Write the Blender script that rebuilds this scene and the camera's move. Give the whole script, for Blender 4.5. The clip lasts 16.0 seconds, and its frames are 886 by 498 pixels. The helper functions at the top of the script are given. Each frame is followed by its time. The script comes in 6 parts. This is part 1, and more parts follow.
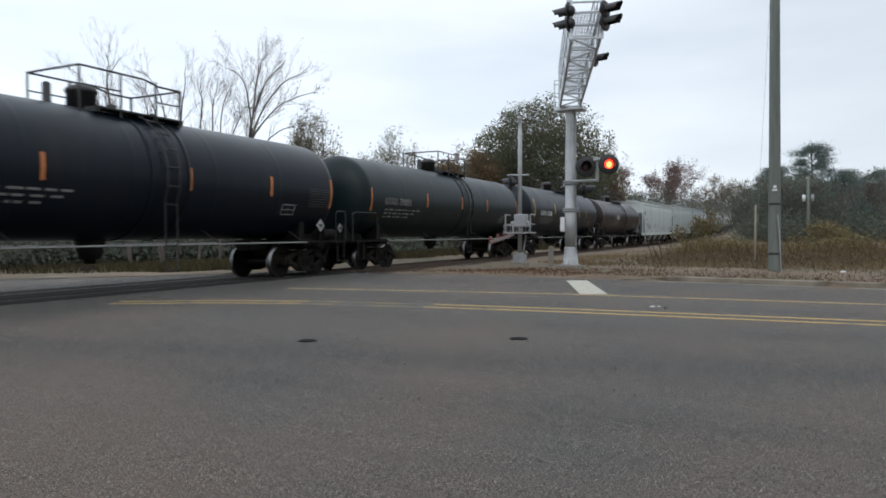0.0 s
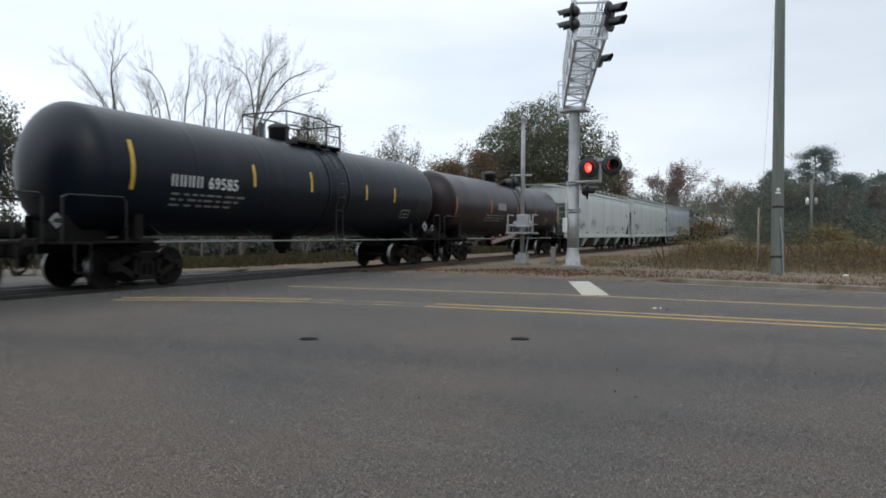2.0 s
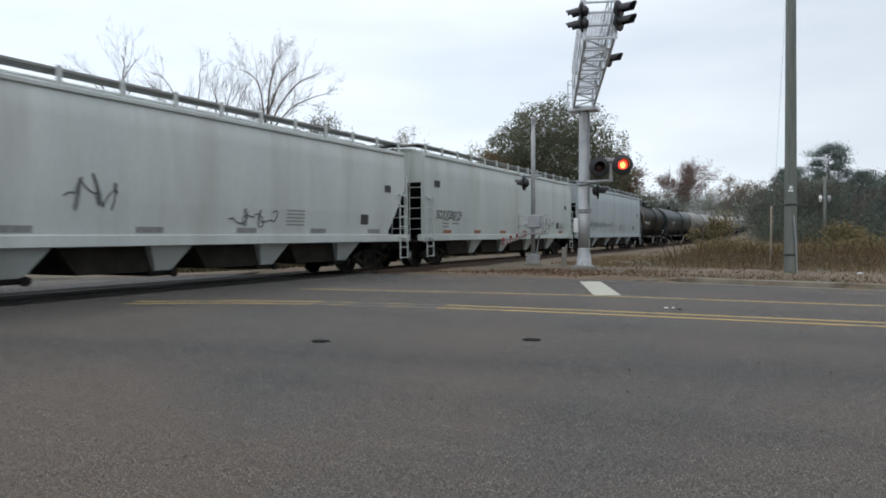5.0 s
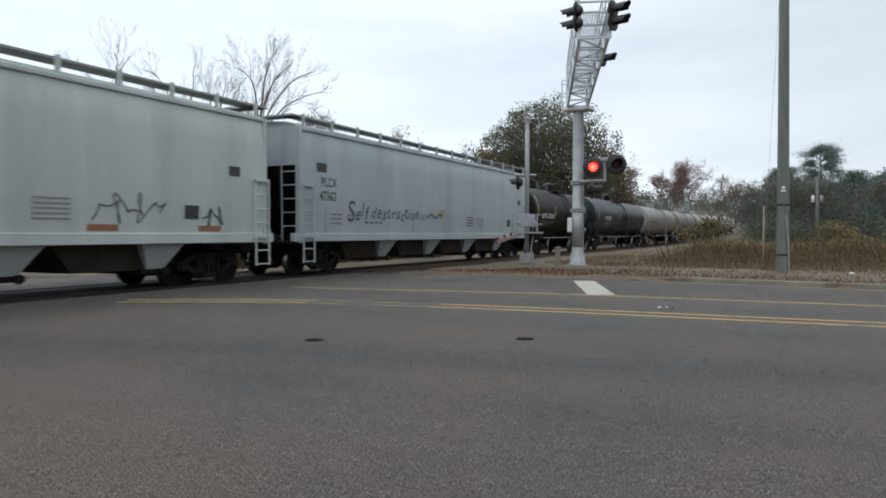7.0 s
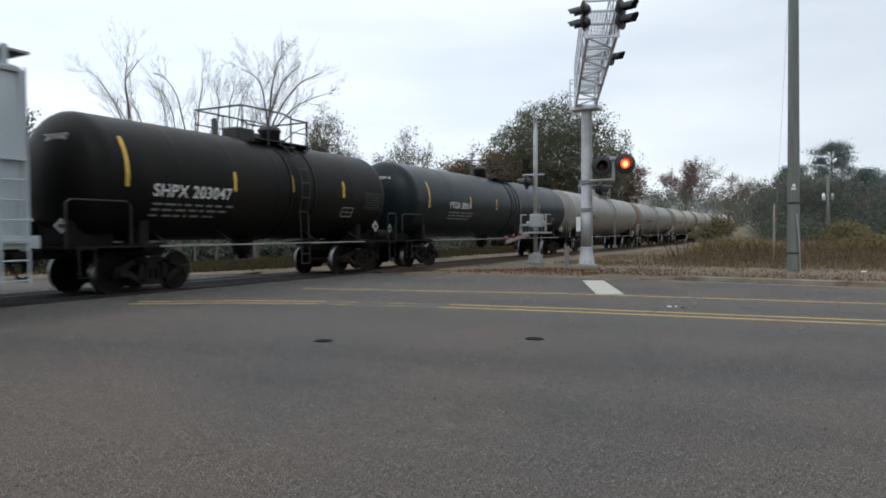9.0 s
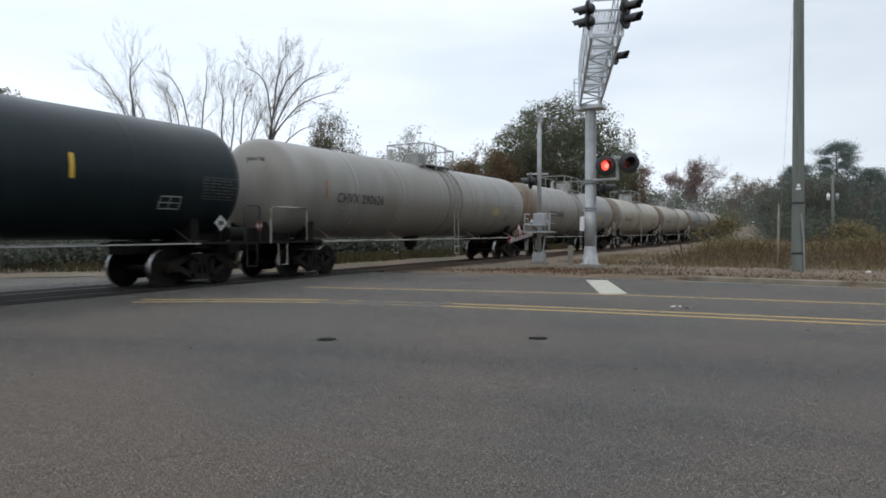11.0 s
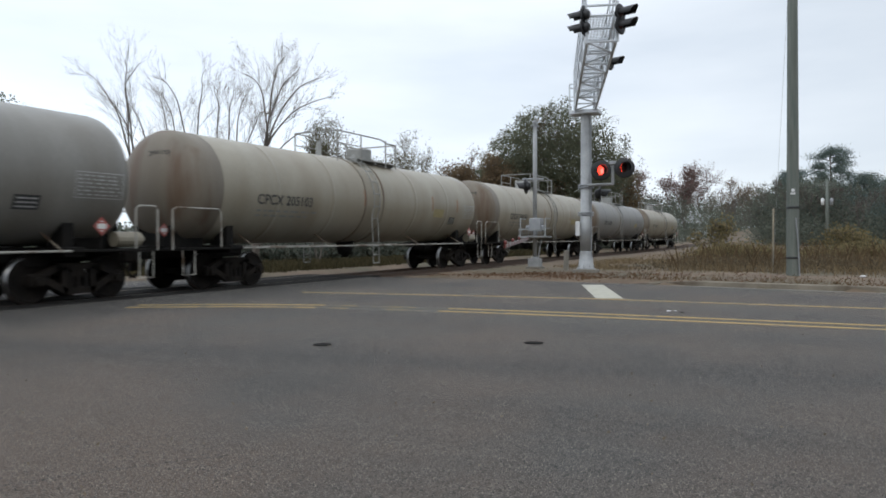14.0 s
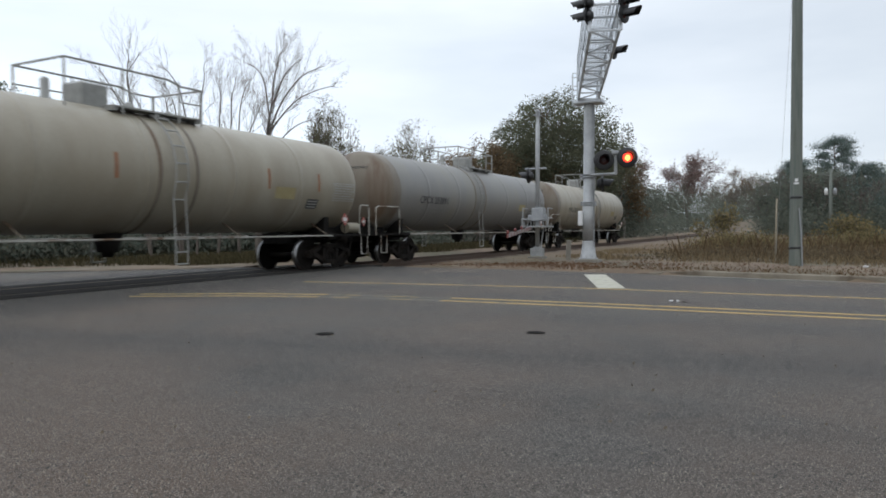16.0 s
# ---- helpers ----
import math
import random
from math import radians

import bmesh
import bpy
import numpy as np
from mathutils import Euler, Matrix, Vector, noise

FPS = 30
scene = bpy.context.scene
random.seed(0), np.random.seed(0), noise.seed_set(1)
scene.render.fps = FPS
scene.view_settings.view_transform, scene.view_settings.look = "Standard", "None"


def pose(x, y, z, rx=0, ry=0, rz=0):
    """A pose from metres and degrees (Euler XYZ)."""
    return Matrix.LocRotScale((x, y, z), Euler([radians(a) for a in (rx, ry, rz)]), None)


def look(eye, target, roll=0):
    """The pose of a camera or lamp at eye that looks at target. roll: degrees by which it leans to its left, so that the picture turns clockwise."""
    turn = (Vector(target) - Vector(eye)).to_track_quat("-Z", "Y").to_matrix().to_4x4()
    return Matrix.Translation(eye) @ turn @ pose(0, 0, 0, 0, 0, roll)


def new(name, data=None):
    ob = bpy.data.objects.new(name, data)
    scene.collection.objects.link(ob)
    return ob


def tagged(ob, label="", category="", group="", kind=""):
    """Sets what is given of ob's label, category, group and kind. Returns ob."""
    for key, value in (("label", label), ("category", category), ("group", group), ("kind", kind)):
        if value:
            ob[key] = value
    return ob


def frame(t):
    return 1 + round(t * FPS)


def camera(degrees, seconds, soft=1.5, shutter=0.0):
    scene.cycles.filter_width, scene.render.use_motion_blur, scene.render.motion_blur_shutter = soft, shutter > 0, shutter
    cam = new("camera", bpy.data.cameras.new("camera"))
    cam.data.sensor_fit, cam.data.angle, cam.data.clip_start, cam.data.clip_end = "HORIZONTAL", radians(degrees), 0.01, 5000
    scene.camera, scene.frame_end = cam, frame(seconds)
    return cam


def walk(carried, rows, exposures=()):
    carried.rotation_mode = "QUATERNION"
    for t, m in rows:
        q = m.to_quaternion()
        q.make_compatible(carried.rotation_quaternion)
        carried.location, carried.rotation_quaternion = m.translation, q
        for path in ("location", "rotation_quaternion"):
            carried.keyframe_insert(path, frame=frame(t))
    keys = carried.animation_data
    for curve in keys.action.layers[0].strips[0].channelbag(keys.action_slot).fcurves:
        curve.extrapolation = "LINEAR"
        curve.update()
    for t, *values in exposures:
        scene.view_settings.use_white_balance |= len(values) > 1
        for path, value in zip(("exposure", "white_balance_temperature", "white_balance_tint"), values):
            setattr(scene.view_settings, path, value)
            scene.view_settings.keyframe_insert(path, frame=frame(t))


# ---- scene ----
cam = camera(64.0, 16.0, soft=1.75, shutter=0.2)
EYE = 1.22          # eye height over the rails
GRADE = 0.018       # the ground climbs along +y, the track's direction
TRACK_X = -14.5     # track centre

# seconds, yaw, pitch, roll of a hand-held camera that stays in one place
AIM = [
    (0.0, 25.90, -0.17, 0.00), (0.5, 25.85, -0.20, -0.16), (1.0, 26.03, -0.13, -0.10), (1.5, 25.99, -0.03, -0.30),
    (2.0, 26.08, -0.21, -0.57), (2.5, 26.28, -0.29, -0.56), (3.0, 26.61, -0.17, -0.35), (3.5, 26.47, -0.08, -0.29),
    (5.8, 27.13, -0.12, 0.02), (6.0, 26.59, -0.10, -0.21), (6.5, 26.70, -0.01, -0.08), (7.0, 26.45, -0.19, -0.22),
    (7.5, 26.87, -0.24, -0.15), (8.0, 27.16, -0.23, 0.11), (8.5, 27.49, -0.28, 0.01), (9.0, 27.15, -0.16, 0.11),
    (9.2, 26.84, -0.30, 0.15), (11.5, 27.53, -0.18, -0.09), (12.0, 27.37, -0.04, -0.04), (12.5, 27.56, -0.06, 0.15),
    (13.0, 27.21, 0.17, 0.03), (13.5, 27.17, 0.35, 0.0), (14.0, 27.10, 0.16, 0.0), (14.5, 27.16, -0.23, 0.05),
    (15.0, 27.30, -0.23, 0.01), (15.5, 27.31, -0.48, 0.07), (16.0, 27.29, -0.68, -0.07),
]
walk(cam, [(t, pose(0, 0, EYE, 90 + p, r, y)) for t, y, p, r in AIM])

# ---- light: a bright overcast sky and a broad, weak sun behind the cloud ----
world = bpy.data.worlds.new("overcast")
scene.world = world
world.use_nodes = True
wn, wl = world.node_tree.nodes, world.node_tree.links
bg = wn["Background"]
sky = wn.new("ShaderNodeTexSky")
sky.sky_type, sky.sun_disc = "NISHITA", False
sky.sun_elevation, sky.sun_rotation = radians(38), radians(200)
sky_gain = wn.new("ShaderNodeMixRGB")
sky_gain.blend_type = "MULTIPLY"
sky_gain.inputs["Fac"].default_value = 1
sky_gain.inputs["Color2"].default_value = (0.12, 0.12, 0.12, 1)
wl.new(sky.outputs[0], sky_gain.inputs["Color1"])
wtc = wn.new("ShaderNodeTexCoord")
wmap = wn.new("ShaderNodeMapping")
wmap.inputs["Scale"].default_value = (1.2, 1.2, 5.0)
wl.new(wtc.outputs["Generated"], wmap.inputs["Vector"])
cloud = wn.new("ShaderNodeTexNoise")
cloud.inputs["Scale"].default_value, cloud.inputs["Detail"].default_value = 1.6, 5
wl.new(wmap.outputs[0], cloud.inputs["Vector"])
ramp = wn.new("ShaderNodeValToRGB")
ramp.color_ramp.elements[0].position, ramp.color_ramp.elements[0].color = 0.32, (0.58, 0.645, 0.725, 1)
ramp.color_ramp.elements[1].position, ramp.color_ramp.elements[1].color = 0.66, (0.74, 0.795, 0.855, 1)
wl.new(cloud.outputs["Fac"], ramp.inputs["Fac"])
wmix = wn.new("ShaderNodeMixRGB")
wmix.inputs["Fac"].default_value = 0.92
wl.new(sky_gain.outputs[0], wmix.inputs["Color1"])
wl.new(ramp.outputs["Color"], wmix.inputs["Color2"])
wsep = wn.new("ShaderNodeSeparateXYZ")
wl.new(wtc.outputs["Generated"], wsep.inputs[0])
wgrad = wn.new("ShaderNodeMapRange")     # the cloud is thinner and brighter to the west
wgrad.inputs["From Min"].default_value, wgrad.inputs["From Max"].default_value = -0.9, 0.35
wgrad.inputs["To Min"].default_value, wgrad.inputs["To Max"].default_value = 1.28, 0.82
wl.new(wsep.outputs["X"], wgrad.inputs["Value"])
wmul = wn.new("ShaderNodeMixRGB")
wmul.blend_type, wmul.inputs["Fac"].default_value = "MULTIPLY", 1
wl.new(wmix.outputs[0], wmul.inputs["Color1"])
wl.new(wgrad.outputs[0], wmul.inputs["Color2"])
wzen = wn.new("ShaderNodeMapRange")      # an overcast sky is far brighter overhead than near the horizon
wzen.inputs["From Min"].default_value, wzen.inputs["From Max"].default_value = 0.3, 1.0
wzen.inputs["To Min"].default_value, wzen.inputs["To Max"].default_value = 1.0, 2.0
wl.new(wsep.outputs["Z"], wzen.inputs["Value"])
wmul2 = wn.new("ShaderNodeMixRGB")
wmul2.blend_type, wmul2.inputs["Fac"].default_value = "MULTIPLY", 1
wl.new(wmul.outputs[0], wmul2.inputs["Color1"])
wl.new(wzen.outputs[0], wmul2.inputs["Color2"])
wl.new(wmul2.outputs[0], bg.inputs["Color"])
bg.inputs["Strength"].default_value = 1.25
sun = new("sun", bpy.data.lights.new("sun", "SUN"))
sun.data.energy, sun.data.angle, sun.data.color = 0.5, radians(25), (1.0, 0.98, 0.95)
sun.matrix_world = look((10, -20, 25), (0, 8, 0))

# ---- materials ----
def node_material(name):
    m = bpy.data.materials.new(name)
    m.use_nodes = True
    return m, m.node_tree.nodes, m.node_tree.links, m.node_tree.nodes["Principled BSDF"]


def surface(name, low, high, scale=6.0, rough=0.7, metal=0.0, fine=60.0, bump=0.15, stretch=(1, 1, 1), spot=None, spot_scale=1.5, spot_edge=(0.55, 0.75), spec=0.5, vary=0.0):
    """Two colours mixed by coarse and fine noise, with optional stains and relief."""
    m, n, l, b = node_material(name)
    tc = n.new("ShaderNodeTexCoord")
    mp = n.new("ShaderNodeMapping")
    mp.inputs["Scale"].default_value = stretch
    l.new(tc.outputs["Object"], mp.inputs["Vector"])
    def noise_at(s, d=4.0):
        t = n.new("ShaderNodeTexNoise")
        t.inputs["Scale"].default_value, t.inputs["Detail"].default_value = s, d
        l.new(mp.outputs[0], t.inputs["Vector"])
        return t
    a, c = noise_at(scale), noise_at(fine, 2.0)
    add = n.new("ShaderNodeMath")
    add.operation, add.inputs[1].default_value = "MULTIPLY_ADD", 0.45
    l.new(c.outputs["Fac"], add.inputs[0])
    l.new(a.outputs["Fac"], add.inputs[2])
    rng = n.new("ShaderNodeMapRange")
    rng.inputs["From Min"].default_value, rng.inputs["From Max"].default_value = 0.5, 0.95
    l.new(add.outputs[0], rng.inputs["Value"])
    mix = n.new("ShaderNodeMixRGB")
    mix.inputs["Color1"].default_value, mix.inputs["Color2"].default_value = (*low, 1), (*high, 1)
    l.new(rng.outputs[0], mix.inputs["Fac"])
    out = mix.outputs[0]
    if spot:
        s = noise_at(spot_scale, 6.0)
        sr = n.new("ShaderNodeMapRange")
        sr.inputs["From Min"].default_value, sr.inputs["From Max"].default_value = spot_edge
        l.new(s.outputs["Fac"], sr.inputs["Value"])
        sm = n.new("ShaderNodeMixRGB")
        sm.inputs["Color2"].default_value = (*spot, 1)
        l.new(sr.outputs[0], sm.inputs["Fac"])
        l.new(out, sm.inputs["Color1"])
        out = sm.outputs[0]
    if vary:
        gi = n.new("ShaderNodeNewGeometry")
        vr = n.new("ShaderNodeMapRange")
        vr.inputs["To Min"].default_value, vr.inputs["To Max"].default_value = 1 - vary, 1 + vary
        l.new(gi.outputs["Random Per Island"], vr.inputs["Value"])
        vm = n.new("ShaderNodeMixRGB")
        vm.blend_type, vm.inputs["Fac"].default_value = "MULTIPLY", 1
        l.new(out, vm.inputs["Color1"])
        l.new(vr.outputs[0], vm.inputs["Color2"])
        out = vm.outputs[0]
    l.new(out, b.inputs["Base Color"])
    rr = n.new("ShaderNodeMapRange")
    rr.inputs["To Min"].default_value, rr.inputs["To Max"].default_value = max(rough - 0.12, 0.05), min(rough + 0.12, 1)
    l.new(a.outputs["Fac"], rr.inputs["Value"])
    l.new(rr.outputs[0], b.inputs["Roughness"])
    b.inputs["Metallic"].default_value = metal
    b.inputs["Specular IOR Level"].default_value = spec
    if bump:
        bp = n.new("ShaderNodeBump")
        bp.inputs["Strength"].default_value, bp.inputs["Distance"].default_value = bump, 0.01
        l.new(c.outputs["Fac"], bp.inputs["Height"])
        l.new(bp.outputs[0], b.inputs["Normal"])
    return m


def leaf_material(name, low, high, rough=0.75):
    """Leaves whose colour varies from piece to piece, a little light passing through."""
    m, n, l, b = node_material(name)
    g = n.new("ShaderNodeNewGeometry")
    r = n.new("ShaderNodeValToRGB")
    r.color_ramp.elements[0].color, r.color_ramp.elements[1].color = (*low, 1), (*high, 1)
    l.new(g.outputs["Random Per Island"], r.inputs["Fac"])
    l.new(r.outputs["Color"], b.inputs["Base Color"])
    b.inputs["Roughness"].default_value = rough
    b.inputs["Specular IOR Level"].default_value = 0.03
    tr = n.new("ShaderNodeBsdfTranslucent")
    l.new(r.outputs["Color"], tr.inputs["Color"])
    mx = n.new("ShaderNodeMixShader")
    mx.inputs["Fac"].default_value = 0.48
    l.new(b.outputs[0], mx.inputs[1])
    l.new(tr.outputs[0], mx.inputs[2])
    l.new(mx.outputs[0], n["Material Output"].inputs["Surface"])
    return m


def asphalt_material():
    """Grey-brown asphalt: broad worn bands along the lanes, stains, and pale and dark stone grains."""
    m, n, l, b = node_material("asphalt")
    tc = n.new("ShaderNodeTexCoord")

    def noisy(scale, detail, stretch=(1, 1, 1), rough=0.5):
        mp = n.new("ShaderNodeMapping")
        mp.inputs["Scale"].default_value = stretch
        l.new(tc.outputs["Object"], mp.inputs["Vector"])
        t = n.new("ShaderNodeTexNoise")
        t.inputs["Scale"].default_value, t.inputs["Detail"].default_value, t.inputs["Roughness"].default_value = scale, detail, rough
        l.new(mp.outputs[0], t.inputs["Vector"])
        return t.outputs["Fac"]

    def mixed(fac, c1, c2, lo, hi):
        r = n.new("ShaderNodeMapRange")
        r.inputs["From Min"].default_value, r.inputs["From Max"].default_value = lo, hi
        l.new(fac, r.inputs["Value"])
        x = n.new("ShaderNodeMixRGB")
        l.new(r.outputs[0], x.inputs["Fac"])
        for k, c in (("Color1", c1), ("Color2", c2)):
            if isinstance(c, tuple):
                x.inputs[k].default_value = (*c, 1)
            else:
                l.new(c, x.inputs[k])
        return x.outputs[0]

    bands = noisy(1.0, 4, (0.07, 0.46, 1))
    patch = noisy(0.45, 5)
    grain = noisy(66, 3, rough=0.75)
    fine = noisy(130, 2, rough=0.7)
    sep = n.new("ShaderNodeSeparateXYZ")
    l.new(tc.outputs["Object"], sep.inputs[0])

    def sums(op, a, c):
        x = n.new("ShaderNodeMath")
        x.operation = op
        for k, v in enumerate((a, c)):
            if isinstance(v, (int, float)):
                x.inputs[k].default_value = v
            else:
                l.new(v, x.inputs[k])
        return x.outputs[0]

    col = mixed(bands, (0.030, 0.028, 0.025), (0.064, 0.059, 0.052), 0.38, 0.60)
    col = mixed(patch, col, (0.085, 0.062, 0.047), 0.42, 0.66)
    # dusty brown ground-in dirt where turning cars stop
    dusty = sums("SUBTRACT", noisy(0.28, 6, rough=0.6), sums("MULTIPLY", sums("SUBTRACT", sep.outputs["Y"], 4.0), 0.05))
    col = mixed(dusty, col, (0.093, 0.065, 0.046), 0.44, 0.64)
    # a dark tyre-worn band that crosses the junction aslant
    wob = sums("MULTIPLY", sums("SUBTRACT", noisy(0.5, 5, rough=0.6), 0.5), 0.9)
    line = sums("SUBTRACT", sums("SUBTRACT", sep.outputs["Y"], sums("MULTIPLY", sep.outputs["X"], 0.19)), 6.85)
    off = sums("ABSOLUTE", sums("ADD", line, wob), 0.0)
    col = mixed(sums("MULTIPLY", sums("SUBTRACT", 0.85, off), 1.0), col, (0.020, 0.0195, 0.019), 0.0, 1.0)
    # darkening beside the rails: mostly the train's contact shadow painted in, plus oily stain
    near = sums("ABSOLUTE", sums("SUBTRACT", sep.outputs["X"], TRACK_X), 0.0)
    oily_shade = sums("ADD", sums("MULTIPLY", sums("SUBTRACT", 5.0, near), 0.6), sums("MULTIPLY", sums("SUBTRACT", noisy(0.7, 5, (0.6, 1, 1)), 0.5), 1.6))
    col = mixed(oily_shade, col, (0.021, 0.019, 0.0175), 0.0, 1.0)
    # fine cracks
    vor = n.new("ShaderNodeTexVoronoi")
    vor.feature = "DISTANCE_TO_EDGE"
    vor.inputs["Scale"].default_value = 0.33
    warp = n.new("ShaderNodeMixRGB")
    warp.blend_type, warp.inputs["Fac"].default_value = "ADD", 0.35
    l.new(tc.outputs["Object"], warp.inputs["Color1"])
    l.new(noisy(1.3, 5), warp.inputs["Color2"])
    l.new(warp.outputs[0], vor.inputs["Vector"])
    crack = sums("MULTIPLY", sums("SUBTRACT", 0.004, vor.outputs["Distance"]), 250.0)
    crack = sums("MULTIPLY", crack, sums("GREATER_THAN", noisy(0.22, 2), 0.55))
    col = mixed(crack, col, (0.014, 0.013, 0.012), 0.0, 1.0)
    col = mixed(grain, col, (0.007, 0.0065, 0.006), 0.48, 0.60)
    col = mixed(fine, col, (0.36, 0.31, 0.26), 0.56, 0.66)
    l.new(col, b.inputs["Base Color"])
    b.inputs["Roughness"].default_value = 0.83
    b.inputs["Specular IOR Level"].default_value = 0.44
    bp = n.new("ShaderNodeBump")
    bp.inputs["Strength"].default_value, bp.inputs["Distance"].default_value = 0.9, 0.02
    l.new(grain, bp.inputs["Height"])
    l.new(bp.outputs[0], b.inputs["Normal"])
    return m


ASPHALT = asphalt_material()
YELLOW_PAINT = surface("yellow_paint", (0.34, 0.225, 0.068), (0.43, 0.29, 0.10), 2, 0.8, spot=(0.14, 0.12, 0.08), spot_scale=3.5, spot_edge=(0.56, 0.68))
YELLOW_WORN = surface("yellow_paint_worn", (0.2, 0.15, 0.07), (0.3, 0.22, 0.09), 2, 0.85, spot=(0.1, 0.095, 0.085), spot_scale=2.5, spot_edge=(0.38, 0.52))
WHITE_PAINT = surface("white_road_paint", (0.33, 0.315, 0.25), (0.42, 0.40, 0.33), 3, 0.8, spot=(0.2, 0.2, 0.19), spot_scale=4)
CONCRETE = surface("concrete", (0.17, 0.155, 0.13), (0.26, 0.24, 0.205), 2, 0.9, fine=40, bump=0.3, spot=(0.16, 0.14, 0.11), spot_scale=1.2)
DIRT = surface("verge_soil", (0.085, 0.056, 0.034), (0.16, 0.11, 0.069), 0.8, 0.95, fine=18, bump=0.8, spot=(0.078, 0.066, 0.036), spot_scale=0.25, spot_edge=(0.45, 0.65))
BALLAST = surface("ballast_stone", (0.022, 0.019, 0.016), (0.085, 0.072, 0.06), 5, 0.95, fine=22, bump=1.0, vary=0.45)
RAIL_STEEL = surface("rail_steel", (0.09, 0.06, 0.045), (0.16, 0.11, 0.08), 8, 0.55, metal=0.5)
TIE_WOOD = surface("creosoted_wood", (0.035, 0.028, 0.022), (0.075, 0.06, 0.048), 4, 0.9, stretch=(1, 8, 8))
BLACK_TANK = surface("black_tank_paint", (0.0036, 0.0064, 0.0112), (0.0072, 0.0112, 0.0172), 0.9, 0.36, fine=30, bump=0.03, stretch=(1, 1, 0.25), spot=(0.018, 0.017, 0.016), spot_scale=0.7, spot_edge=(0.58, 0.8), spec=0.2)
GREEN_TANK = surface("blackgreen_tank_paint", (0.005, 0.0105, 0.0125), (0.0105, 0.018, 0.020), 0.9, 0.38, fine=30, bump=0.03, stretch=(1, 1, 0.25), spot=(0.02, 0.02, 0.019), spot_scale=0.7, spot_edge=(0.58, 0.8), spec=0.18)
BROWN_TANK = surface("brown_black_tank_paint", (0.0056, 0.0058, 0.005), (0.0115, 0.0112, 0.009), 0.9, 0.45, fine=30, bump=0.03, stretch=(1, 1, 0.25), spot=(0.017, 0.0135, 0.010), spot_scale=0.8, spot_edge=(0.52, 0.75), spec=0.1)
MAROON_TANK = surface("maroon_tank_paint", (0.0085, 0.0042, 0.0056), (0.0155, 0.0078, 0.0092), 0.9, 0.36, fine=30, bump=0.03, stretch=(1, 1, 0.25), spot=(0.012, 0.01, 0.01), spot_scale=0.7, spec=0.30)
GREY_TANK = surface("light_grey_tank_paint", (0.155, 0.148, 0.131), (0.225, 0.215, 0.193), 0.9, 0.42, fine=30, bump=0.04, stretch=(0.9, 0.9, 0.2), spot=(0.135, 0.114, 0.088), spot_scale=0.8, spot_edge=(0.45, 0.85))
CREAM_TANK = surface("cream_tank_paint", (0.23, 0.206, 0.157), (0.315, 0.285, 0.222), 0.9, 0.42, fine=30, bump=0.04, stretch=(0.9, 0.9, 0.2), spot=(0.18, 0.145, 0.098), spot_scale=0.8, spot_edge=(0.45, 0.85))
SILVER_TANK = surface("silver_grey_tank_paint", (0.155, 0.15, 0.143), (0.205, 0.20, 0.19), 0.8, 0.5, fine=30, bump=0.04, stretch=(1, 1, 0.22), spot=(0.2, 0.19, 0.16), spot_scale=0.8, spot_edge=(0.5, 0.8))
STAINED_BAND = surface("stained_end_band", (0.125, 0.103, 0.077), (0.19, 0.162, 0.125), 0.9, 0.6, stretch=(1.5, 1.5, 0.2), spot=(0.11, 0.066, 0.038), spot_scale=1.1, spot_edge=(0.52, 0.7))
WHITE_HOPPER = surface("white_hopper_paint", (0.40, 0.435, 0.42), (0.51, 0.54, 0.52), 0.6, 0.55, fine=25, bump=0.04, stretch=(1, 1, 0.15), spot=(0.36, 0.36, 0.325), spot_scale=1.1, spot_edge=(0.5, 0.85))
PALE_HOPPER = surface("pale_green_hopper_paint", (0.36, 0.40, 0.385), (0.46, 0.495, 0.47), 0.6, 0.55, fine=25, bump=0.04, stretch=(1, 1, 0.15), spot=(0.32, 0.325, 0.29), spot_scale=1.1, spot_edge=(0.5, 0.85))
GREY_HOPPER = surface("blue_grey_hopper_paint", (0.28, 0.325, 0.34), (0.36, 0.405, 0.415), 0.6, 0.55, fine=25, bump=0.04, stretch=(1, 1, 0.15), spot=(0.26, 0.275, 0.272), spot_scale=1.1, spot_edge=(0.5, 0.85))
# near-black bay colour: the shade under the bays painted in, over brake dust
SHADED_GRIME = surface("shaded_bay_grime", (0.022, 0.02, 0.017), (0.05, 0.044, 0.037), 2, 0.9, fine=30, bump=0.2, spec=0.15)
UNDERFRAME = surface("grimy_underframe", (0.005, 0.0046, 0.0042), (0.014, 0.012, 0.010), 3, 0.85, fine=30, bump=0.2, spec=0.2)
TRUCK_IRON = surface("cast_truck_iron", (0.006, 0.005, 0.0043), (0.02, 0.015, 0.011), 4, 0.8, fine=40, bump=0.3, spec=0.2)
WHEEL_STEEL = surface("wheel_steel", (0.007, 0.006, 0.0053), (0.018, 0.0145, 0.012), 4, 0.8, spec=0.15)
TREAD_STEEL = surface("worn_tread_steel", (0.2, 0.2, 0.2), (0.32, 0.32, 0.32), 6, 0.32, metal=1.0)
WHITE_TRIM = surface("white_rail_paint", (0.5, 0.5, 0.47), (0.64, 0.63, 0.6), 5, 0.55, spot=(0.25, 0.18, 0.12), spot_scale=3)
DARK_TRIM = surface("dark_rail_paint", (0.008, 0.008, 0.008), (0.02, 0.019, 0.018), 5, 0.55)
GREY_TRIM = surface("grey_rail_paint", (0.2, 0.2, 0.19), (0.3, 0.3, 0.28), 5, 0.6)
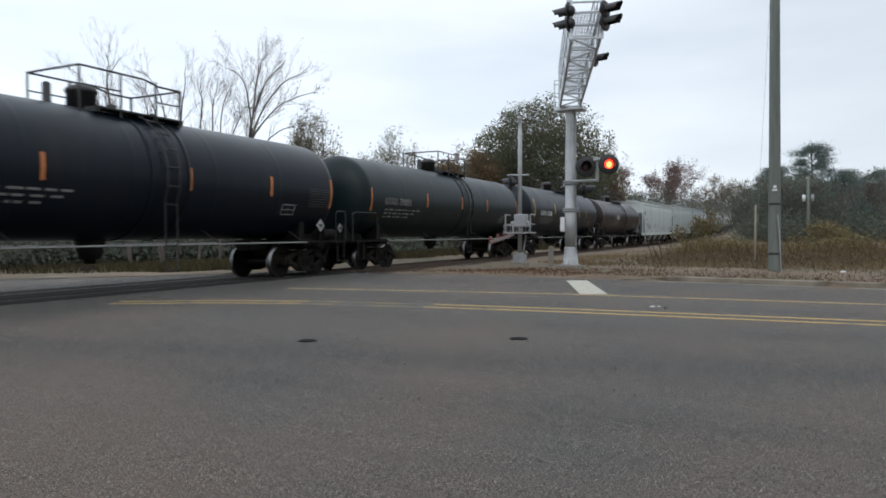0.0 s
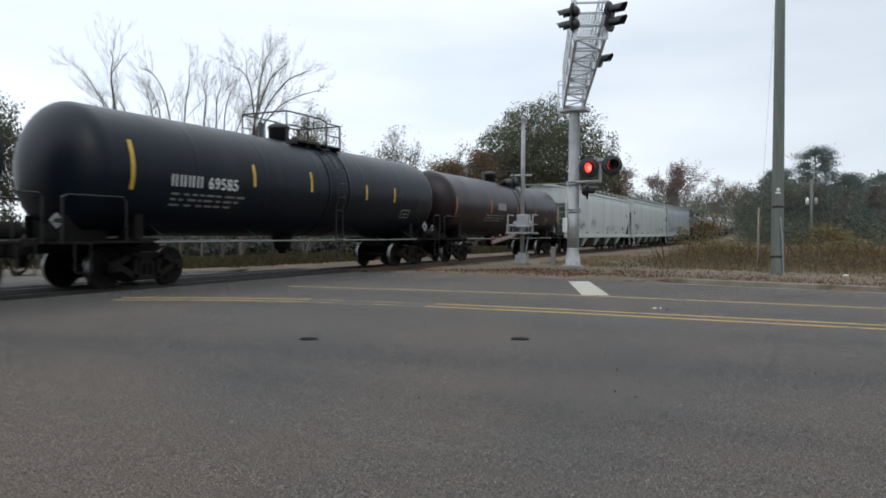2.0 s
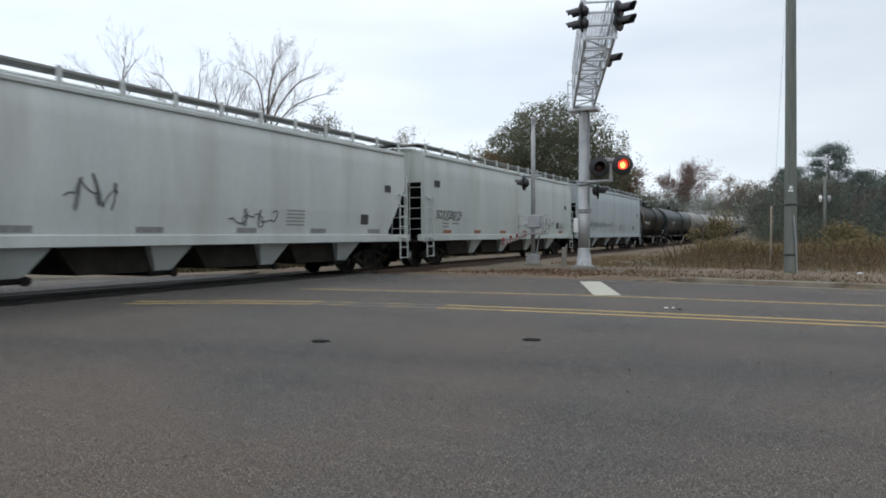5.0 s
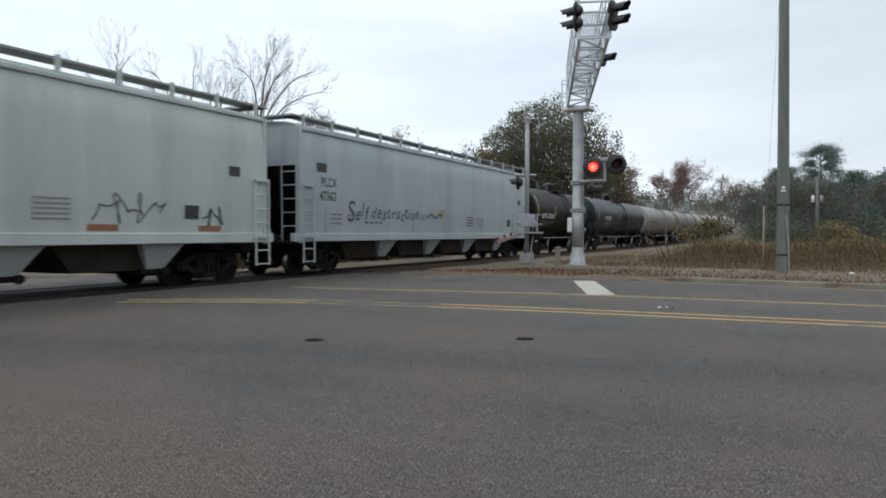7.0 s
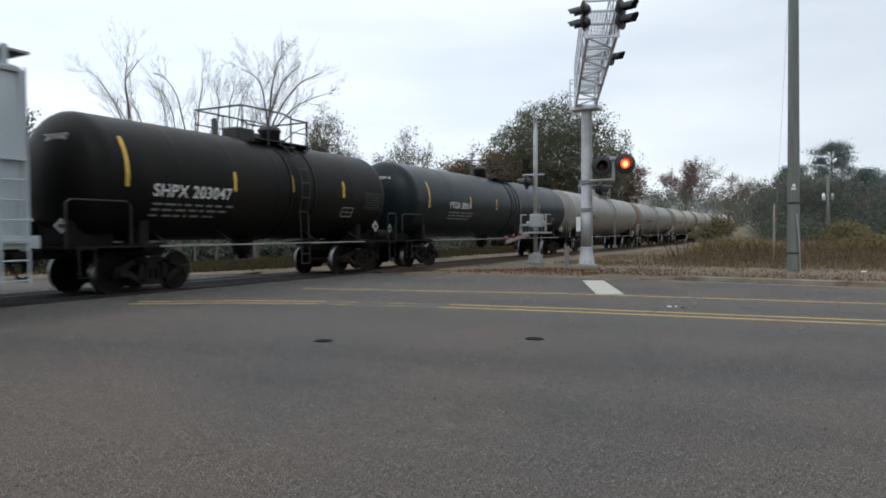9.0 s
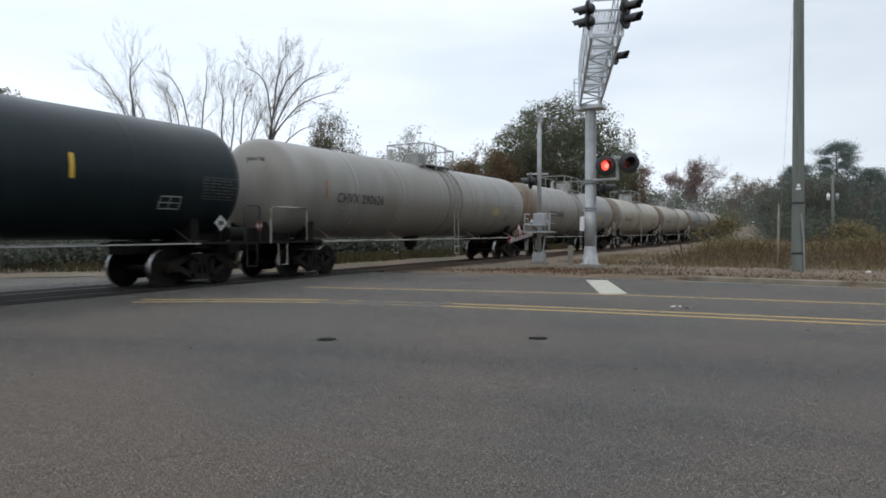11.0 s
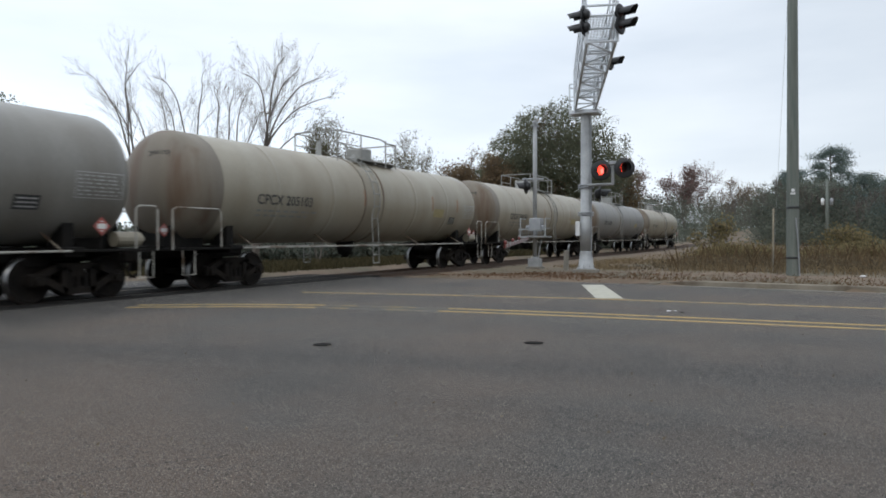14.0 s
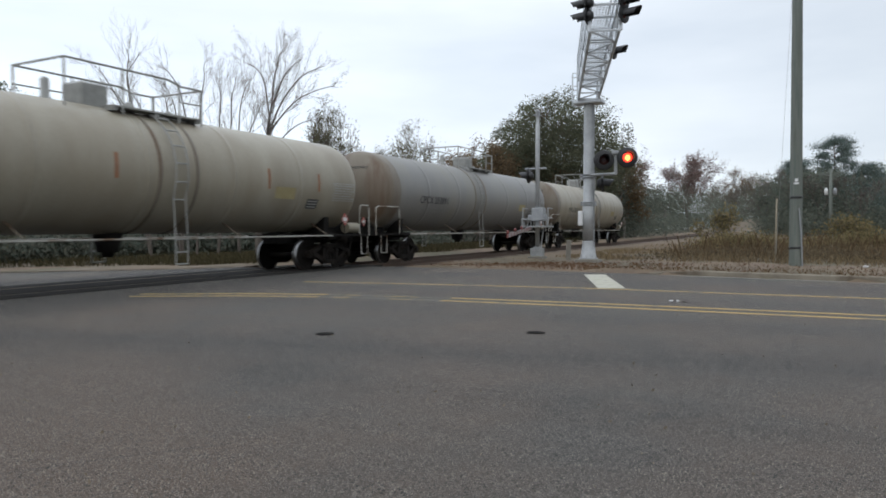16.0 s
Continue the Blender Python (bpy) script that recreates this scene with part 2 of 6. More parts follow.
RAIL_DIRTY = surface("dirty_white_rail_paint", (0.27, 0.26, 0.23), (0.4, 0.385, 0.345), 5, 0.6, spot=(0.12, 0.075, 0.045), spot_scale=2.5, spot_edge=(0.5, 0.66))
LETTER_PALE = surface("pale_lettering", (0.3, 0.3, 0.29), (0.42, 0.42, 0.4), 8, 0.65)
LETTER_FAINT = surface("faint_lettering", (0.035, 0.036, 0.036), (0.07, 0.07, 0.068), 8, 0.7)
RED_PLACARD = surface("red_placard", (0.26, 0.05, 0.04), (0.36, 0.08, 0.06), 8, 0.5, spot=(0.2, 0.12, 0.1), spot_scale=4)
KERB_STONE = surface("soil_stained_kerb", (0.15, 0.128, 0.098), (0.23, 0.2, 0.155), 1.5, 0.92, fine=30, bump=0.4, spot=(0.075, 0.055, 0.036), spot_scale=0.8, spot_edge=(0.42, 0.56))
BUSH_LEAF = leaf_material("yellow_olive_bush_leaves", (0.10, 0.088, 0.046), (0.27, 0.215, 0.115), 0.85)
STRAW = leaf_material("matted_straw", (0.08, 0.054, 0.031), (0.165, 0.115, 0.067), 0.9)
FADED_ORANGE = surface("faded_orange_reflector", (0.20, 0.088, 0.042), (0.29, 0.13, 0.06), 6, 0.6)
ORANGE_MARK = surface("orange_reflector", (0.42, 0.13, 0.03), (0.55, 0.2, 0.05), 8, 0.5)
YELLOW_MARK = surface("yellow_reflector", (0.55, 0.33, 0.03), (0.66, 0.42, 0.05), 8, 0.45)
OCHRE_PLATE = surface("ochre_plate", (0.38, 0.24, 0.04), (0.5, 0.33, 0.07), 6, 0.6)
OCHRE_FADED = surface("faded_ochre", (0.27, 0.22, 0.10), (0.34, 0.29, 0.16), 6, 0.7)
LETTER_WHITE = surface("white_lettering", (0.52, 0.52, 0.5), (0.68, 0.68, 0.65), 8, 0.6)
LETTER_GREY = surface("faded_lettering", (0.16, 0.16, 0.155), (0.26, 0.255, 0.245), 8, 0.7)
LETTER_BLACK = surface("black_lettering", (0.022, 0.022, 0.022), (0.05, 0.05, 0.048), 8, 0.7)
GRAFFITI = surface("graffiti_paint", (0.04, 0.042, 0.042), (0.115, 0.115, 0.112), 3, 0.7)
GALVANISED = surface("galvanised_steel", (0.27, 0.278, 0.28), (0.38, 0.385, 0.385), 3, 0.5, metal=0.35, fine=25)
# paler, bluer copy of the steel with lens haze mixed into its colour
GALV_HAZED = surface("hazed_galvanised_steel", (0.52, 0.55, 0.58), (0.66, 0.69, 0.72), 3, 0.55, metal=0.1, fine=25)
GALV_DULL = surface("dull_galvanised", (0.24, 0.25, 0.26), (0.34, 0.35, 0.36), 3, 0.6, metal=0.25)
SIGNAL_BLACK = surface("signal_black", (0.012, 0.012, 0.013), (0.025, 0.025, 0.026), 6, 0.5)
POLE_WOOD = surface("treated_pole_wood", (0.10, 0.118, 0.105), (0.18, 0.19, 0.165), 3, 0.9, stretch=(6, 6, 0.35), bump=0.5, spot=(0.09, 0.1, 0.085), spot_scale=1.5)
DRY_WOOD = surface("weathered_post_wood", (0.25, 0.21, 0.15), (0.36, 0.31, 0.23), 4, 0.9, stretch=(5, 5, 0.5))
BARK = surface("bark", (0.075, 0.062, 0.052), (0.145, 0.125, 0.105), 3, 0.95, stretch=(3, 3, 0.6), bump=0.6)
WHITE_BOX = surface("white_box_paint", (0.6, 0.6, 0.6), (0.7, 0.7, 0.69), 5, 0.5)
RED_PAINT = surface("red_stripe", (0.13, 0.03, 0.026), (0.19, 0.045, 0.038), 6, 0.5)
IRON_COVER = surface("cast_iron_cover", (0.006, 0.0055, 0.005), (0.014, 0.012, 0.011), 8, 0.9, spec=0.1)
TAR = surface("tar_stain", (0.012, 0.011, 0.010), (0.026, 0.024, 0.022), 1.5, 0.95, fine=40, bump=0.4, spec=0.08)


def glow(name, colour, strength):
    m, n, l, b = node_material(name)
    b.inputs["Base Color"].default_value = (*[c * 0.5 for c in colour], 1)
    b.inputs["Emission Color"].default_value = (*colour, 1)
    b.inputs["Emission Strength"].default_value = strength
    return m


LAMP_ON = glow("lit_red_lamp", (1.0, 0.055, 0.03), 2.6)
LAMP_CORE = glow("lit_lamp_core", (1.0, 0.36, 0.08), 4.0)
LAMP_OFF = surface("dark_red_lens", (0.03, 0.006, 0.006), (0.05, 0.01, 0.01), 6, 0.3)
# oak, woods and pine colours are lifted to carry some distance haze
TREE_OAK = leaf_material("oak_leaves", (0.092, 0.105, 0.072), (0.16, 0.158, 0.105))
TREE_RUST = leaf_material("autumn_leaves", (0.115, 0.085, 0.056), (0.21, 0.148, 0.088))
TREE_RED = leaf_material("russet_leaves", (0.14, 0.09, 0.085), (0.22, 0.15, 0.135))
TREE_DARK = leaf_material("dark_woods", (0.096, 0.117, 0.097), (0.17, 0.17, 0.135))
TREE_PINE = leaf_material("pine_needles", (0.108, 0.143, 0.138), (0.185, 0.218, 0.192))
TREE_THIN = leaf_material("sparse_leaves", (0.11, 0.11, 0.065), (0.2, 0.185, 0.115))
GRASS_DRY = leaf_material("dry_grass", (0.12, 0.092, 0.056), (0.28, 0.21, 0.125), 0.9)
GRASS_GREEN = leaf_material("dull_green_grass", (0.035, 0.033, 0.018), (0.085, 0.07, 0.038), 0.9)
WEED = leaf_material("brown_weeds", (0.085, 0.068, 0.048), (0.2, 0.158, 0.10), 0.9)
SAND = surface("sandy_shoulder", (0.10, 0.078, 0.054), (0.165, 0.132, 0.095), 1.2, 0.95, fine=30, bump=0.5, spot=(0.09, 0.055, 0.03), spot_scale=1.5)
RED_CORE = glow("lit_red_core", (1.0, 0.10, 0.08), 4.0)
LITTER = leaf_material("fallen_leaves", (0.085, 0.046, 0.026), (0.18, 0.10, 0.056), 0.9)
SCRAP = leaf_material("leaf_scraps", (0.12, 0.10, 0.075), (0.26, 0.21, 0.16), 0.9)

# ---- mesh helpers ----
def part(name, bm, material, parent=None, label=""):
    me = bpy.data.meshes.new(name)
    bm.to_mesh(me)
    bm.free()
    me.materials.append(material)
    ob = new(name, me)
    if parent is not None:
        ob.parent = parent
    if label:
        ob["label"] = label
    return ob


def again(name, ob, parent, m):
    """The same mesh once more as another part."""
    o = new(name, ob.data)
    o.parent = parent
    o.matrix_basis = m
    return o


def thing(name, m, label, category, group="", kind=""):
    ob = new(name)
    ob.empty_display_size = 0.2
    ob.matrix_basis = m
    return tagged(ob, label, category, group, kind)


def mesh_from(name, verts, faces, material, parent=None, smooth=False):
    me = bpy.data.meshes.new(name)
    me.from_pydata([tuple(map(float, v)) for v in verts] if not isinstance(verts, np.ndarray) else verts.tolist(), [], faces if not isinstance(faces, np.ndarray) else faces.tolist())
    me.materials.append(material)
    if smooth:
        me.polygons.foreach_set("use_smooth", [True] * len(me.polygons))
    me.update()
    ob = new(name, me)
    if parent is not None:
        ob.parent = parent
    return ob


def box(bm, x0, x1, y0, y1, z0, z1, bevel=0.0):
    r = bmesh.ops.create_cube(bm, size=1)
    vs = r["verts"]
    for v in vs:
        v.co = Vector(((x0 + x1) / 2 + v.co.x * (x1 - x0), (y0 + y1) / 2 + v.co.y * (y1 - y0), (z0 + z1) / 2 + v.co.z * (z1 - z0)))
    if bevel:
        es = list({e for v in vs for e in v.link_edges})
        bmesh.ops.bevel(bm, geom=es, offset=bevel, segments=1, affect="EDGES")
    return bm


def tube(bm, a, b, r, r2=None, sides=8, caps=True):
    """A round bar from a to b."""
    a, b = Vector(a), Vector(b)
    d = b - a
    if d.length < 1e-6:
        return bm
    q = d.to_track_quat("Z", "Y").to_matrix().to_4x4()
    bmesh.ops.create_cone(bm, cap_ends=caps, segments=sides, radius1=r, radius2=r if r2 is None else r2, depth=d.length, matrix=Matrix.Translation((a + b) / 2) @ q)
    return bm


def pipe(bm, pts, r, sides=6):
    """One bent round bar through the points."""
    pts = [Vector(p) for p in pts]
    rings = []
    for i, p in enumerate(pts):
        d = (pts[min(i + 1, len(pts) - 1)] - pts[max(i - 1, 0)]).normalized()
        u = (u0 - d * u0.dot(d) if i else d.cross(Vector((0.31, 0.17, 0.93)))).normalized()
        u0, v = u, d.cross(u)
        seg = (p - pts[i - 1]).normalized() if i else d
        k = 1 / max(abs(seg.dot(d)), 0.6)
        rings.append([bm.verts.new(p + (u * math.cos(2 * math.pi * j / sides) + v * math.sin(2 * math.pi * j / sides)) * r * k) for j in range(sides)])
    new_faces = []
    for a, b in zip(rings, rings[1:]):
        new_faces += [bm.faces.new((a[j], a[(j + 1) % sides], b[(j + 1) % sides], b[j])) for j in range(sides)]
    new_faces += [bm.faces.new(rings[0][::-1]), bm.faces.new(rings[-1])]
    bmesh.ops.recalc_face_normals(bm, faces=new_faces)
    return bm


def lathe(bm, profile, axis, segments=48, smooth=True):
    """Revolve (distance along, radius) pairs round an axis: 'y' or 'z'."""
    rings = []
    for d, r in profile:
        ring = []
        for i in range(segments):
            a = 2 * math.pi * i / segments
            c, s = r * math.cos(a), r * math.sin(a)
            ring.append(bm.verts.new((c, d, s) if axis == "y" else (c, s, d) if axis == "z" else (d, c, s)))
        rings.append(ring)
    for p, q in zip(rings, rings[1:]):
        for i in range(segments):
            f = bm.faces.new((p[i], p[(i + 1) % segments], q[(i + 1) % segments], q[i]))
            f.smooth = smooth
    for ring in (rings[0], rings[-1]):
        if (ring[0].co - ring[segments // 2].co).length > 1e-4:
            bm.faces.new(ring)
    bmesh.ops.recalc_face_normals(bm, faces=bm.faces)
    return bm


def B():
    return bmesh.new()


def rail_z(y):
    """Rail level: a steady climb that steepens up the line."""
    return GRADE * y + 9e-5 * min(max(y - 60, 0), 140) ** 2 + 0.0252 * max(y - 200, 0)


def height(x, y):
    """Ground level: a steady climb with an embankment under the line, falling off past the crossing."""
    c = min(max(y, -40), 260)
    bank = (rail_z(c) - GRADE * c) * math.exp(-((x - TRACK_X) / 9) ** 2)
    return GRADE * c + bank - 0.027 * min(max(-16.5 - x, 0), 30)


def edge_y(x):
    """Far edge of the road."""
    return float(np.interp(x, [-90, -60, -25.3, -20, -16, -13, -8, -4, 2, 12, 90], [13.5, 14.2, 15.8, 16.8, 18.2, 19.9, 19.8, 19.1, 17.7, 16.4, 12]))


rng = np.random.default_rng(7)

# ---- ground, road, track ----
def ground_level(x, y):
    h = height(x, y)
    e = edge_y(x)
    if y < e + 0.02:
        return h - 0.14
    d = abs(x - TRACK_X)
    up = 0.10 if x > -5 else 0.03
    n = noise.noise((x * 0.35, y * 0.35, 0)) * 0.06 + noise.noise((x * 1.7, y * 1.7, 4)) * 0.025
    h += up + n * min(1, (y - e) / 2)
    if d < 2.9:
        h = min(h, height(x, y) - (0.30 if d < 2.2 else 0.3 - (d - 2.2) * 0.35))
    far = max(0, y - 150)
    return h + min(far * 0.01, 1.5)


def build_ground():
    xs = np.unique(np.concatenate([np.linspace(-900, -70, 14), np.linspace(-70, -32, 20), np.arange(-32, 16, 0.6), np.linspace(16, 60, 22), np.linspace(60, 900, 14)]))
    ys = np.unique(np.concatenate([np.linspace(-300, -10, 10), np.linspace(-10, 14, 8), np.arange(14, 44, 0.5), np.linspace(44, 120, 38), np.linspace(120, 260, 16), np.linspace(260, 1500, 8)]))
    verts = np.array([(x, y, ground_level(x, y)) for y in ys for x in xs])
    nx = len(xs)
    faces = [(j * nx + i, j * nx + i + 1, (j + 1) * nx + i + 1, (j + 1) * nx + i) for j in range(len(ys) - 1) for i in range(nx - 1)]
    return tagged(mesh_from("ground", verts, faces, DIRT, smooth=True), "brown soil verge with patches of dry grass", "ground", kind="structure")


def build_road():
    xs = np.concatenate([np.linspace(-90, -34, 8), np.arange(-32, 14, 1.0), np.linspace(14, 90, 10)])
    verts, faces = [], []
    rows = 14
    for x in xs:
        e = edge_y(x)
        for k in range(rows):
            y = -25 + (e + 25) * k / (rows - 1)
            verts.append((x, y, height(x, y)))
    for i in range(len(xs) - 1):
        for k in range(rows - 1):
            a = i * rows + k
            faces.append((a, a + rows, a + rows + 1, a + 1))
    return tagged(mesh_from("road", verts, faces, ASPHALT, smooth=True), "worn grey asphalt road with dark patches", "road", kind="structure")


def strip(name, pts, width, lift, material, parent=None, label="", category="", double=0.0):
    """Paint along a line of (x, y) points; double: the gap between two parallel stripes."""
    verts, faces = [], []
    fine = []
    for (xa, ya), (xb, yb) in zip(pts, pts[1:]):
        n = max(2, int(math.hypot(xb - xa, yb - ya) / 0.8))
        fine += [(xa + (xb - xa) * i / n, ya + (yb - ya) * i / n) for i in range(n)]
    fine.append(pts[-1])
    offs = [-double / 2, double / 2] if double else [0]
    for o in offs:
        base = len(verts)
        for i, (x, y) in enumerate(fine):
            (xa, ya), (xb, yb) = fine[max(i - 1, 0)], fine[min(i + 1, len(fine) - 1)]
            l = math.hypot(xb - xa, yb - ya)
            nx, ny = -(yb - ya) / l, (xb - xa) / l
            for s in (-1, 1):
                px, py = x + nx * (o + s * width / 2), y + ny * (o + s * width / 2)
                verts.append((px, py, height(px, py) + lift))
        for i in range(len(fine) - 1):
            a = base + 2 * i
            faces.append((a, a + 1, a + 3, a + 2))
    ob = mesh_from(name, verts, faces, material, parent)
    return tagged(ob, label, category, kind="structure")


build_ground()
build_road()
strip("road_marking", [(60, 10.6), (1.2, 11.05), (-3.2, 11.07), (-5.6, 10.95)], 0.13, 0.005, YELLOW_PAINT, label="double solid yellow line on asphalt", category="road marking", double=0.46)
strip("road_marking", [(-5.6, 10.95), (-8.0, 10.66)], 0.13, 0.005, YELLOW_WORN, label="worn faded stretch of double yellow line", category="road marking", double=0.46)
strip("road_marking", [(-8.0, 10.66), (-9.6, 10.2), (-11.4, 9.3)], 0.13, 0.005, YELLOW_PAINT, label="double yellow line ending at the crossing", category="road marking", double=0.46)
strip("road_marking", [(60, 13.3), (1.5, 13.9), (-4.1, 14.1), (-7, 13.85), (-10.6, 13.4)], 0.13, 0.005, YELLOW_PAINT, label="solid yellow line on asphalt", category="road marking")
strip("stop_bar", [(-3.52, 14.25), (-4.99, 18.35)], 0.55, 0.006, WHITE_PAINT, label="white painted stop bar before the crossing", category="road marking")

# gutter and kerb on the far side, right of the crossing
kerb_x = [-3.4, -1, 2, 6, 12, 30, 70]
strip("gutter", [(x, edge_y(x) - 0.12) for x in kerb_x], 0.2, 0.004, CONCRETE, label="pale concrete gutter along the kerb", category="gutter")


def build_kerb():
    verts, faces = [], []
    xs = np.concatenate([np.arange(-4.2, 14, 0.9), np.linspace(14, 80, 20)])
    for x in xs:
        e = edge_y(x)
        top = 0.13 * min(1, (x + 4.2) / 1.5)
        for dy, dz in ((-0.02, -0.1), (0.0, top - 0.02), (0.03, top), (0.17, top), (0.17, -0.1)):
            verts.append((x, e + dy, height(x, e) + dz))
    for i in range(len(xs) - 1):
        for k in range(4):
            a = i * 5 + k
            faces.append((a, a + 5, a + 6, a + 1))
    return tagged(mesh_from("kerb", verts, faces, KERB_STONE), "weathered concrete kerb beside the road", "kerb", kind="structure")


build_kerb()
strip("shoulder", [(-80, edge_y(-80) + 1.2), (-25.3, 17.0), (-20, 18.0), (-17.2, 18.9)], 2.2, 0.02, SAND, label="tan sandy shoulder beyond the tracks", category="shoulder")


def build_valve_cover(x, y):
    m = thing("valve_cover", pose(x, y, height(x, y)), "small dark iron valve cover sunk in asphalt", "valve cover", "valve covers in the road", "")
    bm = B()
    lathe(bm, [(0.0, 0.0), (0.006, 0.0), (0.006, 0.075), (0.0, 0.08)], "z", 24)
    part("lid", bm, IRON_COVER, m)
    bm = B()
    lathe(bm, [(0.002, 0.082), (0.009, 0.085), (0.009, 0.105), (0.002, 0.112)], "z", 24)
    part("rim", bm, IRON_COVER, m)
    return m


build_valve_cover(-2.83, 7.86)
build_valve_cover(-5.03, 6.74)


def build_track():
    y0, y1 = -60, 330
    t = thing("railway_track", pose(0, 0, 0), "rusty steel railway rails on dark ballast", "railway track", kind="structure")
    ys = np.concatenate([np.linspace(y0, 8, 18), np.arange(8, 60, 1.0), np.linspace(60, y1, 50)])
    for side in (-1, 1):
        prof = [(-0.075, -0.18), (-0.06, -0.165), (-0.01, -0.14), (-0.01, -0.05), (-0.037, -0.035), (-0.035, 0.0), (0.035, 0.0), (0.037, -0.035), (0.01, -0.05), (0.01, -0.14), (0.06, -0.165), (0.075, -0.18)]
        verts, faces = [], []
        for y in ys:
            for px, pz in prof:
                verts.append((TRACK_X + side * 0.7525 + px, y, rail_z(y) + 0.008 + pz))
        n = len(prof)
        for i in range(len(ys) - 1):
            for k in range(n):
                faces.append((i * n + k, i * n + (k + 1) % n, (i + 1) * n + (k + 1) % n, (i + 1) * n + k))
        mesh_from("rail", verts, faces, RAIL_STEEL, t)
    bm = B()
    box(bm, -1.3, 1.3, -0.115, 0.115, -0.16, 0, 0.012)
    first = part("sleeper", bm, TIE_WOOD, t)
    first.matrix_basis = pose(TRACK_X, 21.3, GRADE * 21.3 - 0.165, 1.03, 0, 0)
    for k in range(1, 140):
        y = 21.3 + 0.52 * k
        again("sleeper", first, t, pose(TRACK_X + rng.uniform(-0.03, 0.03), y, rail_z(y) - 0.165 + rng.uniform(-0.01, 0.01), 1.03, 0, rng.uniform(-1, 1)))
    # ballast bed and stones
    verts, faces = [], []
    bed_y = np.concatenate([np.arange(20.2, 90, 1.2), np.linspace(91, 320, 40)])
    for y in bed_y:
        for dx, dz in ((-2.75, -0.42), (-1.7, -0.245), (-0.6, -0.235), (0.6, -0.235), (1.7, -0.245), (2.75, -0.42)):
            verts.append((TRACK_X + dx + 0.08 * noise.noise((dx, y * 0.9, 2)), y, rail_z(y) + dz + 0.02 * noise.noise((dx * 3, y * 2.1, 0))))
    for i in range(len(bed_y) - 1):
        for k in range(5):
            q = i * 6 + k
            faces.append((q, q + 1, q + 7, q + 6))
    mesh_from("ballast_bed", verts, faces, BALLAST, t)
    n = 26000
    yy = 20.6 + 70 * rng.random(n) ** 1.6
    xx = TRACK_X + rng.normal(0, 1.35, n)
    d = np.abs(xx - TRACK_X)
    keep = (d < 2.9) & (np.abs(d - 0.7525) > 0.09)
    xx, yy, d = xx[keep], yy[keep], d[keep]
    zz = np.array([rail_z(q) for q in yy]) - 0.235 - np.clip(d - 1.5, 0, 3) * 0.14
    s = rng.uniform(0.03, 0.065, len(xx))
    octa = np.array([(1, 0, 0), (-0.9, 0.2, 0), (0, 1, 0.1), (0.1, -1, 0), (0, 0.1, 0.9), (0.1, 0, -0.9)])
    tri = np.array([(0, 2, 4), (2, 1, 4), (1, 3, 4), (3, 0, 4), (2, 0, 5), (1, 2, 5), (3, 1, 5), (0, 3, 5)])
    jit = octa[None] * rng.uniform(0.6, 1.3, (len(xx), 6, 3)) * s[:, None, None]
    v = (jit + np.stack([xx, yy, zz], 1)[:, None, :]).reshape(-1, 3)
    f = (tri[None] + (np.arange(len(xx)) * 6)[:, None, None]).reshape(-1, 3)
    mesh_from("ballast", v, f, BALLAST, t)["kind"] = "stuff"
    # crossing panels between and beside the rails, with open flangeways
    for name, a, b in (("crossing_panel", -0.62, 0.62), ("crossing_panel", -1.55, -0.80), ("crossing_panel", 0.80, 1.55)):
        bm = B()
        box(bm, a, b, 4.0, 20.6, -0.12, 0.012, 0.01)
        for v2 in bm.verts:
            v2.co.x += TRACK_X
            v2.co.z += GRADE * v2.co.y
        part(name, bm, TAR, t)
    return t


build_track()

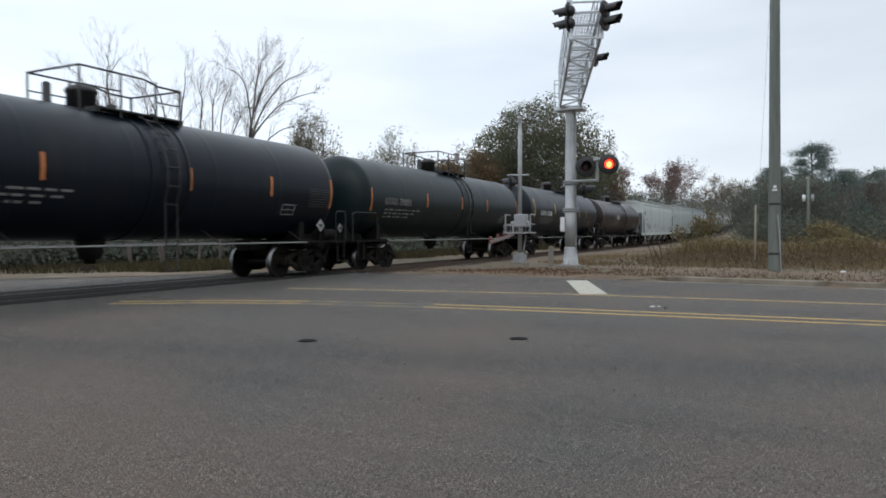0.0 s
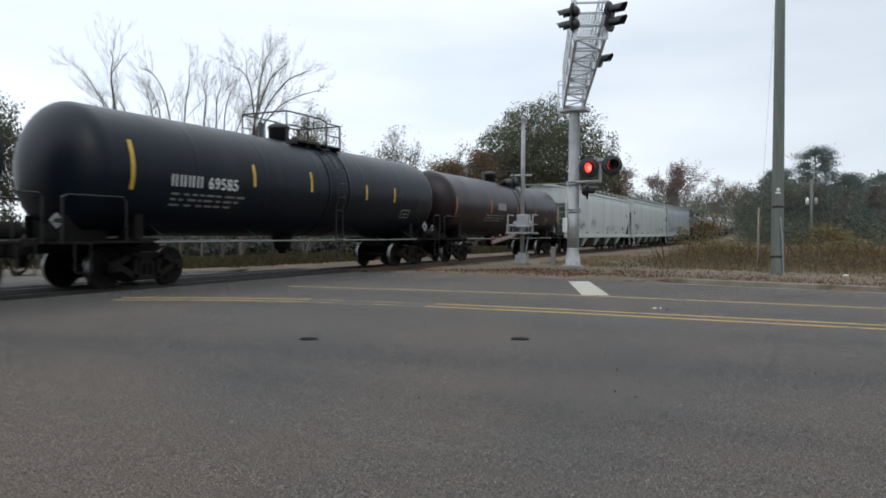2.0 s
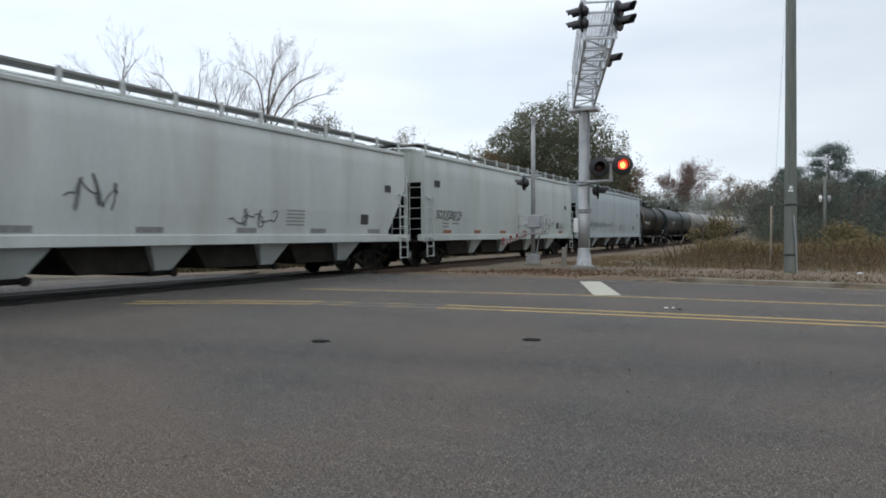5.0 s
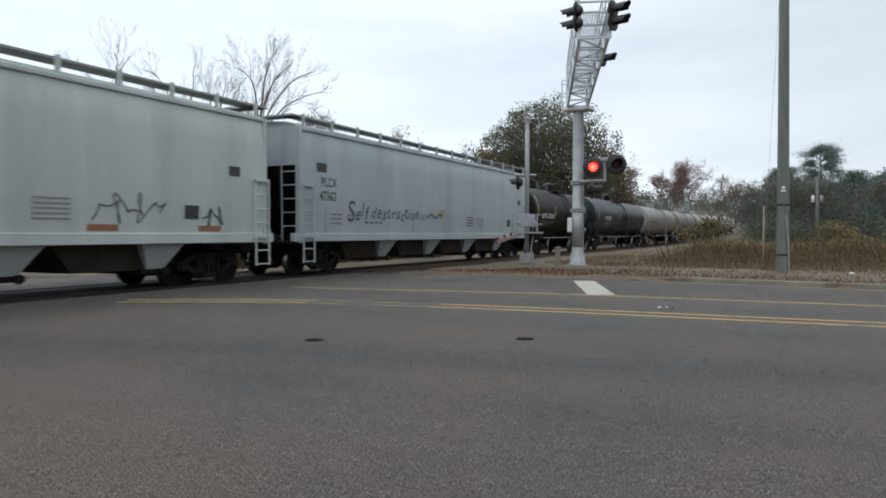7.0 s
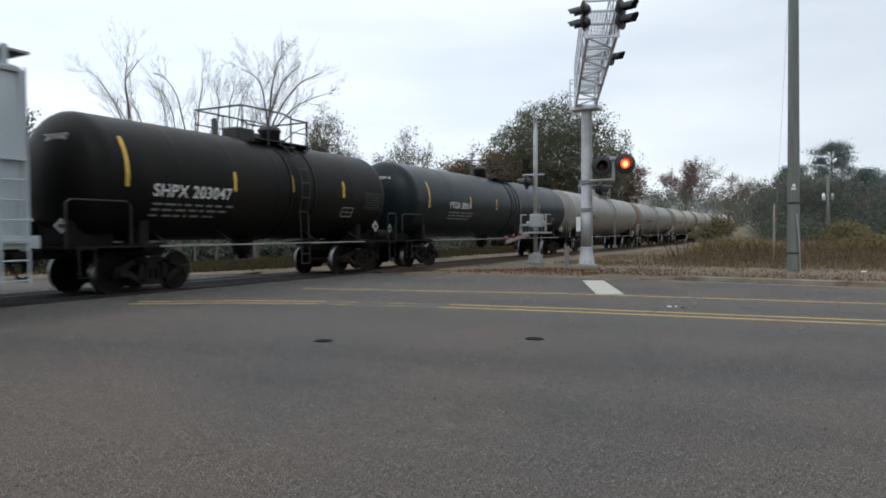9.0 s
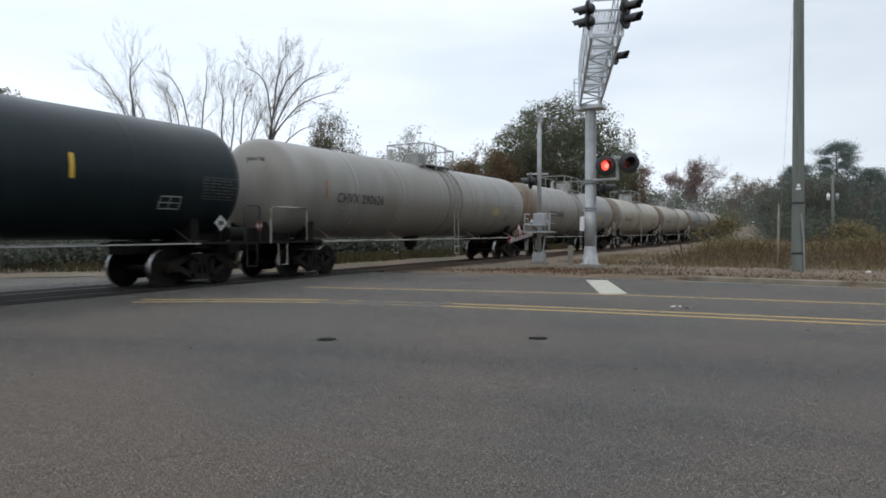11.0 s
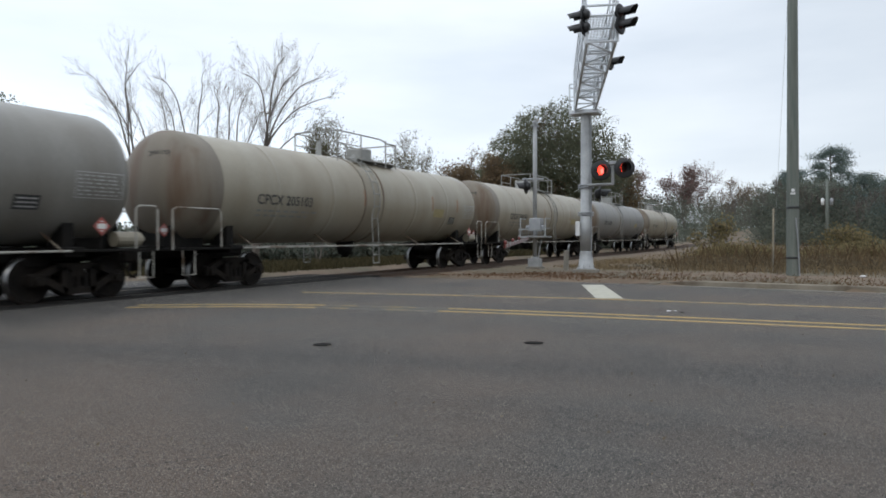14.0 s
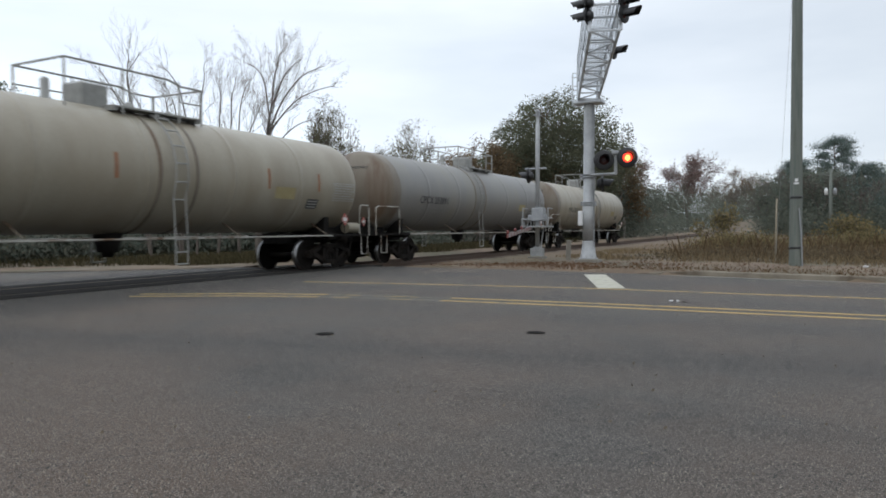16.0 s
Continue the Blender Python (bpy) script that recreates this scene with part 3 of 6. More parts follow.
# ---- rolling stock ----
def build_truck(parent, y, hopper=False):
    """A two-axle truck: side frames, bolster and springs; wheelsets turn on it."""
    t = new("truck")
    t.empty_display_size = 0.2
    t.parent = parent
    t.matrix_basis = pose(0, y, 0)
    if "frame" not in TRUCK:
        bm = B()
        for ya, za, yb, zb in ((-0.95, 0.50, -0.45, 0.72), (-0.45, 0.72, 0.45, 0.72), (0.45, 0.72, 0.95, 0.50), (-0.72, 0.46, -0.3, 0.22), (-0.3, 0.22, 0.3, 0.22), (0.3, 0.22, 0.72, 0.46)):
            d = Vector((0, yb - ya, zb - za))
            q = d.to_track_quat("Y", "Z").to_matrix().to_4x4()
            bmesh.ops.create_cube(bm, size=1, matrix=Matrix.Translation((0, (ya + yb) / 2, (za + zb) / 2)) @ q @ Matrix.Diagonal((0.14, d.length + 0.08, 0.13, 1)))
        for yb in (-0.89, 0.89):
            box(bm, -0.09, 0.09, yb - 0.15, yb + 0.15, 0.34, 0.60, 0.03)
            tube(bm, (-0.05, yb, 0.457), (0.15, yb, 0.457), 0.085, sides=12)
        for yb in (-0.32, 0.32):
            box(bm, -0.07, 0.07, yb - 0.06, yb + 0.06, 0.22, 0.72)
        for yb in (-0.17, 0, 0.17):
            tube(bm, (0, yb, 0.26), (0, yb, 0.6), 0.065, sides=8)
        ob = part("side_frame", bm, TRUCK_IRON, t)
        TRUCK["frame"] = ob
        ob.matrix_basis = pose(1.0, 0, 0)
        bm = B()
        box(bm, -1.05, 1.05, -0.16, 0.16, 0.50, 0.78, 0.03)
        tube(bm, (0, 0, 0.7), (0, 0, 0.95), 0.2, sides=16)
        box(bm, -0.9, 0.9, -0.5, -0.42, 0.35, 0.47)
        box(bm, -0.9, 0.9, 0.42, 0.5, 0.35, 0.47)
        TRUCK["bolster"] = part("bolster", bm, TRUCK_IRON, t)
        bm = B()
        for s in (-1, 1):
            p = [(0.60, 0.0), (0.60, 0.12), (0.66, 0.14), (0.672, 0.38), (0.655, 0.40), (0.655, 0.485), (0.69, 0.487), (0.70, 0.462), (0.79, 0.454), (0.79, 0.405), (0.765, 0.38), (0.73, 0.15), (0.80, 0.13), (0.80, 0.0)]
            lathe(bm, [(s * a, r) for a, r in p], "x", 28)
        tube(bm, (-0.98, 0, 0), (0.98, 0, 0), 0.075, sides=12)
        ob = part("wheelset", bm, WHEEL_STEEL, t)
        ob.data.materials.append(TREAD_STEEL)
        for poly in ob.data.polygons:
            c = poly.center
            if math.hypot(c.y, c.z) > 0.44 and 0.66 < abs(c.x) < 0.8 and abs(poly.normal.x) < 0.6:
                poly.material_index = 1
        for poly in ob.data.polygons:
            poly.use_smooth = abs(poly.normal.x) < 0.5
        TRUCK["wheelset"] = ob
        ob.matrix_basis = pose(0, -0.89, 0.457)
        WHEELS.append((ob, -0.89))
    else:
        again("side_frame", TRUCK["frame"], t, pose(1.0, 0, 0))
        again("bolster", TRUCK["bolster"], t, pose(0, 0, 0))
        WHEELS.append((again("wheelset", TRUCK["wheelset"], t, pose(0, -0.89, 0.457)), -0.89))
    again("side_frame", TRUCK["frame"], t, pose(-1.0, 0, 0, 0, 0, 180))
    WHEELS.append((again("wheelset", TRUCK["wheelset"], t, pose(0, 0.89, 0.457)), 0.89))
    return t


TRUCK, WHEELS, CARS = {}, [], []


def coupler(parent, y, s):
    bm = B()
    box(bm, -0.09, 0.09, min(y, y - s * 0.75), max(y, y - s * 0.75), 0.79, 0.97, 0.02)
    box(bm, -0.17, 0.17, y - 0.12 - s * 0.05, y + 0.12 - s * 0.05, 0.72, 1.04, 0.04)
    box(bm, -0.42, -0.30, y - s * 0.45 - 0.1, y - s * 0.45 + 0.1, 0.5, 0.85)
    pipe(bm, [(0.25, y - s * 0.3, 0.8), (0.27, y - s * 0.1, 0.45), (0.22, y + s * 0.1, 0.36), (0.18, y + s * 0.12, 0.45)], 0.028)
    return part("coupler", bm, TRUCK_IRON, parent)


def stencil(name, text, size, wrap, y, z, material, parent, shear=0.0, squeeze=1.0, heavy=0.018):
    """Flat lettering laid on the car's side; wrap(v) gives the surface's x at height v."""
    cu = bpy.data.curves.new(name, "FONT")
    cu.body, cu.size, cu.shear, cu.fill_mode = text, size, shear, "FRONT"
    cu.offset, cu.space_character = size * heavy, 1.08
    tmp = new(name + "_curve", cu)
    bpy.context.view_layer.update()
    me = bpy.data.meshes.new_from_object(tmp.evaluated_get(bpy.context.evaluated_depsgraph_get()))
    bpy.data.objects.remove(tmp)
    for v in me.vertices:
        u, w = v.co.x * squeeze, v.co.y
        v.co = (wrap(z + w), y + u, z + w)
    me.materials.clear()
    me.materials.append(material)
    ob = new(name, me)
    ob.parent = parent
    return ob


def hand_lettering(text, size, wrap, y, z, parent):
    """Sprayed words: every letter a little higher or lower, larger or smaller than the last; gives where they end."""
    r = np.random.default_rng(31)
    verts, faces = [], []
    for i, ch in enumerate(text):
        if ch == " ":
            y += size * 0.2
            continue
        cu = bpy.data.curves.new("graffiti", "FONT")
        k = size * r.uniform(0.85, 1.15) * (1.45 if ch == "S" else 1.0 if i < 16 else 0.6)
        cu.body, cu.size, cu.shear, cu.fill_mode, cu.offset = ch, k, r.uniform(0.1, 0.4), "FRONT", 0.012 * size
        tmp = new("graffiti_curve", cu)
        bpy.context.view_layer.update()
        me = bpy.data.meshes.new_from_object(tmp.evaluated_get(bpy.context.evaluated_depsgraph_get()))
        bpy.data.objects.remove(tmp)
        a = radians(r.uniform(-7, 7))
        lift = r.uniform(-0.05, 0.06) - (0.12 if ch == "S" else 0)
        base = len(verts)
        for v in me.vertices:
            u, w = v.co.x * math.cos(a) - v.co.y * math.sin(a), v.co.x * math.sin(a) + v.co.y * math.cos(a)
            w += z + lift
            verts.append((wrap(w), y + u * 0.92, w))
        faces += [tuple(base + q for q in p.vertices) for p in me.polygons]
        y += (max(v.co.x for v in me.vertices) + 0.07 * size) * 0.92
        bpy.data.meshes.remove(me)
    mesh_from("graffiti", verts, faces, GRAFFITI, parent)
    return y


def bars(name, rows, wrap, material, parent):
    """Plain bars (y0, y1, z0, z1) that stand for lettering and plates."""
    verts, faces = [], []
    for y0, y1, z0, z1 in rows:
        k = len(verts)
        n = max(1, int((z1 - z0) / 0.25))
        for i in range(n + 1):
            z = z0 + (z1 - z0) * i / n
            verts += [(wrap(z), y0, z), (wrap(z), y1, z)]
        faces += [(k + 2 * i, k + 2 * i + 1, k + 2 * i + 3, k + 2 * i + 2) for i in range(n)]
    return mesh_from(name, verts, faces, material, parent)


def letters(y, z, size, n):
    """Pairs of plain strokes, one pair for each letter of a mark."""
    out = []
    for i in range(n):
        u = y + i * size * 0.66
        out += [(u, u + size * 0.13, z, z + size * 0.70), (u + size * 0.30, u + size * 0.43, z, z + size * 0.70)]
    return out


def scribble(parent, wrap, y, z, w, h, loops, seed):
    """A sprayed scrawl: one winding ribbon of paint with no letters in it."""
    r = np.random.default_rng(seed)
    n = loops * 12
    ph = r.uniform(0, 6, 3)
    pts = []
    for i in range(n + 1):
        t = i / n
        a = 2 * math.pi * loops * t
        pts.append((y + w * t + 0.11 * w * math.sin(a * 0.7 + ph[0]) + 0.05 * w * math.sin(a * 1.9), z + h * (0.45 + 0.28 * math.sin(a + ph[1]) + 0.22 * math.sin(a * 1.63 + ph[2]))))
    verts, faces = [], []
    for i, (u, v) in enumerate(pts):
        u0, v0 = pts[max(i - 1, 0)]
        u1, v1 = pts[min(i + 1, n)]
        l = math.hypot(u1 - u0, v1 - v0) + 1e-6
        nu, nv = -(v1 - v0) / l * 0.017, (u1 - u0) / l * 0.017
        verts += [(wrap(v) + 0.005, u + nu, v + nv), (wrap(v) + 0.005, u - nu, v - nv)]
    faces = [(2 * i, 2 * i + 1, 2 * i + 3, 2 * i + 2) for i in range(n)]
    return mesh_from("graffiti", verts, faces, GRAFFITI, parent)


def bars_flat(s):
    """Blocks of print on a diamond placard of half-width s."""
    bm = B()
    for z0, z1, w in ((-0.28, 0.28, 0.52), (0.45, 0.58, 0.18), (-0.56, -0.44, 0.22)):
        v = [bm.verts.new((0.016, a * w * s, b * s)) for a, b in ((-1, z0), (1, z0), (1, z1), (-1, z1))]
        bm.faces.new(v)
    return bm


def build_tank_car(name, length, R, zc, paint, trim, label, number="", marks=4, letter=LETTER_WHITE, text_y=-4.0, text_z=2.35, text_size=0.42,
                   stripes=(), stripe_paint=ORANGE_MARK, style="white", end_band=None, plates=True, code="", twin=False, lad=None, box_y=-0.5):
    car = thing(name, pose(0, 0, 0), label, "tank car", "tank cars of the freight train")
    half = length / 2 - 0.55
    wrap = lambda z: math.sqrt(max(R * R - (z - zc) ** 2, 0.01)) + 0.012
    # shell with elliptical heads and raised seams
    head = [(-half + 0.66 * (1 - math.cos(math.pi / 2 * i / 9)), R * math.sin(math.pi / 2 * i / 9)) for i in range(10)]
    seam = 0.007 if style == "white" else 0.001
    body = []
    ring_ys = [-half + 0.66 + k * (2 * half - 1.32) / 6 for k in range(1, 6)]
    for ry in ring_ys:
        body += [(ry - 0.12, R), (ry - 0.05, R), (ry - 0.04, R + seam), (ry + 0.04, R + seam), (ry + 0.05, R), (ry + 0.12, R)]
    body = [(-half + 0.75, R)] + body + [(half - 0.75, R)]
    tail = [(-d, r) for d, r in reversed(head)]
    bm = B()
    lathe(bm, head + body + tail, "y", 56)
    bmesh.ops.translate(bm, verts=bm.verts, vec=(0, 0, zc))
    tank = part("tank", bm, paint, car)
    if end_band:
        for s in end_band:
            bm = B()
            d = [(a - 0.006, r) for a, r in head] + [(-half + 1.18, R + 0.002), (-half + 1.19, R - 0.02)]
            lathe(bm, [(s * -a if s > 0 else a, r + 0.004) for a, r in d], "y", 56)
            bmesh.ops.translate(bm, verts=bm.verts, vec=(0, 0, zc))
            part("stained_head", bm, STAINED_BAND, car, "brown stained rounded head of the tank")
    lad_y = 0.85 if style == "white" and code != "CHVX" else (1.3 if style == "white" else 1.05)
    if lad is not None:
        lad_y = lad
    # ladder band hoop at the middle
    for s in (-0.55, 0.55):
        bm = B()
        lathe(bm, [(s - 0.04, R), (s - 0.04, R + 0.022), (s + 0.04, R + 0.022), (s + 0.04, R)], "y", 48)
        bmesh.ops.translate(bm, verts=bm.verts, vec=(0, lad_y, zc))
        part("hoop", bm, STAINED_BAND if style == "white" else paint, car)
    # stub sills, bolsters, saddle
    for s in (-1, 1):
        ye = s * (length / 2 - 0.35)
        yi = s * (length / 2 - 3.6)
        bm = B()
        box(bm, -0.28, 0.28, min(ye, yi), max(ye, yi), 0.80, 1.12, 0.02)
        yb = s * (length / 2 - 2.25)
        box(bm, -1.35, 1.35, yb - 0.22, yb + 0.22, 0.92, 1.12, 0.02)
        for sx in (-1, 1):
            verts = [bm.verts.new(c) for c in ((sx * 0.5, yb - 0.12, 1.1), (sx * 1.12, yb - 0.12, 1.1), (sx * 1.12, yb - 0.12, zc - 0.98), (sx * 0.8, yb - 0.12, zc - 1.2),
                                               (sx * 0.5, yb + 0.12, 1.1), (sx * 1.12, yb + 0.12, 1.1), (sx * 1.12, yb + 0.12, zc - 0.98), (sx * 0.8, yb + 0.12, zc - 1.2))]
            for q in ((0, 1, 2, 3), (7, 6, 5, 4), (0, 4, 5, 1), (1, 5, 6, 2), (2, 6, 7, 3), (3, 7, 4, 0)):
                bm.faces.new([verts[i] for i in q])
        box(bm, -1.42, 1.42, min(ye, ye - s * 0.5), max(ye, ye - s * 0.5), 1.0, 1.06)
        box(bm, -1.45, 1.45, min(ye - s * 0.5, ye - s * 2.6), max(ye - s * 0.5, ye - s * 2.6), 1.02, 1.07)
        # head brace between sill and tank
        for bx in (-0.62, 0.62):
            ym = ye - s * 0.35
            box(bm, bx - 0.03, bx + 0.03, min(ym, ym - s * 1.1), max(ym, ym - s * 1.1), 1.06, 1.62, 0.02)
        box(bm, -0.62, 0.62, ye - s * 0.5 - 0.03, ye - s * 0.5 + 0.03, 1.06, 1.55, 0.02)
        bmesh.ops.recalc_face_normals(bm, faces=bm.faces)
        part("sill", bm, UNDERFRAME, car)
        coupler(car, s * length / 2, s)
        # corner handrails
        for sx in (-1, 1):
            bm = B()
            x = sx * 1.42
            w, yo = (0.62, ye + 0.12) if s > 0 else (1.5, ye - 0.2)
            pipe(bm, [(x, yo - s * w, 1.05), (x, yo - s * w, 1.95), (x, yo - s * (w - 0.1), 2.02), (x, yo - s * 0.1, 2.02), (x * 0.97, yo, 1.95), (x * 0.97, yo, 1.02)], 0.019)
            pipe(bm, [(x, ye - s * 0.05, 1.0), (x, ye - s * 0.05, 0.42), (x, ye - s * 0.42, 0.42), (x, ye - s * 0.42, 1.0)], 0.013)
            part("handrail", bm, RAIL_DIRTY if style == "white" else trim, car)
    # side rail pipe and struts
    for sx in (-1, 1):
        bm = B()
        e = length / 2 - 2.4
        tube(bm, (sx * 1.45, -e, 1.04), (sx * 1.45, e, 1.04), 0.024 if style == "white" else 0.02, sides=6)
        part("side_rail", bm, RAIL_DIRTY if style == "white" else GREY_TRIM, car)
        zz = 1.42
        bm = B()
        tube(bm, (sx * 1.45, 0, 1.04), (sx * (wrap(zz) - 0.02), -0.04, zz), 0.018, sides=5)
        strut = part("strut", bm, STAINED_BAND if style == "white" else DARK_TRIM, car)
        strut.matrix_basis = pose(0, -e * 0.93, 0)
        for k in (-0.42, 0.42, 0.97):
            again("strut", strut, car, pose(0, e * k, 0))
    # bottom outlet
    bm = B()
    lathe(bm, [(0.62, 0.0), (0.62, 0.13), (0.72, 0.14), (0.74, 0.24), (zc - R + 0.05, 0.34)], "z", 16)
    part("bottom_outlet", bm, UNDERFRAME, car)
    # brake gear
    bm = B()
    ye = length / 2 - 0.75
    tube(bm, (1.0, ye - 0.35, 1.28), (1.0, ye + 0.3, 1.28), 0.17, sides=14)
    tube(bm, (1.0, ye + 0.3, 1.28), (1.0, ye + 0.42, 1.28), 0.07, sides=10)
    part("brake_cylinder", bm, CREAM_TANK if style == "white" else UNDERFRAME, car)
    bm = B()
    box(bm, 0.5, 0.8, ye - 2.2, ye - 1.7, 0.72, 0.98, 0.03)
    part("brake_valve", bm, UNDERFRAME, car)
    bm = B()
    lathe(bm, [(-0.02, 0.26), (0.02, 0.26), (0.02, 0.22), (-0.02, 0.22)], "y", 16)
    tube(bm, (0, 0, -0.25), (0, 0, 0.25), 0.015, sides=5)
    tube(bm, (-0.25, 0, 0), (0.25, 0, 0), 0.015, sides=5)
    tube(bm, (0, 0, 0), (0, -0.3, 0), 0.03, sides=6)
    w = part("hand_brake_wheel", bm, DARK_TRIM, car)
    w.matrix_basis = pose(-0.5, length / 2 - 0.5, 2.1)
    # ladder on both sides
    ladder_paint = GREY_TRIM if style == "white" else DARK_TRIM
    for sx in (-1, 1):
        lad = new("ladder")
        lad.empty_display_size = 0.1
        lad.parent = car
        for yo in (lad_y - 0.18, lad_y + 0.18):
            pts = []
            for k in range(10):
                ang = math.radians(78 - 100 * k / 9)
                pts.append((sx * (R + 0.09) * math.cos(ang), yo, zc + (R + 0.09) * math.sin(ang)))
            pts += [(sx * 1.47, yo, 1.05), (sx * 1.47, yo, 0.42)]
            part("stile", pipe(B(), pts, 0.018, 5), ladder_paint, lad)
        for k in range(7):
            ang = math.radians(70 - 95 * k / 6)
            x, z = sx * (R + 0.10) * math.cos(ang), zc + (R + 0.10) * math.sin(ang)
            part("rung", tube(B(), (x, lad_y - 0.18, z), (x, lad_y + 0.18, z), 0.02, sides=5), ladder_paint, lad)
        for z in (1.02, 0.72, 0.44):
            part("rung", tube(B(), (sx * 1.47, lad_y - 0.18, z), (sx * 1.47, lad_y + 0.18, z), 0.02, sides=5), ladder_paint, lad)
    # top platform, manway and railing
    zt = zc + R
    bm = B()
    for sx in (-1, 1):
        box(bm, sx * 0.62 - 0.2, sx * 0.62 + 0.2, -0.4, 2.1, zt - 0.06, zt - 0.02)
    for yb in (-0.35, 0.8, 2.05):
        box(bm, -0.8, 0.8, yb - 0.06, yb + 0.06, zt - 0.14, zt - 0.06)
    part("platform", bm, GREY_TRIM if style == "white" else DARK_TRIM, car)
    bm = B()
    if style == "white":
        box(bm, -0.34, 0.34, box_y - 0.35, box_y + 0.35, zt - 0.1, zt + 0.48, 0.05)
        part("manway", bm, GREY_TRIM, car)
    else:
        if twin:
            box(bm, -0.3, 0.3, -0.45, 0.3, zt - 0.1, zt + 0.30, 0.04)
            part("valve_box", bm, DARK_TRIM, car)
            bm = B()
        lathe(bm, [(zt - 0.15, 0.32), (zt + 0.34, 0.32), (zt + 0.36, 0.35), (zt + 0.42, 0.35), (zt + 0.50, 0.28), (zt + 0.55, 0.14), (zt + 0.57, 0.0)], "z", 24)
        part("manway", bm, DARK_TRIM, car).matrix_basis = pose(0, 1.25 if twin else -0.15, 0)
    for yo, r, h in ((-1.0 if style != "white" else -1.45, 0.09, 0.42), (0.65, 0.12, 0.2), (1.85, 0.08, 0.15)):
        bm = B()
        lathe(bm, [(zt - 0.1, r * 1.3), (zt + 0.04, r * 1.3), (zt + 0.05, r), (zt + h, r), (zt + h + 0.05, r * 0.5), (zt + h + 0.06, 0)], "z", 12)
        part("valve", bm, GREY_TRIM if style == "white" else DARK_TRIM, car).matrix_basis = pose(0, yo, 0)
    ya, yb, yc, yd = ((-0.3, 0.65, 1.5, 2.2) if code == "CHVX" else (-1.6, -0.2, 1.4, 2.1)) if style == "white" else (-0.85, 0.2, 1.2, 1.95)
    rail_paint = trim if style != "white" else GREY_TRIM
    for sx in (-1, 1):
        x = sx * 0.86
        for y in (ya, yb, yc):
            part("railing_post", tube(B(), (x, y, zt - 0.22), (x, y, zt + 0.78), 0.026, sides=6), rail_paint, car)
        for pts, r in (([(x, ya, zt + 0.78), (x, yc - 0.35, zt + 0.78), (x, yc, zt + 0.7)], 0.026), ([(x, ya, zt + 0.38), (x, yb, zt + 0.38)], 0.02),
                       ([(x, yc, zt + 0.68), (x, yd, zt + 0.68), (x, yd, zt - 0.22)], 0.026), ([(x, yc, zt + 0.3), (x, yd, zt + 0.3)], 0.02)):
            part("railing", pipe(B(), pts, r), rail_paint, car)
        y, h = (ya, 0.78) if sx < 0 else (yd, 0.68)
        part("railing", tube(B(), (-0.86, y, zt + h), (0.86, y, zt + h), 0.026, sides=6), rail_paint, car)
    # lettering and marks
    if number:
        w = marks * text_size * 0.66 + text_size * 0.25
        if code:
            stencil("lettering", code + " " + number, text_size, wrap, text_y, text_z, letter, car)
            stencil("end_lettering", number, 0.2, lambda z: 0, 0, 0, letter, car).matrix_basis = pose(0.05, -half + 0.08, zc + 0.72, 0, 0, -82)
        else:
            bars("mark", letters(text_y, text_z, text_size, marks), wrap, letter, car)
            stencil("lettering", number, text_size, wrap, text_y + w, text_z, letter, car)
    small = LETTER_GREY if style != "white" else LETTER_GREY
    rows = []
    for k in range(2 if style == "white" else 3):
        z, u = text_z - 0.2 - 0.13 * k, text_y + 0.05
        while u < text_y + 2.5 - 0.3 * k:
            w = rng.uniform(0.08, 0.34)
            rows.append((u, u + w, z, z + 0.05))
            u += w + rng.uniform(0.05, 0.16)
    bars("small_lettering", rows, wrap, small, car)["kind"] = "stuff"
    if stripes:
        for y, z, h in stripes:
            bars("reflector", [(y, y + 0.095, z, z + h)], wrap, FADED_ORANGE if style == "white" else stripe_paint, car)
    # coloured mark where the shell meets its heads
    if style == "black" and stripe_paint == ORANGE_MARK:
        bars("reflector", [(half - 0.7, half - 0.61, 2.1, 3.0)], lambda z: wrap(z) + 0.004, stripe_paint, car)
        bars("reflector", [(-half + 0.66, -half + 0.74, 2.1, 2.9)], lambda z: wrap(z) + 0.004, stripe_paint, car)
    if plates:
        w2 = lambda z: wrap(z) + 0.004
        y0, y1, z0, z1 = (half - 1.75, half - 0.62, 2.12, 2.66)
        edge = [(y0, y1, z0, z0 + 0.018), (y0, y1, z1 - 0.018, z1), (y0, y0 + 0.018, z0, z1), (y1 - 0.018, y1, z0, z1)]
        text = []
        for k in range(6):
            u = y0 + 0.06
            while u < y1 - 0.15:
                w = rng.uniform(0.06, 0.2)
                text.append((u, min(u + w, y1 - 0.05), z0 + 0.06 + 0.078 * k, z0 + 0.09 + 0.078 * k))
                u += w + rng.uniform(0.03, 0.07)
        bars("data_panel", edge + text, wrap, LETTER_PALE if style == "white" else LETTER_FAINT, car)
        u, v = half - 2.95, 1.85
        if style == "white":
            bars("warning_plate", [(half - 4.4, half - 3.55, 2.1, 2.42)], wrap, OCHRE_FADED, car)
            bars("small_panel", [(u, u + 0.52, v, v + 0.28)], wrap, LETTER_BLACK, car)
            bars("panel_text", [(u + 0.05, u + 0.46, v + 0.04 + 0.08 * k, v + 0.07 + 0.08 * k) for k in range(3)], w2, LETTER_PALE, car)
        else:
            bars("small_panel", [(u, u + 0.6, v, v + 0.02), (u, u + 0.6, v + 0.28, v + 0.3), (u, u + 0.02, v, v + 0.3), (u + 0.58, u + 0.6, v, v + 0.3), (u, u + 0.6, v + 0.14, v + 0.155), (u + 0.29, u + 0.305, v, v + 0.3)], wrap, LETTER_PALE, car)
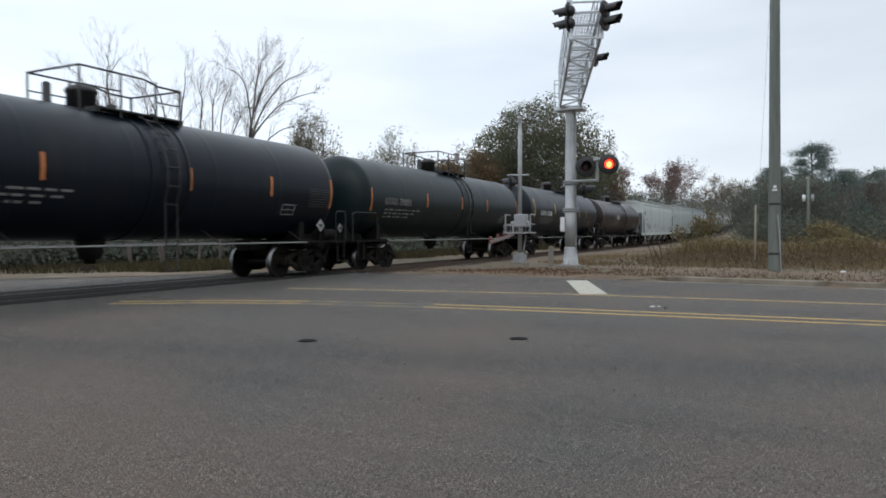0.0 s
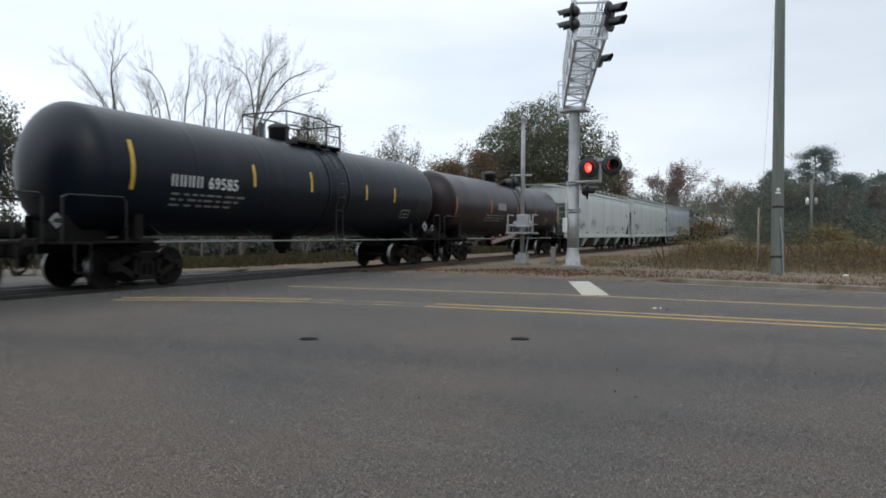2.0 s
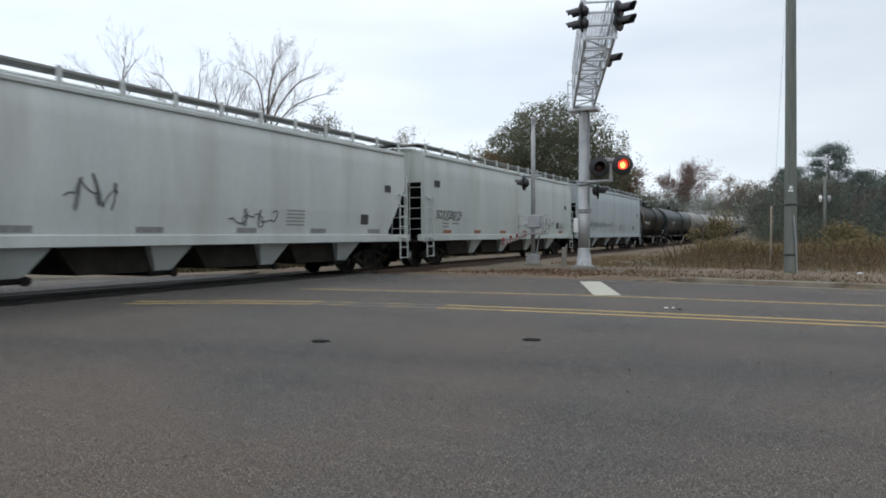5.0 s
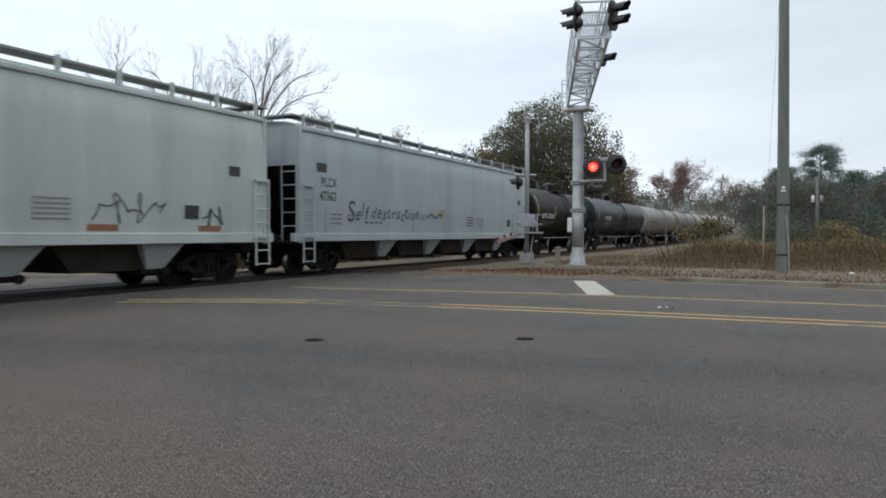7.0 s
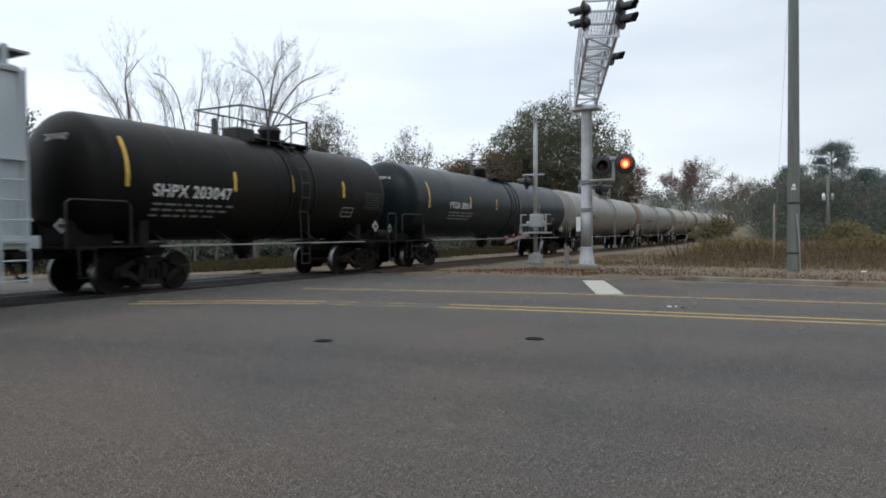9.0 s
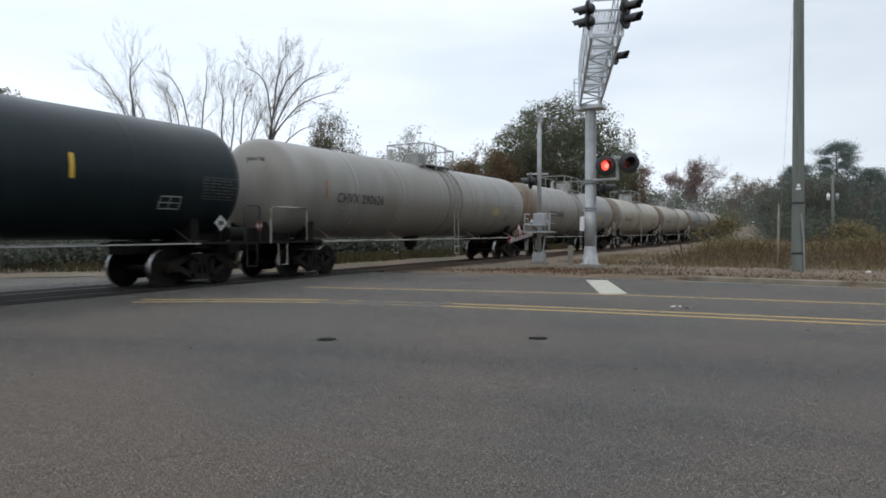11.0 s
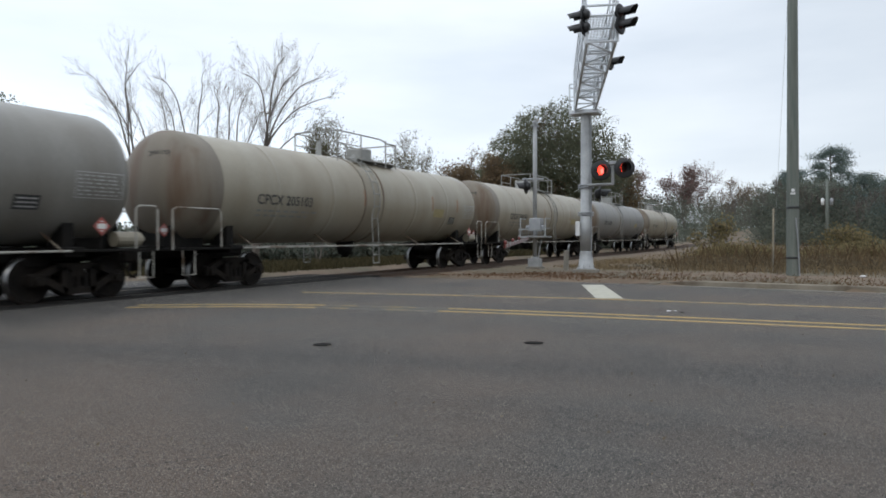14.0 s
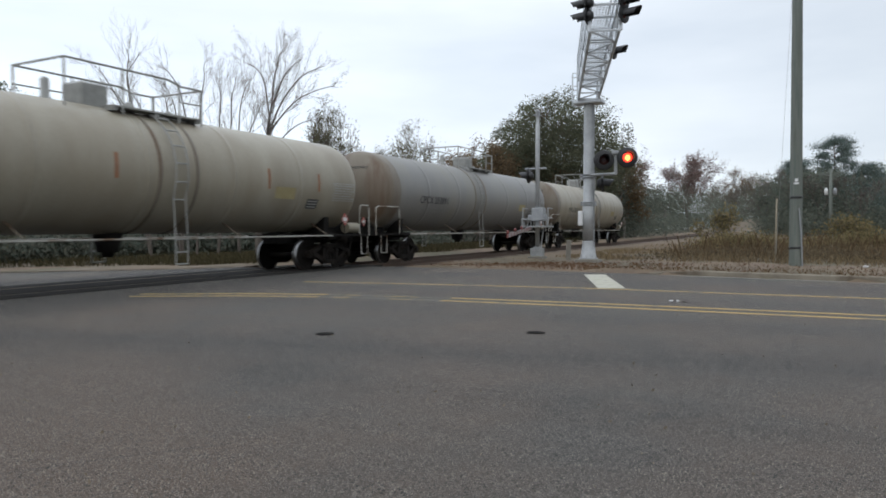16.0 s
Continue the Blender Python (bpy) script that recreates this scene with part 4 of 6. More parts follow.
        # diamond placards on brackets
        for px, y, z, s in ((1.44, length / 2 - 1.72, 1.55, 0.2), (0.55, -length / 2 + 0.62, 1.5, 0.17)):
            bm = B()
            v0 = [bm.verts.new((dx, a, b)) for dx in (0.0, 0.012) for a, b in ((0, -s), (s, 0), (0, s), (-s, 0))]
            for q in ((4, 5, 6, 7), (3, 2, 1, 0), (0, 1, 5, 4), (1, 2, 6, 5), (2, 3, 7, 6), (3, 0, 4, 7)):
                bm.faces.new([v0[n] for n in q])
            pl = part("placard", bm, RED_PLACARD if style == "white" else LETTER_PALE, car, "red and white diamond placard" if style == "white" else "white diamond placard")
            pl.matrix_basis = pose(px, y, z)
            part("bracket", tube(B(), (-0.02, 0, 1.05 - z), (-0.02, 0, 0.05), 0.018, sides=5), UNDERFRAME, pl)
            part("placard_text", bars_flat(s), LETTER_WHITE if style == "white" else LETTER_BLACK, pl)
    for s in (-1, 1):
        build_truck(car, s * (length / 2 - 2.25) + 0.28)
    return car


def build_hopper(name, length, paint, label, ends="square", number="", graffiti="", small_text=LETTER_BLACK, code="", scrawl=()):
    """A covered hopper: curved side sheets, sill, roof with running board, end ladders, bottom bays."""
    car = thing(name, pose(0, 0, 0), label, "hopper car", "covered hopper cars of the freight train")
    L = length / 2 - 0.75
    up = 0.24 if ends == "square" else 0.06
    prof = [(1.50, 1.28), (1.555, 2.0), (1.575, 2.8), (1.56, 3.6), (1.52, 4.08 + up), (1.40, 4.22 + up), (0.9, 4.36 + up), (0.0, 4.42 + up)]
    wrap = lambda z: float(np.interp(z, [p[1] for p in prof[:5]], [p[0] for p in prof[:5]])) + 0.008
    full = prof + [(-x, z) for x, z in reversed(prof[:-1])]
    bm = B()
    rings = []
    ys = [-L, -L + 0.02, L - 0.02, L]
    for y in ys:
        rings.append([bm.verts.new((x, y, z)) for x, z in full])
    n = len(full)
    for p, q in zip(rings, rings[1:]):
        for i in range(n - 1):
            f = bm.faces.new((p[i], p[i + 1], q[i + 1], q[i]))
            f.smooth = 1 <= i % (n - 1) <= 3 or i >= n - 5
    if ends == "square":
        # upper end sheets; below them a deep recess over the trucks
        for ring in (rings[0], rings[-1]):
            lower = [v for v in ring if v.co.z > 3.3]
            a = bm.verts.new((1.565, ring[0].co.y, 3.3))
            b = bm.verts.new((-1.565, ring[0].co.y, 3.3))
            bm.faces.new([a] + lower + [b])
    else:
        for ring in (rings[0], rings[-1]):
            lower = [v for v in ring if v.co.z > 3.3]
            a = bm.verts.new((1.565, ring[0].co.y, 3.3))
            b = bm.verts.new((-1.565, ring[0].co.y, 3.3))
            bm.faces.new([a] + lower + [b])
        bmesh.ops.bisect_plane(bm, geom=bm.verts[:] + bm.edges[:] + bm.faces[:], plane_co=(0, L - 1.15, 1.28), plane_no=(0, 1.7, -1.15), clear_outer=True)
        bmesh.ops.bisect_plane(bm, geom=bm.verts[:] + bm.edges[:] + bm.faces[:], plane_co=(0, -L + 1.15, 1.28), plane_no=(0, -1.7, -1.15), clear_outer=True)
    bmesh.ops.recalc_face_normals(bm, faces=bm.faces)
    part("body", bm, paint, car)
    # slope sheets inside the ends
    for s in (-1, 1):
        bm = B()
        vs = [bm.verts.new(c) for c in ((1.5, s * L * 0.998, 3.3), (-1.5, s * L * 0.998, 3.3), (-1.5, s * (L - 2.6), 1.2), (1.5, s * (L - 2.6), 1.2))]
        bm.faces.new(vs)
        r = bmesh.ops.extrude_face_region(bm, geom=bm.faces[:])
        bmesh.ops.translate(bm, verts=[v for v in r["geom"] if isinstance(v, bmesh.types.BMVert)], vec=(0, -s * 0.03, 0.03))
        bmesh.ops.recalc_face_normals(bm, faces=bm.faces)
        # square ends take the near-black underframe colour, which darkens the recess
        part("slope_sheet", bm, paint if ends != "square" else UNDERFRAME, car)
    # side sill, top chord, corner posts
    for sx in (-1, 1):
        bm = B()
        box(bm, sx * 1.48 - 0.09, sx * 1.48 + 0.09, -L - 0.3, L + 0.3, 1.04, 1.29, 0.015)
        part("side_sill", bm, paint, car)
        bm = B()
        box(bm, sx * 1.50 - 0.07, sx * 1.50 + 0.07, -L, L, 4.06 + up, 4.17 + up, 0.02)
        part("top_chord", bm, paint, car)
        if ends == "square":
            for s in (-1, 1):
                bm = B()
                box(bm, sx * 1.52 - 0.06, sx * 1.52 + 0.06, s * L - 0.06, s * L + 0.06, 1.0, 4.12 + up, 0.015)
                part("corner_post", bm, paint, car)
        else:
            for s in (-1, 1):
                bm = B()
                box(bm, sx * 1.50 - 0.05, sx * 1.50 + 0.05, s * (L + 0.2) - 0.05, s * (L + 0.2) + 0.05, 1.0, 3.4, 0.01)
                tube(bm, (sx * 1.5, s * (L + 0.2), 3.4), (sx * 1.42, s * (L - 0.1), 4.25 + up), 0.04, sides=6)
                part("corner_post", bm, paint, car)
    # end platforms, posts and sills
    for s in (-1, 1):
        bm = B()
        ye = s * (length / 2 - 0.4)
        box(bm, -1.5, 1.5, min(ye, ye - s * 2.6), max(ye, ye - s * 2.6), 0.98, 1.06, 0.01)
        box(bm, -0.3, 0.3, min(ye, ye - s * 3.6), max(ye, ye - s * 3.6), 0.72, 1.02, 0.02)
        for x in (-0.7, 0.7):
            tube(bm, (x, s * (L - 0.3), 1.05), (x, s * (L - 0.05), 3.3), 0.05, sides=6)
        box(bm, -1.3, 1.3, s * (length / 2 - 2.35) - 0.2, s * (length / 2 - 2.35) + 0.2, 0.86, 1.04)
        part("end_frame", bm, UNDERFRAME, car)
        coupler(car, s * length / 2, s)
        # side and end ladders
        for sx in (-1, 1):
            bm = B()
            x = sx * 1.66
            ya, yb = s * (L + 0.02), s * (L - 0.5)
            for yy in (ya, yb):
                box(bm, x - 0.012, x + 0.012, yy - 0.022, yy + 0.022, 0.42, 2.75)
            for k in range(7):
                z = 0.46 + 0.37 * k
                tube(bm, (x, ya, z), (x, yb, z), 0.017, sides=5)
            for z in (1.15, 2.7):
                box(bm, min(sx * 1.5, x), max(sx * 1.5, x), min(ya, yb), max(ya, yb), z, z + 0.03)
            part("ladder", bm, paint, car)
            bm = B()
            for z in (1.5, 1.9, 2.3, 2.7, 3.1):
                tube(bm, (sx * 0.95, s * (L + 0.12), z), (sx * 1.48, s * (L + 0.12), z), 0.017, sides=5)
            for xx in (0.95, 1.48):
                tube(bm, (sx * xx, s * (L + 0.12), 1.05), (sx * xx, s * (L + 0.12), 4.2 + up), 0.022, sides=5)
            part("end_ladder", bm, paint, car)
        bm = B()
        lathe(bm, [(-0.02, 0.27), (0.02, 0.27), (0.02, 0.23), (-0.02, 0.23)], "y", 16)
        tube(bm, (0, 0, -0.25), (0, 0, 0.25), 0.015, sides=5)
        tube(bm, (-0.25, 0, 0), (0.25, 0, 0), 0.015, sides=5)
        w = part("hand_brake_wheel", bm, DARK_TRIM, car)
        w.matrix_basis = pose(0.35, s * (L + 0.2), 2.2)
    # bottom bays: grimy slope sheets, shade painted in; painted outlet chute at each bay's far end
    nb = 4
    span = 2 * L - 5.0

    def frustum(x0, ya, yb, z0, x1, yc, yd, z1):
        bm = B()
        top = [bm.verts.new(c) for c in ((-x0, ya, z0), (x0, ya, z0), (x0, yb, z0), (-x0, yb, z0))]
        bot = [bm.verts.new(c) for c in ((-x1, yc, z1), (x1, yc, z1), (x1, yd, z1), (-x1, yd, z1))]
        for i in range(4):
            bm.faces.new((top[i], top[(i + 1) % 4], bot[(i + 1) % 4], bot[i]))
        bm.faces.new(bot)
        bmesh.ops.recalc_face_normals(bm, faces=bm.faces)
        return bm

    for k in range(nb):
        y0 = -span / 2 + span * k / nb
        y1 = y0 + span / nb
        bay = part("hopper_bay", frustum(1.20, y0 - 0.1, y1 - 0.5, 1.2, 1.02, y0 + 0.6, y1 - 1.0, 0.44), SHADED_GRIME, car, "grimy slope sheets of a hopper bay, darkened with painted shade")
        part("outlet_chute", frustum(1.40, y1 - 1.45, y1 - 0.15, 1.1, 1.10, y1 - 1.08, y1 - 0.60, 0.46), paint, bay)
        bm = B()
        ym = y1 - 0.85
        box(bm, -1.12, 1.12, ym - 0.42, ym + 0.42, 0.34, 0.46, 0.02)
        tube(bm, (-1.25, ym + 0.2, 0.40), (1.25, ym + 0.2, 0.40), 0.05, sides=8)
        tube(bm, (1.2, ym + 0.2, 0.40), (1.26, ym + 0.2, 0.40), 0.1, sides=10)
        part("outlet_gate", bm, UNDERFRAME, bay)
    bm = B()
    box(bm, -0.2, 0.2, -L + 2, L - 2, 0.9, 1.15)
    part("centre_sill", bm, UNDERFRAME, car)
    # roof: hatches, running board on posts
    bm = B()
    for sx in (-1, 1):
        box(bm, sx * 1.18 - 0.26, sx * 1.18 + 0.26, -L - 0.15, L + 0.15, 4.47 + up, 4.52 + up)
    for s in (-1, 1):
        box(bm, -1.44, 1.44, s * (L + 0.0) - 0.25, s * (L + 0.0) + 0.25, 4.47 + up, 4.52 + up)
    part("running_board", bm, GREY_TRIM, car)
    npost = 14
    bm = B()
    box(bm, -0.03, 0.03, -0.05, 0.05, 4.15 + up, 4.56 + up)
    post = part("running_board_post", bm, paint, car)
    for sx in (-1, 1):
        for k in range(npost):
            m = pose(sx * 1.46, -L + 0.25 + (2 * L - 0.5) * k / (npost - 1), 0)
            if sx < 0 and k == 0:
                post.matrix_basis = m
            else:
                again("running_board_post", post, car, m)
    bm = B()
    box(bm, -0.42, 0.42, -L + 0.8, L - 0.8, 4.40 + up, 4.52 + up, 0.03)
    part("trough_hatch", bm, paint, car)
    # lettering, plates, stripes
    if number:
        if graffiti:
            stencil("lettering", code, 0.39, wrap, -L + 0.95, 2.72, small_text, car, squeeze=0.82)
            stencil("lettering", number, 0.39, wrap, -L + 0.9, 2.30, small_text, car, squeeze=0.82)
        else:
            stencil("lettering", code + number, 0.48, wrap, -L + 0.95, 1.92, small_text, car, squeeze=0.8)
        bars("small_lettering", [(-L + 1.5 + 0.9 * (k % 2), -L + 2.1 + 0.95 * (k % 2), 1.85 - 0.14 * (k // 2), 1.91 - 0.14 * (k // 2)) for k in range(5)], wrap, LETTER_GREY, car)["kind"] = "stuff"
    if graffiti:
        end = hand_lettering(graffiti, 0.60, lambda z: wrap(z) + 0.004, -L + 2.4, 1.78, car)
        scribble(car, wrap, end + 0.15, 1.86, 1.35, 0.24, 6, 77)
        bars("ochre_patch", [(end + 1.25, end + 1.7, 2.0, 2.22)], wrap, OCHRE_FADED, car)
        for y, z in ((-L + 1.2, 2.1), (-2.9, 1.75), (0.4, 1.8), (3.6, 1.65), (6.1, 1.6)):
            bars("rust_streak", [(y, y + 0.03, 1.3, z)], wrap, FADED_ORANGE, car)
        bars("small_lettering", [(-6.2 + 0.3 * k, -6.0 + 0.3 * k, 1.62, 1.68) for k in range(4)] + [(2.0, 2.7, 1.6 + 0.12 * k, 1.65 + 0.12 * k) for k in range(4)], wrap, GRAFFITI, car)
    if ends != "square":
        bars("mark", letters(-L + 1.75, 2.55, 0.34, 4), wrap, LETTER_GREY, car)
        bars("mark", letters(-L + 1.75, 2.05, 0.34, 6), wrap, LETTER_GREY, car)
    for k, (y, z, w, h, loops) in enumerate(scrawl):
        scribble(car, wrap, y, z, w, h, loops, 40 + k)
    for row in ((-L + 0.75, -L + 1.25, 3.15, 3.42), (L - 1.4, L - 1.0, 2.75, 3.0), (L - 2.85, L - 2.4, 1.62, 1.95)):
        bars("small_panel", [row], wrap, LETTER_BLACK, car)
    bars("stencil_panel", [(L - 6.6, L - 5.8, 1.55 + 0.1 * k, 1.59 + 0.1 * k) for k in range(5)], wrap, LETTER_GREY, car)
    for y in np.linspace(-L + 1.6, L - 2.4, 6):
        if not graffiti:
            bars("reflector", [(y, y + 0.75, 1.33, 1.47)], wrap, FADED_ORANGE if ends == "square" else LETTER_GREY, car)
    for s in (-1, 1):
        build_truck(car, s * (length / 2 - 2.35))
    return car

# ---- the train: fifteen cars, each with the place of its two ends when the clip ends ----
def half_place(a, b):
    return (a + b) / 2, b - a


def train():
    S = lambda *ys: [(y, 2.35, 0.55) for y in ys]
    spec = [
        (-220.6, -203.1, dict(name="tank_car", R=1.50, zc=2.66, paint=BLACK_TANK, trim=DARK_TRIM, label="black tank car with an ochre plate and orange marks", number="", stripes=S(-2.2, 1.6, 4.6), style="black")),
        (-203.1, -185.9, dict(name="tank_car", R=1.47, zc=2.62, paint=GREEN_TANK, trim=DARK_TRIM, label="grimy black-green tank car with faded white lettering", number="70001", stripes=S(-3.1, 0.3, 3.2), style="black", text_y=-6.4, text_size=0.36, letter=LETTER_GREY)),
        (-185.9, -168.4, dict(name="tank_car", R=1.50, zc=2.66, paint=BLACK_TANK, trim=DARK_TRIM, label="glossy black tank car with white number and yellow marks", number="69585", stripes=[(-7.0, 2.2, 1.1), (-3.05, 2.5, 0.6), (-0.5, 2.5, 0.6), (2.6, 2.4, 0.5), (4.5, 2.4, 0.5)], stripe_paint=YELLOW_MARK, style="black", text_y=-5.85, text_size=0.40)),
        (-168.4, -151.1, dict(name="tank_car", R=1.46, zc=2.60, paint=MAROON_TANK, trim=DARK_TRIM, label="dark maroon tank car with orange marks and white plate", number="", stripes=[(-3.4, 2.3, 0.6), (0.3, 2.2, 0.55), (3.2, 2.2, 0.5), (5.2, 2.2, 0.45)], style="black")),
        (-151.1, -130.15, dict(name="hopper_car", kind="h", paint=WHITE_HOPPER, label="white covered hopper car with cut-away ends and graffiti", ends="cut", number="", scrawl=((-7.4, 1.6, 2.2, 0.6, 6), (-3.6, 1.8, 1.2, 0.8, 4), (1.0, 1.5, 1.6, 0.5, 4)))),
        (-130.15, -109.5, dict(name="hopper_car", kind="h", paint=PALE_HOPPER, label="pale green-white covered hopper car with graffiti and orange reflectors", ends="square", code="SOXX", number="580129", scrawl=((9.6 - 5.2, 1.5, 1.6, 0.75, 4), (9.6 - 2.3, 1.45, 0.7, 0.55, 3)))),
        (-109.5, -88.6, dict(name="hopper_car", kind="h", paint=GREY_HOPPER, label="blue-grey covered hopper car with grey graffiti lettering", ends="square", code="PLCX", number="47562", graffiti="Self destruction is")),
        (-88.6, -75.4, dict(name="tank_car", R=1.44, zc=2.60, paint=BROWN_TANK, trim=DARK_TRIM, label="short brown-black tank car with white number and yellow marks", twin=True, code="SHPX", number="203047", stripes=[(-5.05, 2.35, 1.1), (-1.8, 2.4, 0.5), (0.5, 2.5, 0.5), (3.0, 2.45, 0.5)], stripe_paint=YELLOW_MARK, style="black", text_y=-4.3, text_z=2.18, text_size=0.40)),
        (-75.4, -54.8, dict(name="tank_car", R=1.47, zc=2.62, paint=GREEN_TANK, trim=DARK_TRIM, label="black-green tank car with white number and yellow end mark", code="VTGX", number="30014", stripes=[(-8.2, 2.3, 1.0), (-4.4, 2.4, 0.5), (-1.5, 2.4, 0.5), (1.6, 2.4, 0.5), (4.5, 2.4, 0.5)], stripe_paint=YELLOW_MARK, style="black", text_y=-6.4, text_size=0.36)),
        (-54.8, -34.5, dict(name="tank_car", R=1.47, zc=2.62, paint=GREY_TANK, trim=WHITE_TRIM, label="light grey tank car with black number and rust streaks", code="CHVX", number="290626", box_y=0.5, stripes=S(-7.6), letter=LETTER_BLACK, text_y=-7.0, text_z=2.25, text_size=0.42)),
        (-34.5, -16.2, dict(name="tank_car", R=1.45, zc=2.60, paint=GREY_TANK, trim=WHITE_TRIM, label="light grey tank car with a stained brown end", code="CPCX", number="204068", lad=-0.15, box_y=0.95, stripes=S(3.4), letter=LETTER_BLACK, text_y=-6.15, text_z=2.22, text_size=0.4, end_band=(-1,))),
        (-16.2, 1.9, dict(name="tank_car", R=1.45, zc=2.60, paint=CREAM_TANK, trim=WHITE_TRIM, label="off-white tank car with black number and orange marks", code="CPCX", number="205103", lad=-0.25, box_y=0.95, stripes=S(-0.9, 3.9, 6.1), letter=LETTER_BLACK, text_y=-6.05, text_z=2.22, text_size=0.38, end_band=(-1,))),
        (1.9, 20.3, dict(name="tank_car", R=1.45, zc=2.60, paint=CREAM_TANK, trim=WHITE_TRIM, label="cream tank car with a stained brown end", code="CPCX", number="206109", stripes=S(-0.9, 3.9, 6.1), letter=LETTER_BLACK, text_y=-6.05, text_z=2.22, text_size=0.38, end_band=(-1,))),
        (20.3, 38.8, dict(name="tank_car", R=1.45, zc=2.60, paint=SILVER_TANK, trim=WHITE_TRIM, label="dull silver-grey tank car with faded black lettering", code="CPCX", number="203091", lad=-0.5, box_y=0.6, letter=LETTER_BLACK, text_y=-6.05, text_z=2.22, text_size=0.38, end_band=(-1,))),
        (38.8, 57.6, dict(name="tank_car", R=1.45, zc=2.60, paint=CREAM_TANK, trim=WHITE_TRIM, label="cream tank car at the end of the train", code="CPCX", number="205117", letter=LETTER_BLACK, text_y=-6.05, text_z=2.22, text_size=0.38, end_band=(-1,))),
    ]
    for a, b, s in spec:
        s = dict(s)
        mid, length = half_place(a, b)
        if s.pop("kind", "") == "h":
            car = build_hopper(length=length - 0.05, **s)
        else:
            car = build_tank_car(length=length - 0.05, **s)
        CARS.append((car, mid))
    car = CARS[0][0]
    bars("warning_plate", [(-5.2, -4.0, 2.35, 2.65)], lambda z: math.sqrt(1.5 ** 2 - (z - 2.66) ** 2) + 0.012, OCHRE_PLATE, car)
    bars("white_plate", [(-2.5, -1.4, 2.45, 2.8)], lambda z: math.sqrt(1.46 ** 2 - (z - 2.6) ** 2) + 0.012, LETTER_GREY, CARS[3][0])


train()

# ---- crossing signals ----
ARM_DIR = Vector((2.86, -8.55, 0)).normalized()
CRANKS = []


def lamp_head(parent, m, blink=None, hood=0.42):
    """A round-backed crossing lamp: target disc, hood, lens; a drum in it turns its lit half to the lens."""
    h = new("lamp_head")
    h.empty_display_size = 0.1
    h.parent = parent
    h.matrix_basis = m
    bm = B()
    lathe(bm, [(0.0, 0.0), (0.0, 0.30), (-0.012, 0.305), (-0.025, 0.29), (-0.025, 0.165)], "y", 32)
    lathe(bm, [(0.0, 0.19), (0.12, 0.16), (0.17, 0.1), (0.18, 0.0)], "y", 20)
    # hood over the lens
    r = 0.165
    rows = []
    for i in range(15):
        a = math.radians(-25 + 230 * i / 14)
        d = hood - 0.16 * (1 - math.sin(max(min(a, math.pi), 0)))
        rows.append([bm.verts.new((r * math.cos(a), -0.02, r * math.sin(a))), bm.verts.new((r * math.cos(a), -d, r * math.sin(a) - 0.02))])
    for p, q in zip(rows, rows[1:]):
        bm.faces.new((p[0], p[1], q[1], q[0]))
    part("target_disc", bm, SIGNAL_BLACK, h)
    bm = B()
    bmesh.ops.create_uvsphere(bm, u_segments=24, v_segments=12, radius=0.148)
    for v in bm.verts:
        v.co.y *= 0.45
    drum = part("lens_drum", bm, LAMP_OFF, h, "dark red lamp lens" if blink is None else "red lamp lens, one half lit")
    if blink is not None:
        drum.data.materials.append(LAMP_ON)
        drum.data.materials.append(LAMP_CORE if blink == 0 else RED_CORE)
    for p in drum.data.polygons:
        p.use_smooth = True
        if p.center.y < 0 and blink is not None:
            c = Vector((p.center.x, 0, p.center.z + 0.015))
            p.material_index = 2 if c.length < 0.085 else 1
    drum.matrix_basis = pose(0, -0.002, 0, 0, 0, 0 if blink == 0 else 180)
    if blink is not None:
        CRANKS.append((drum, blink))
    return h


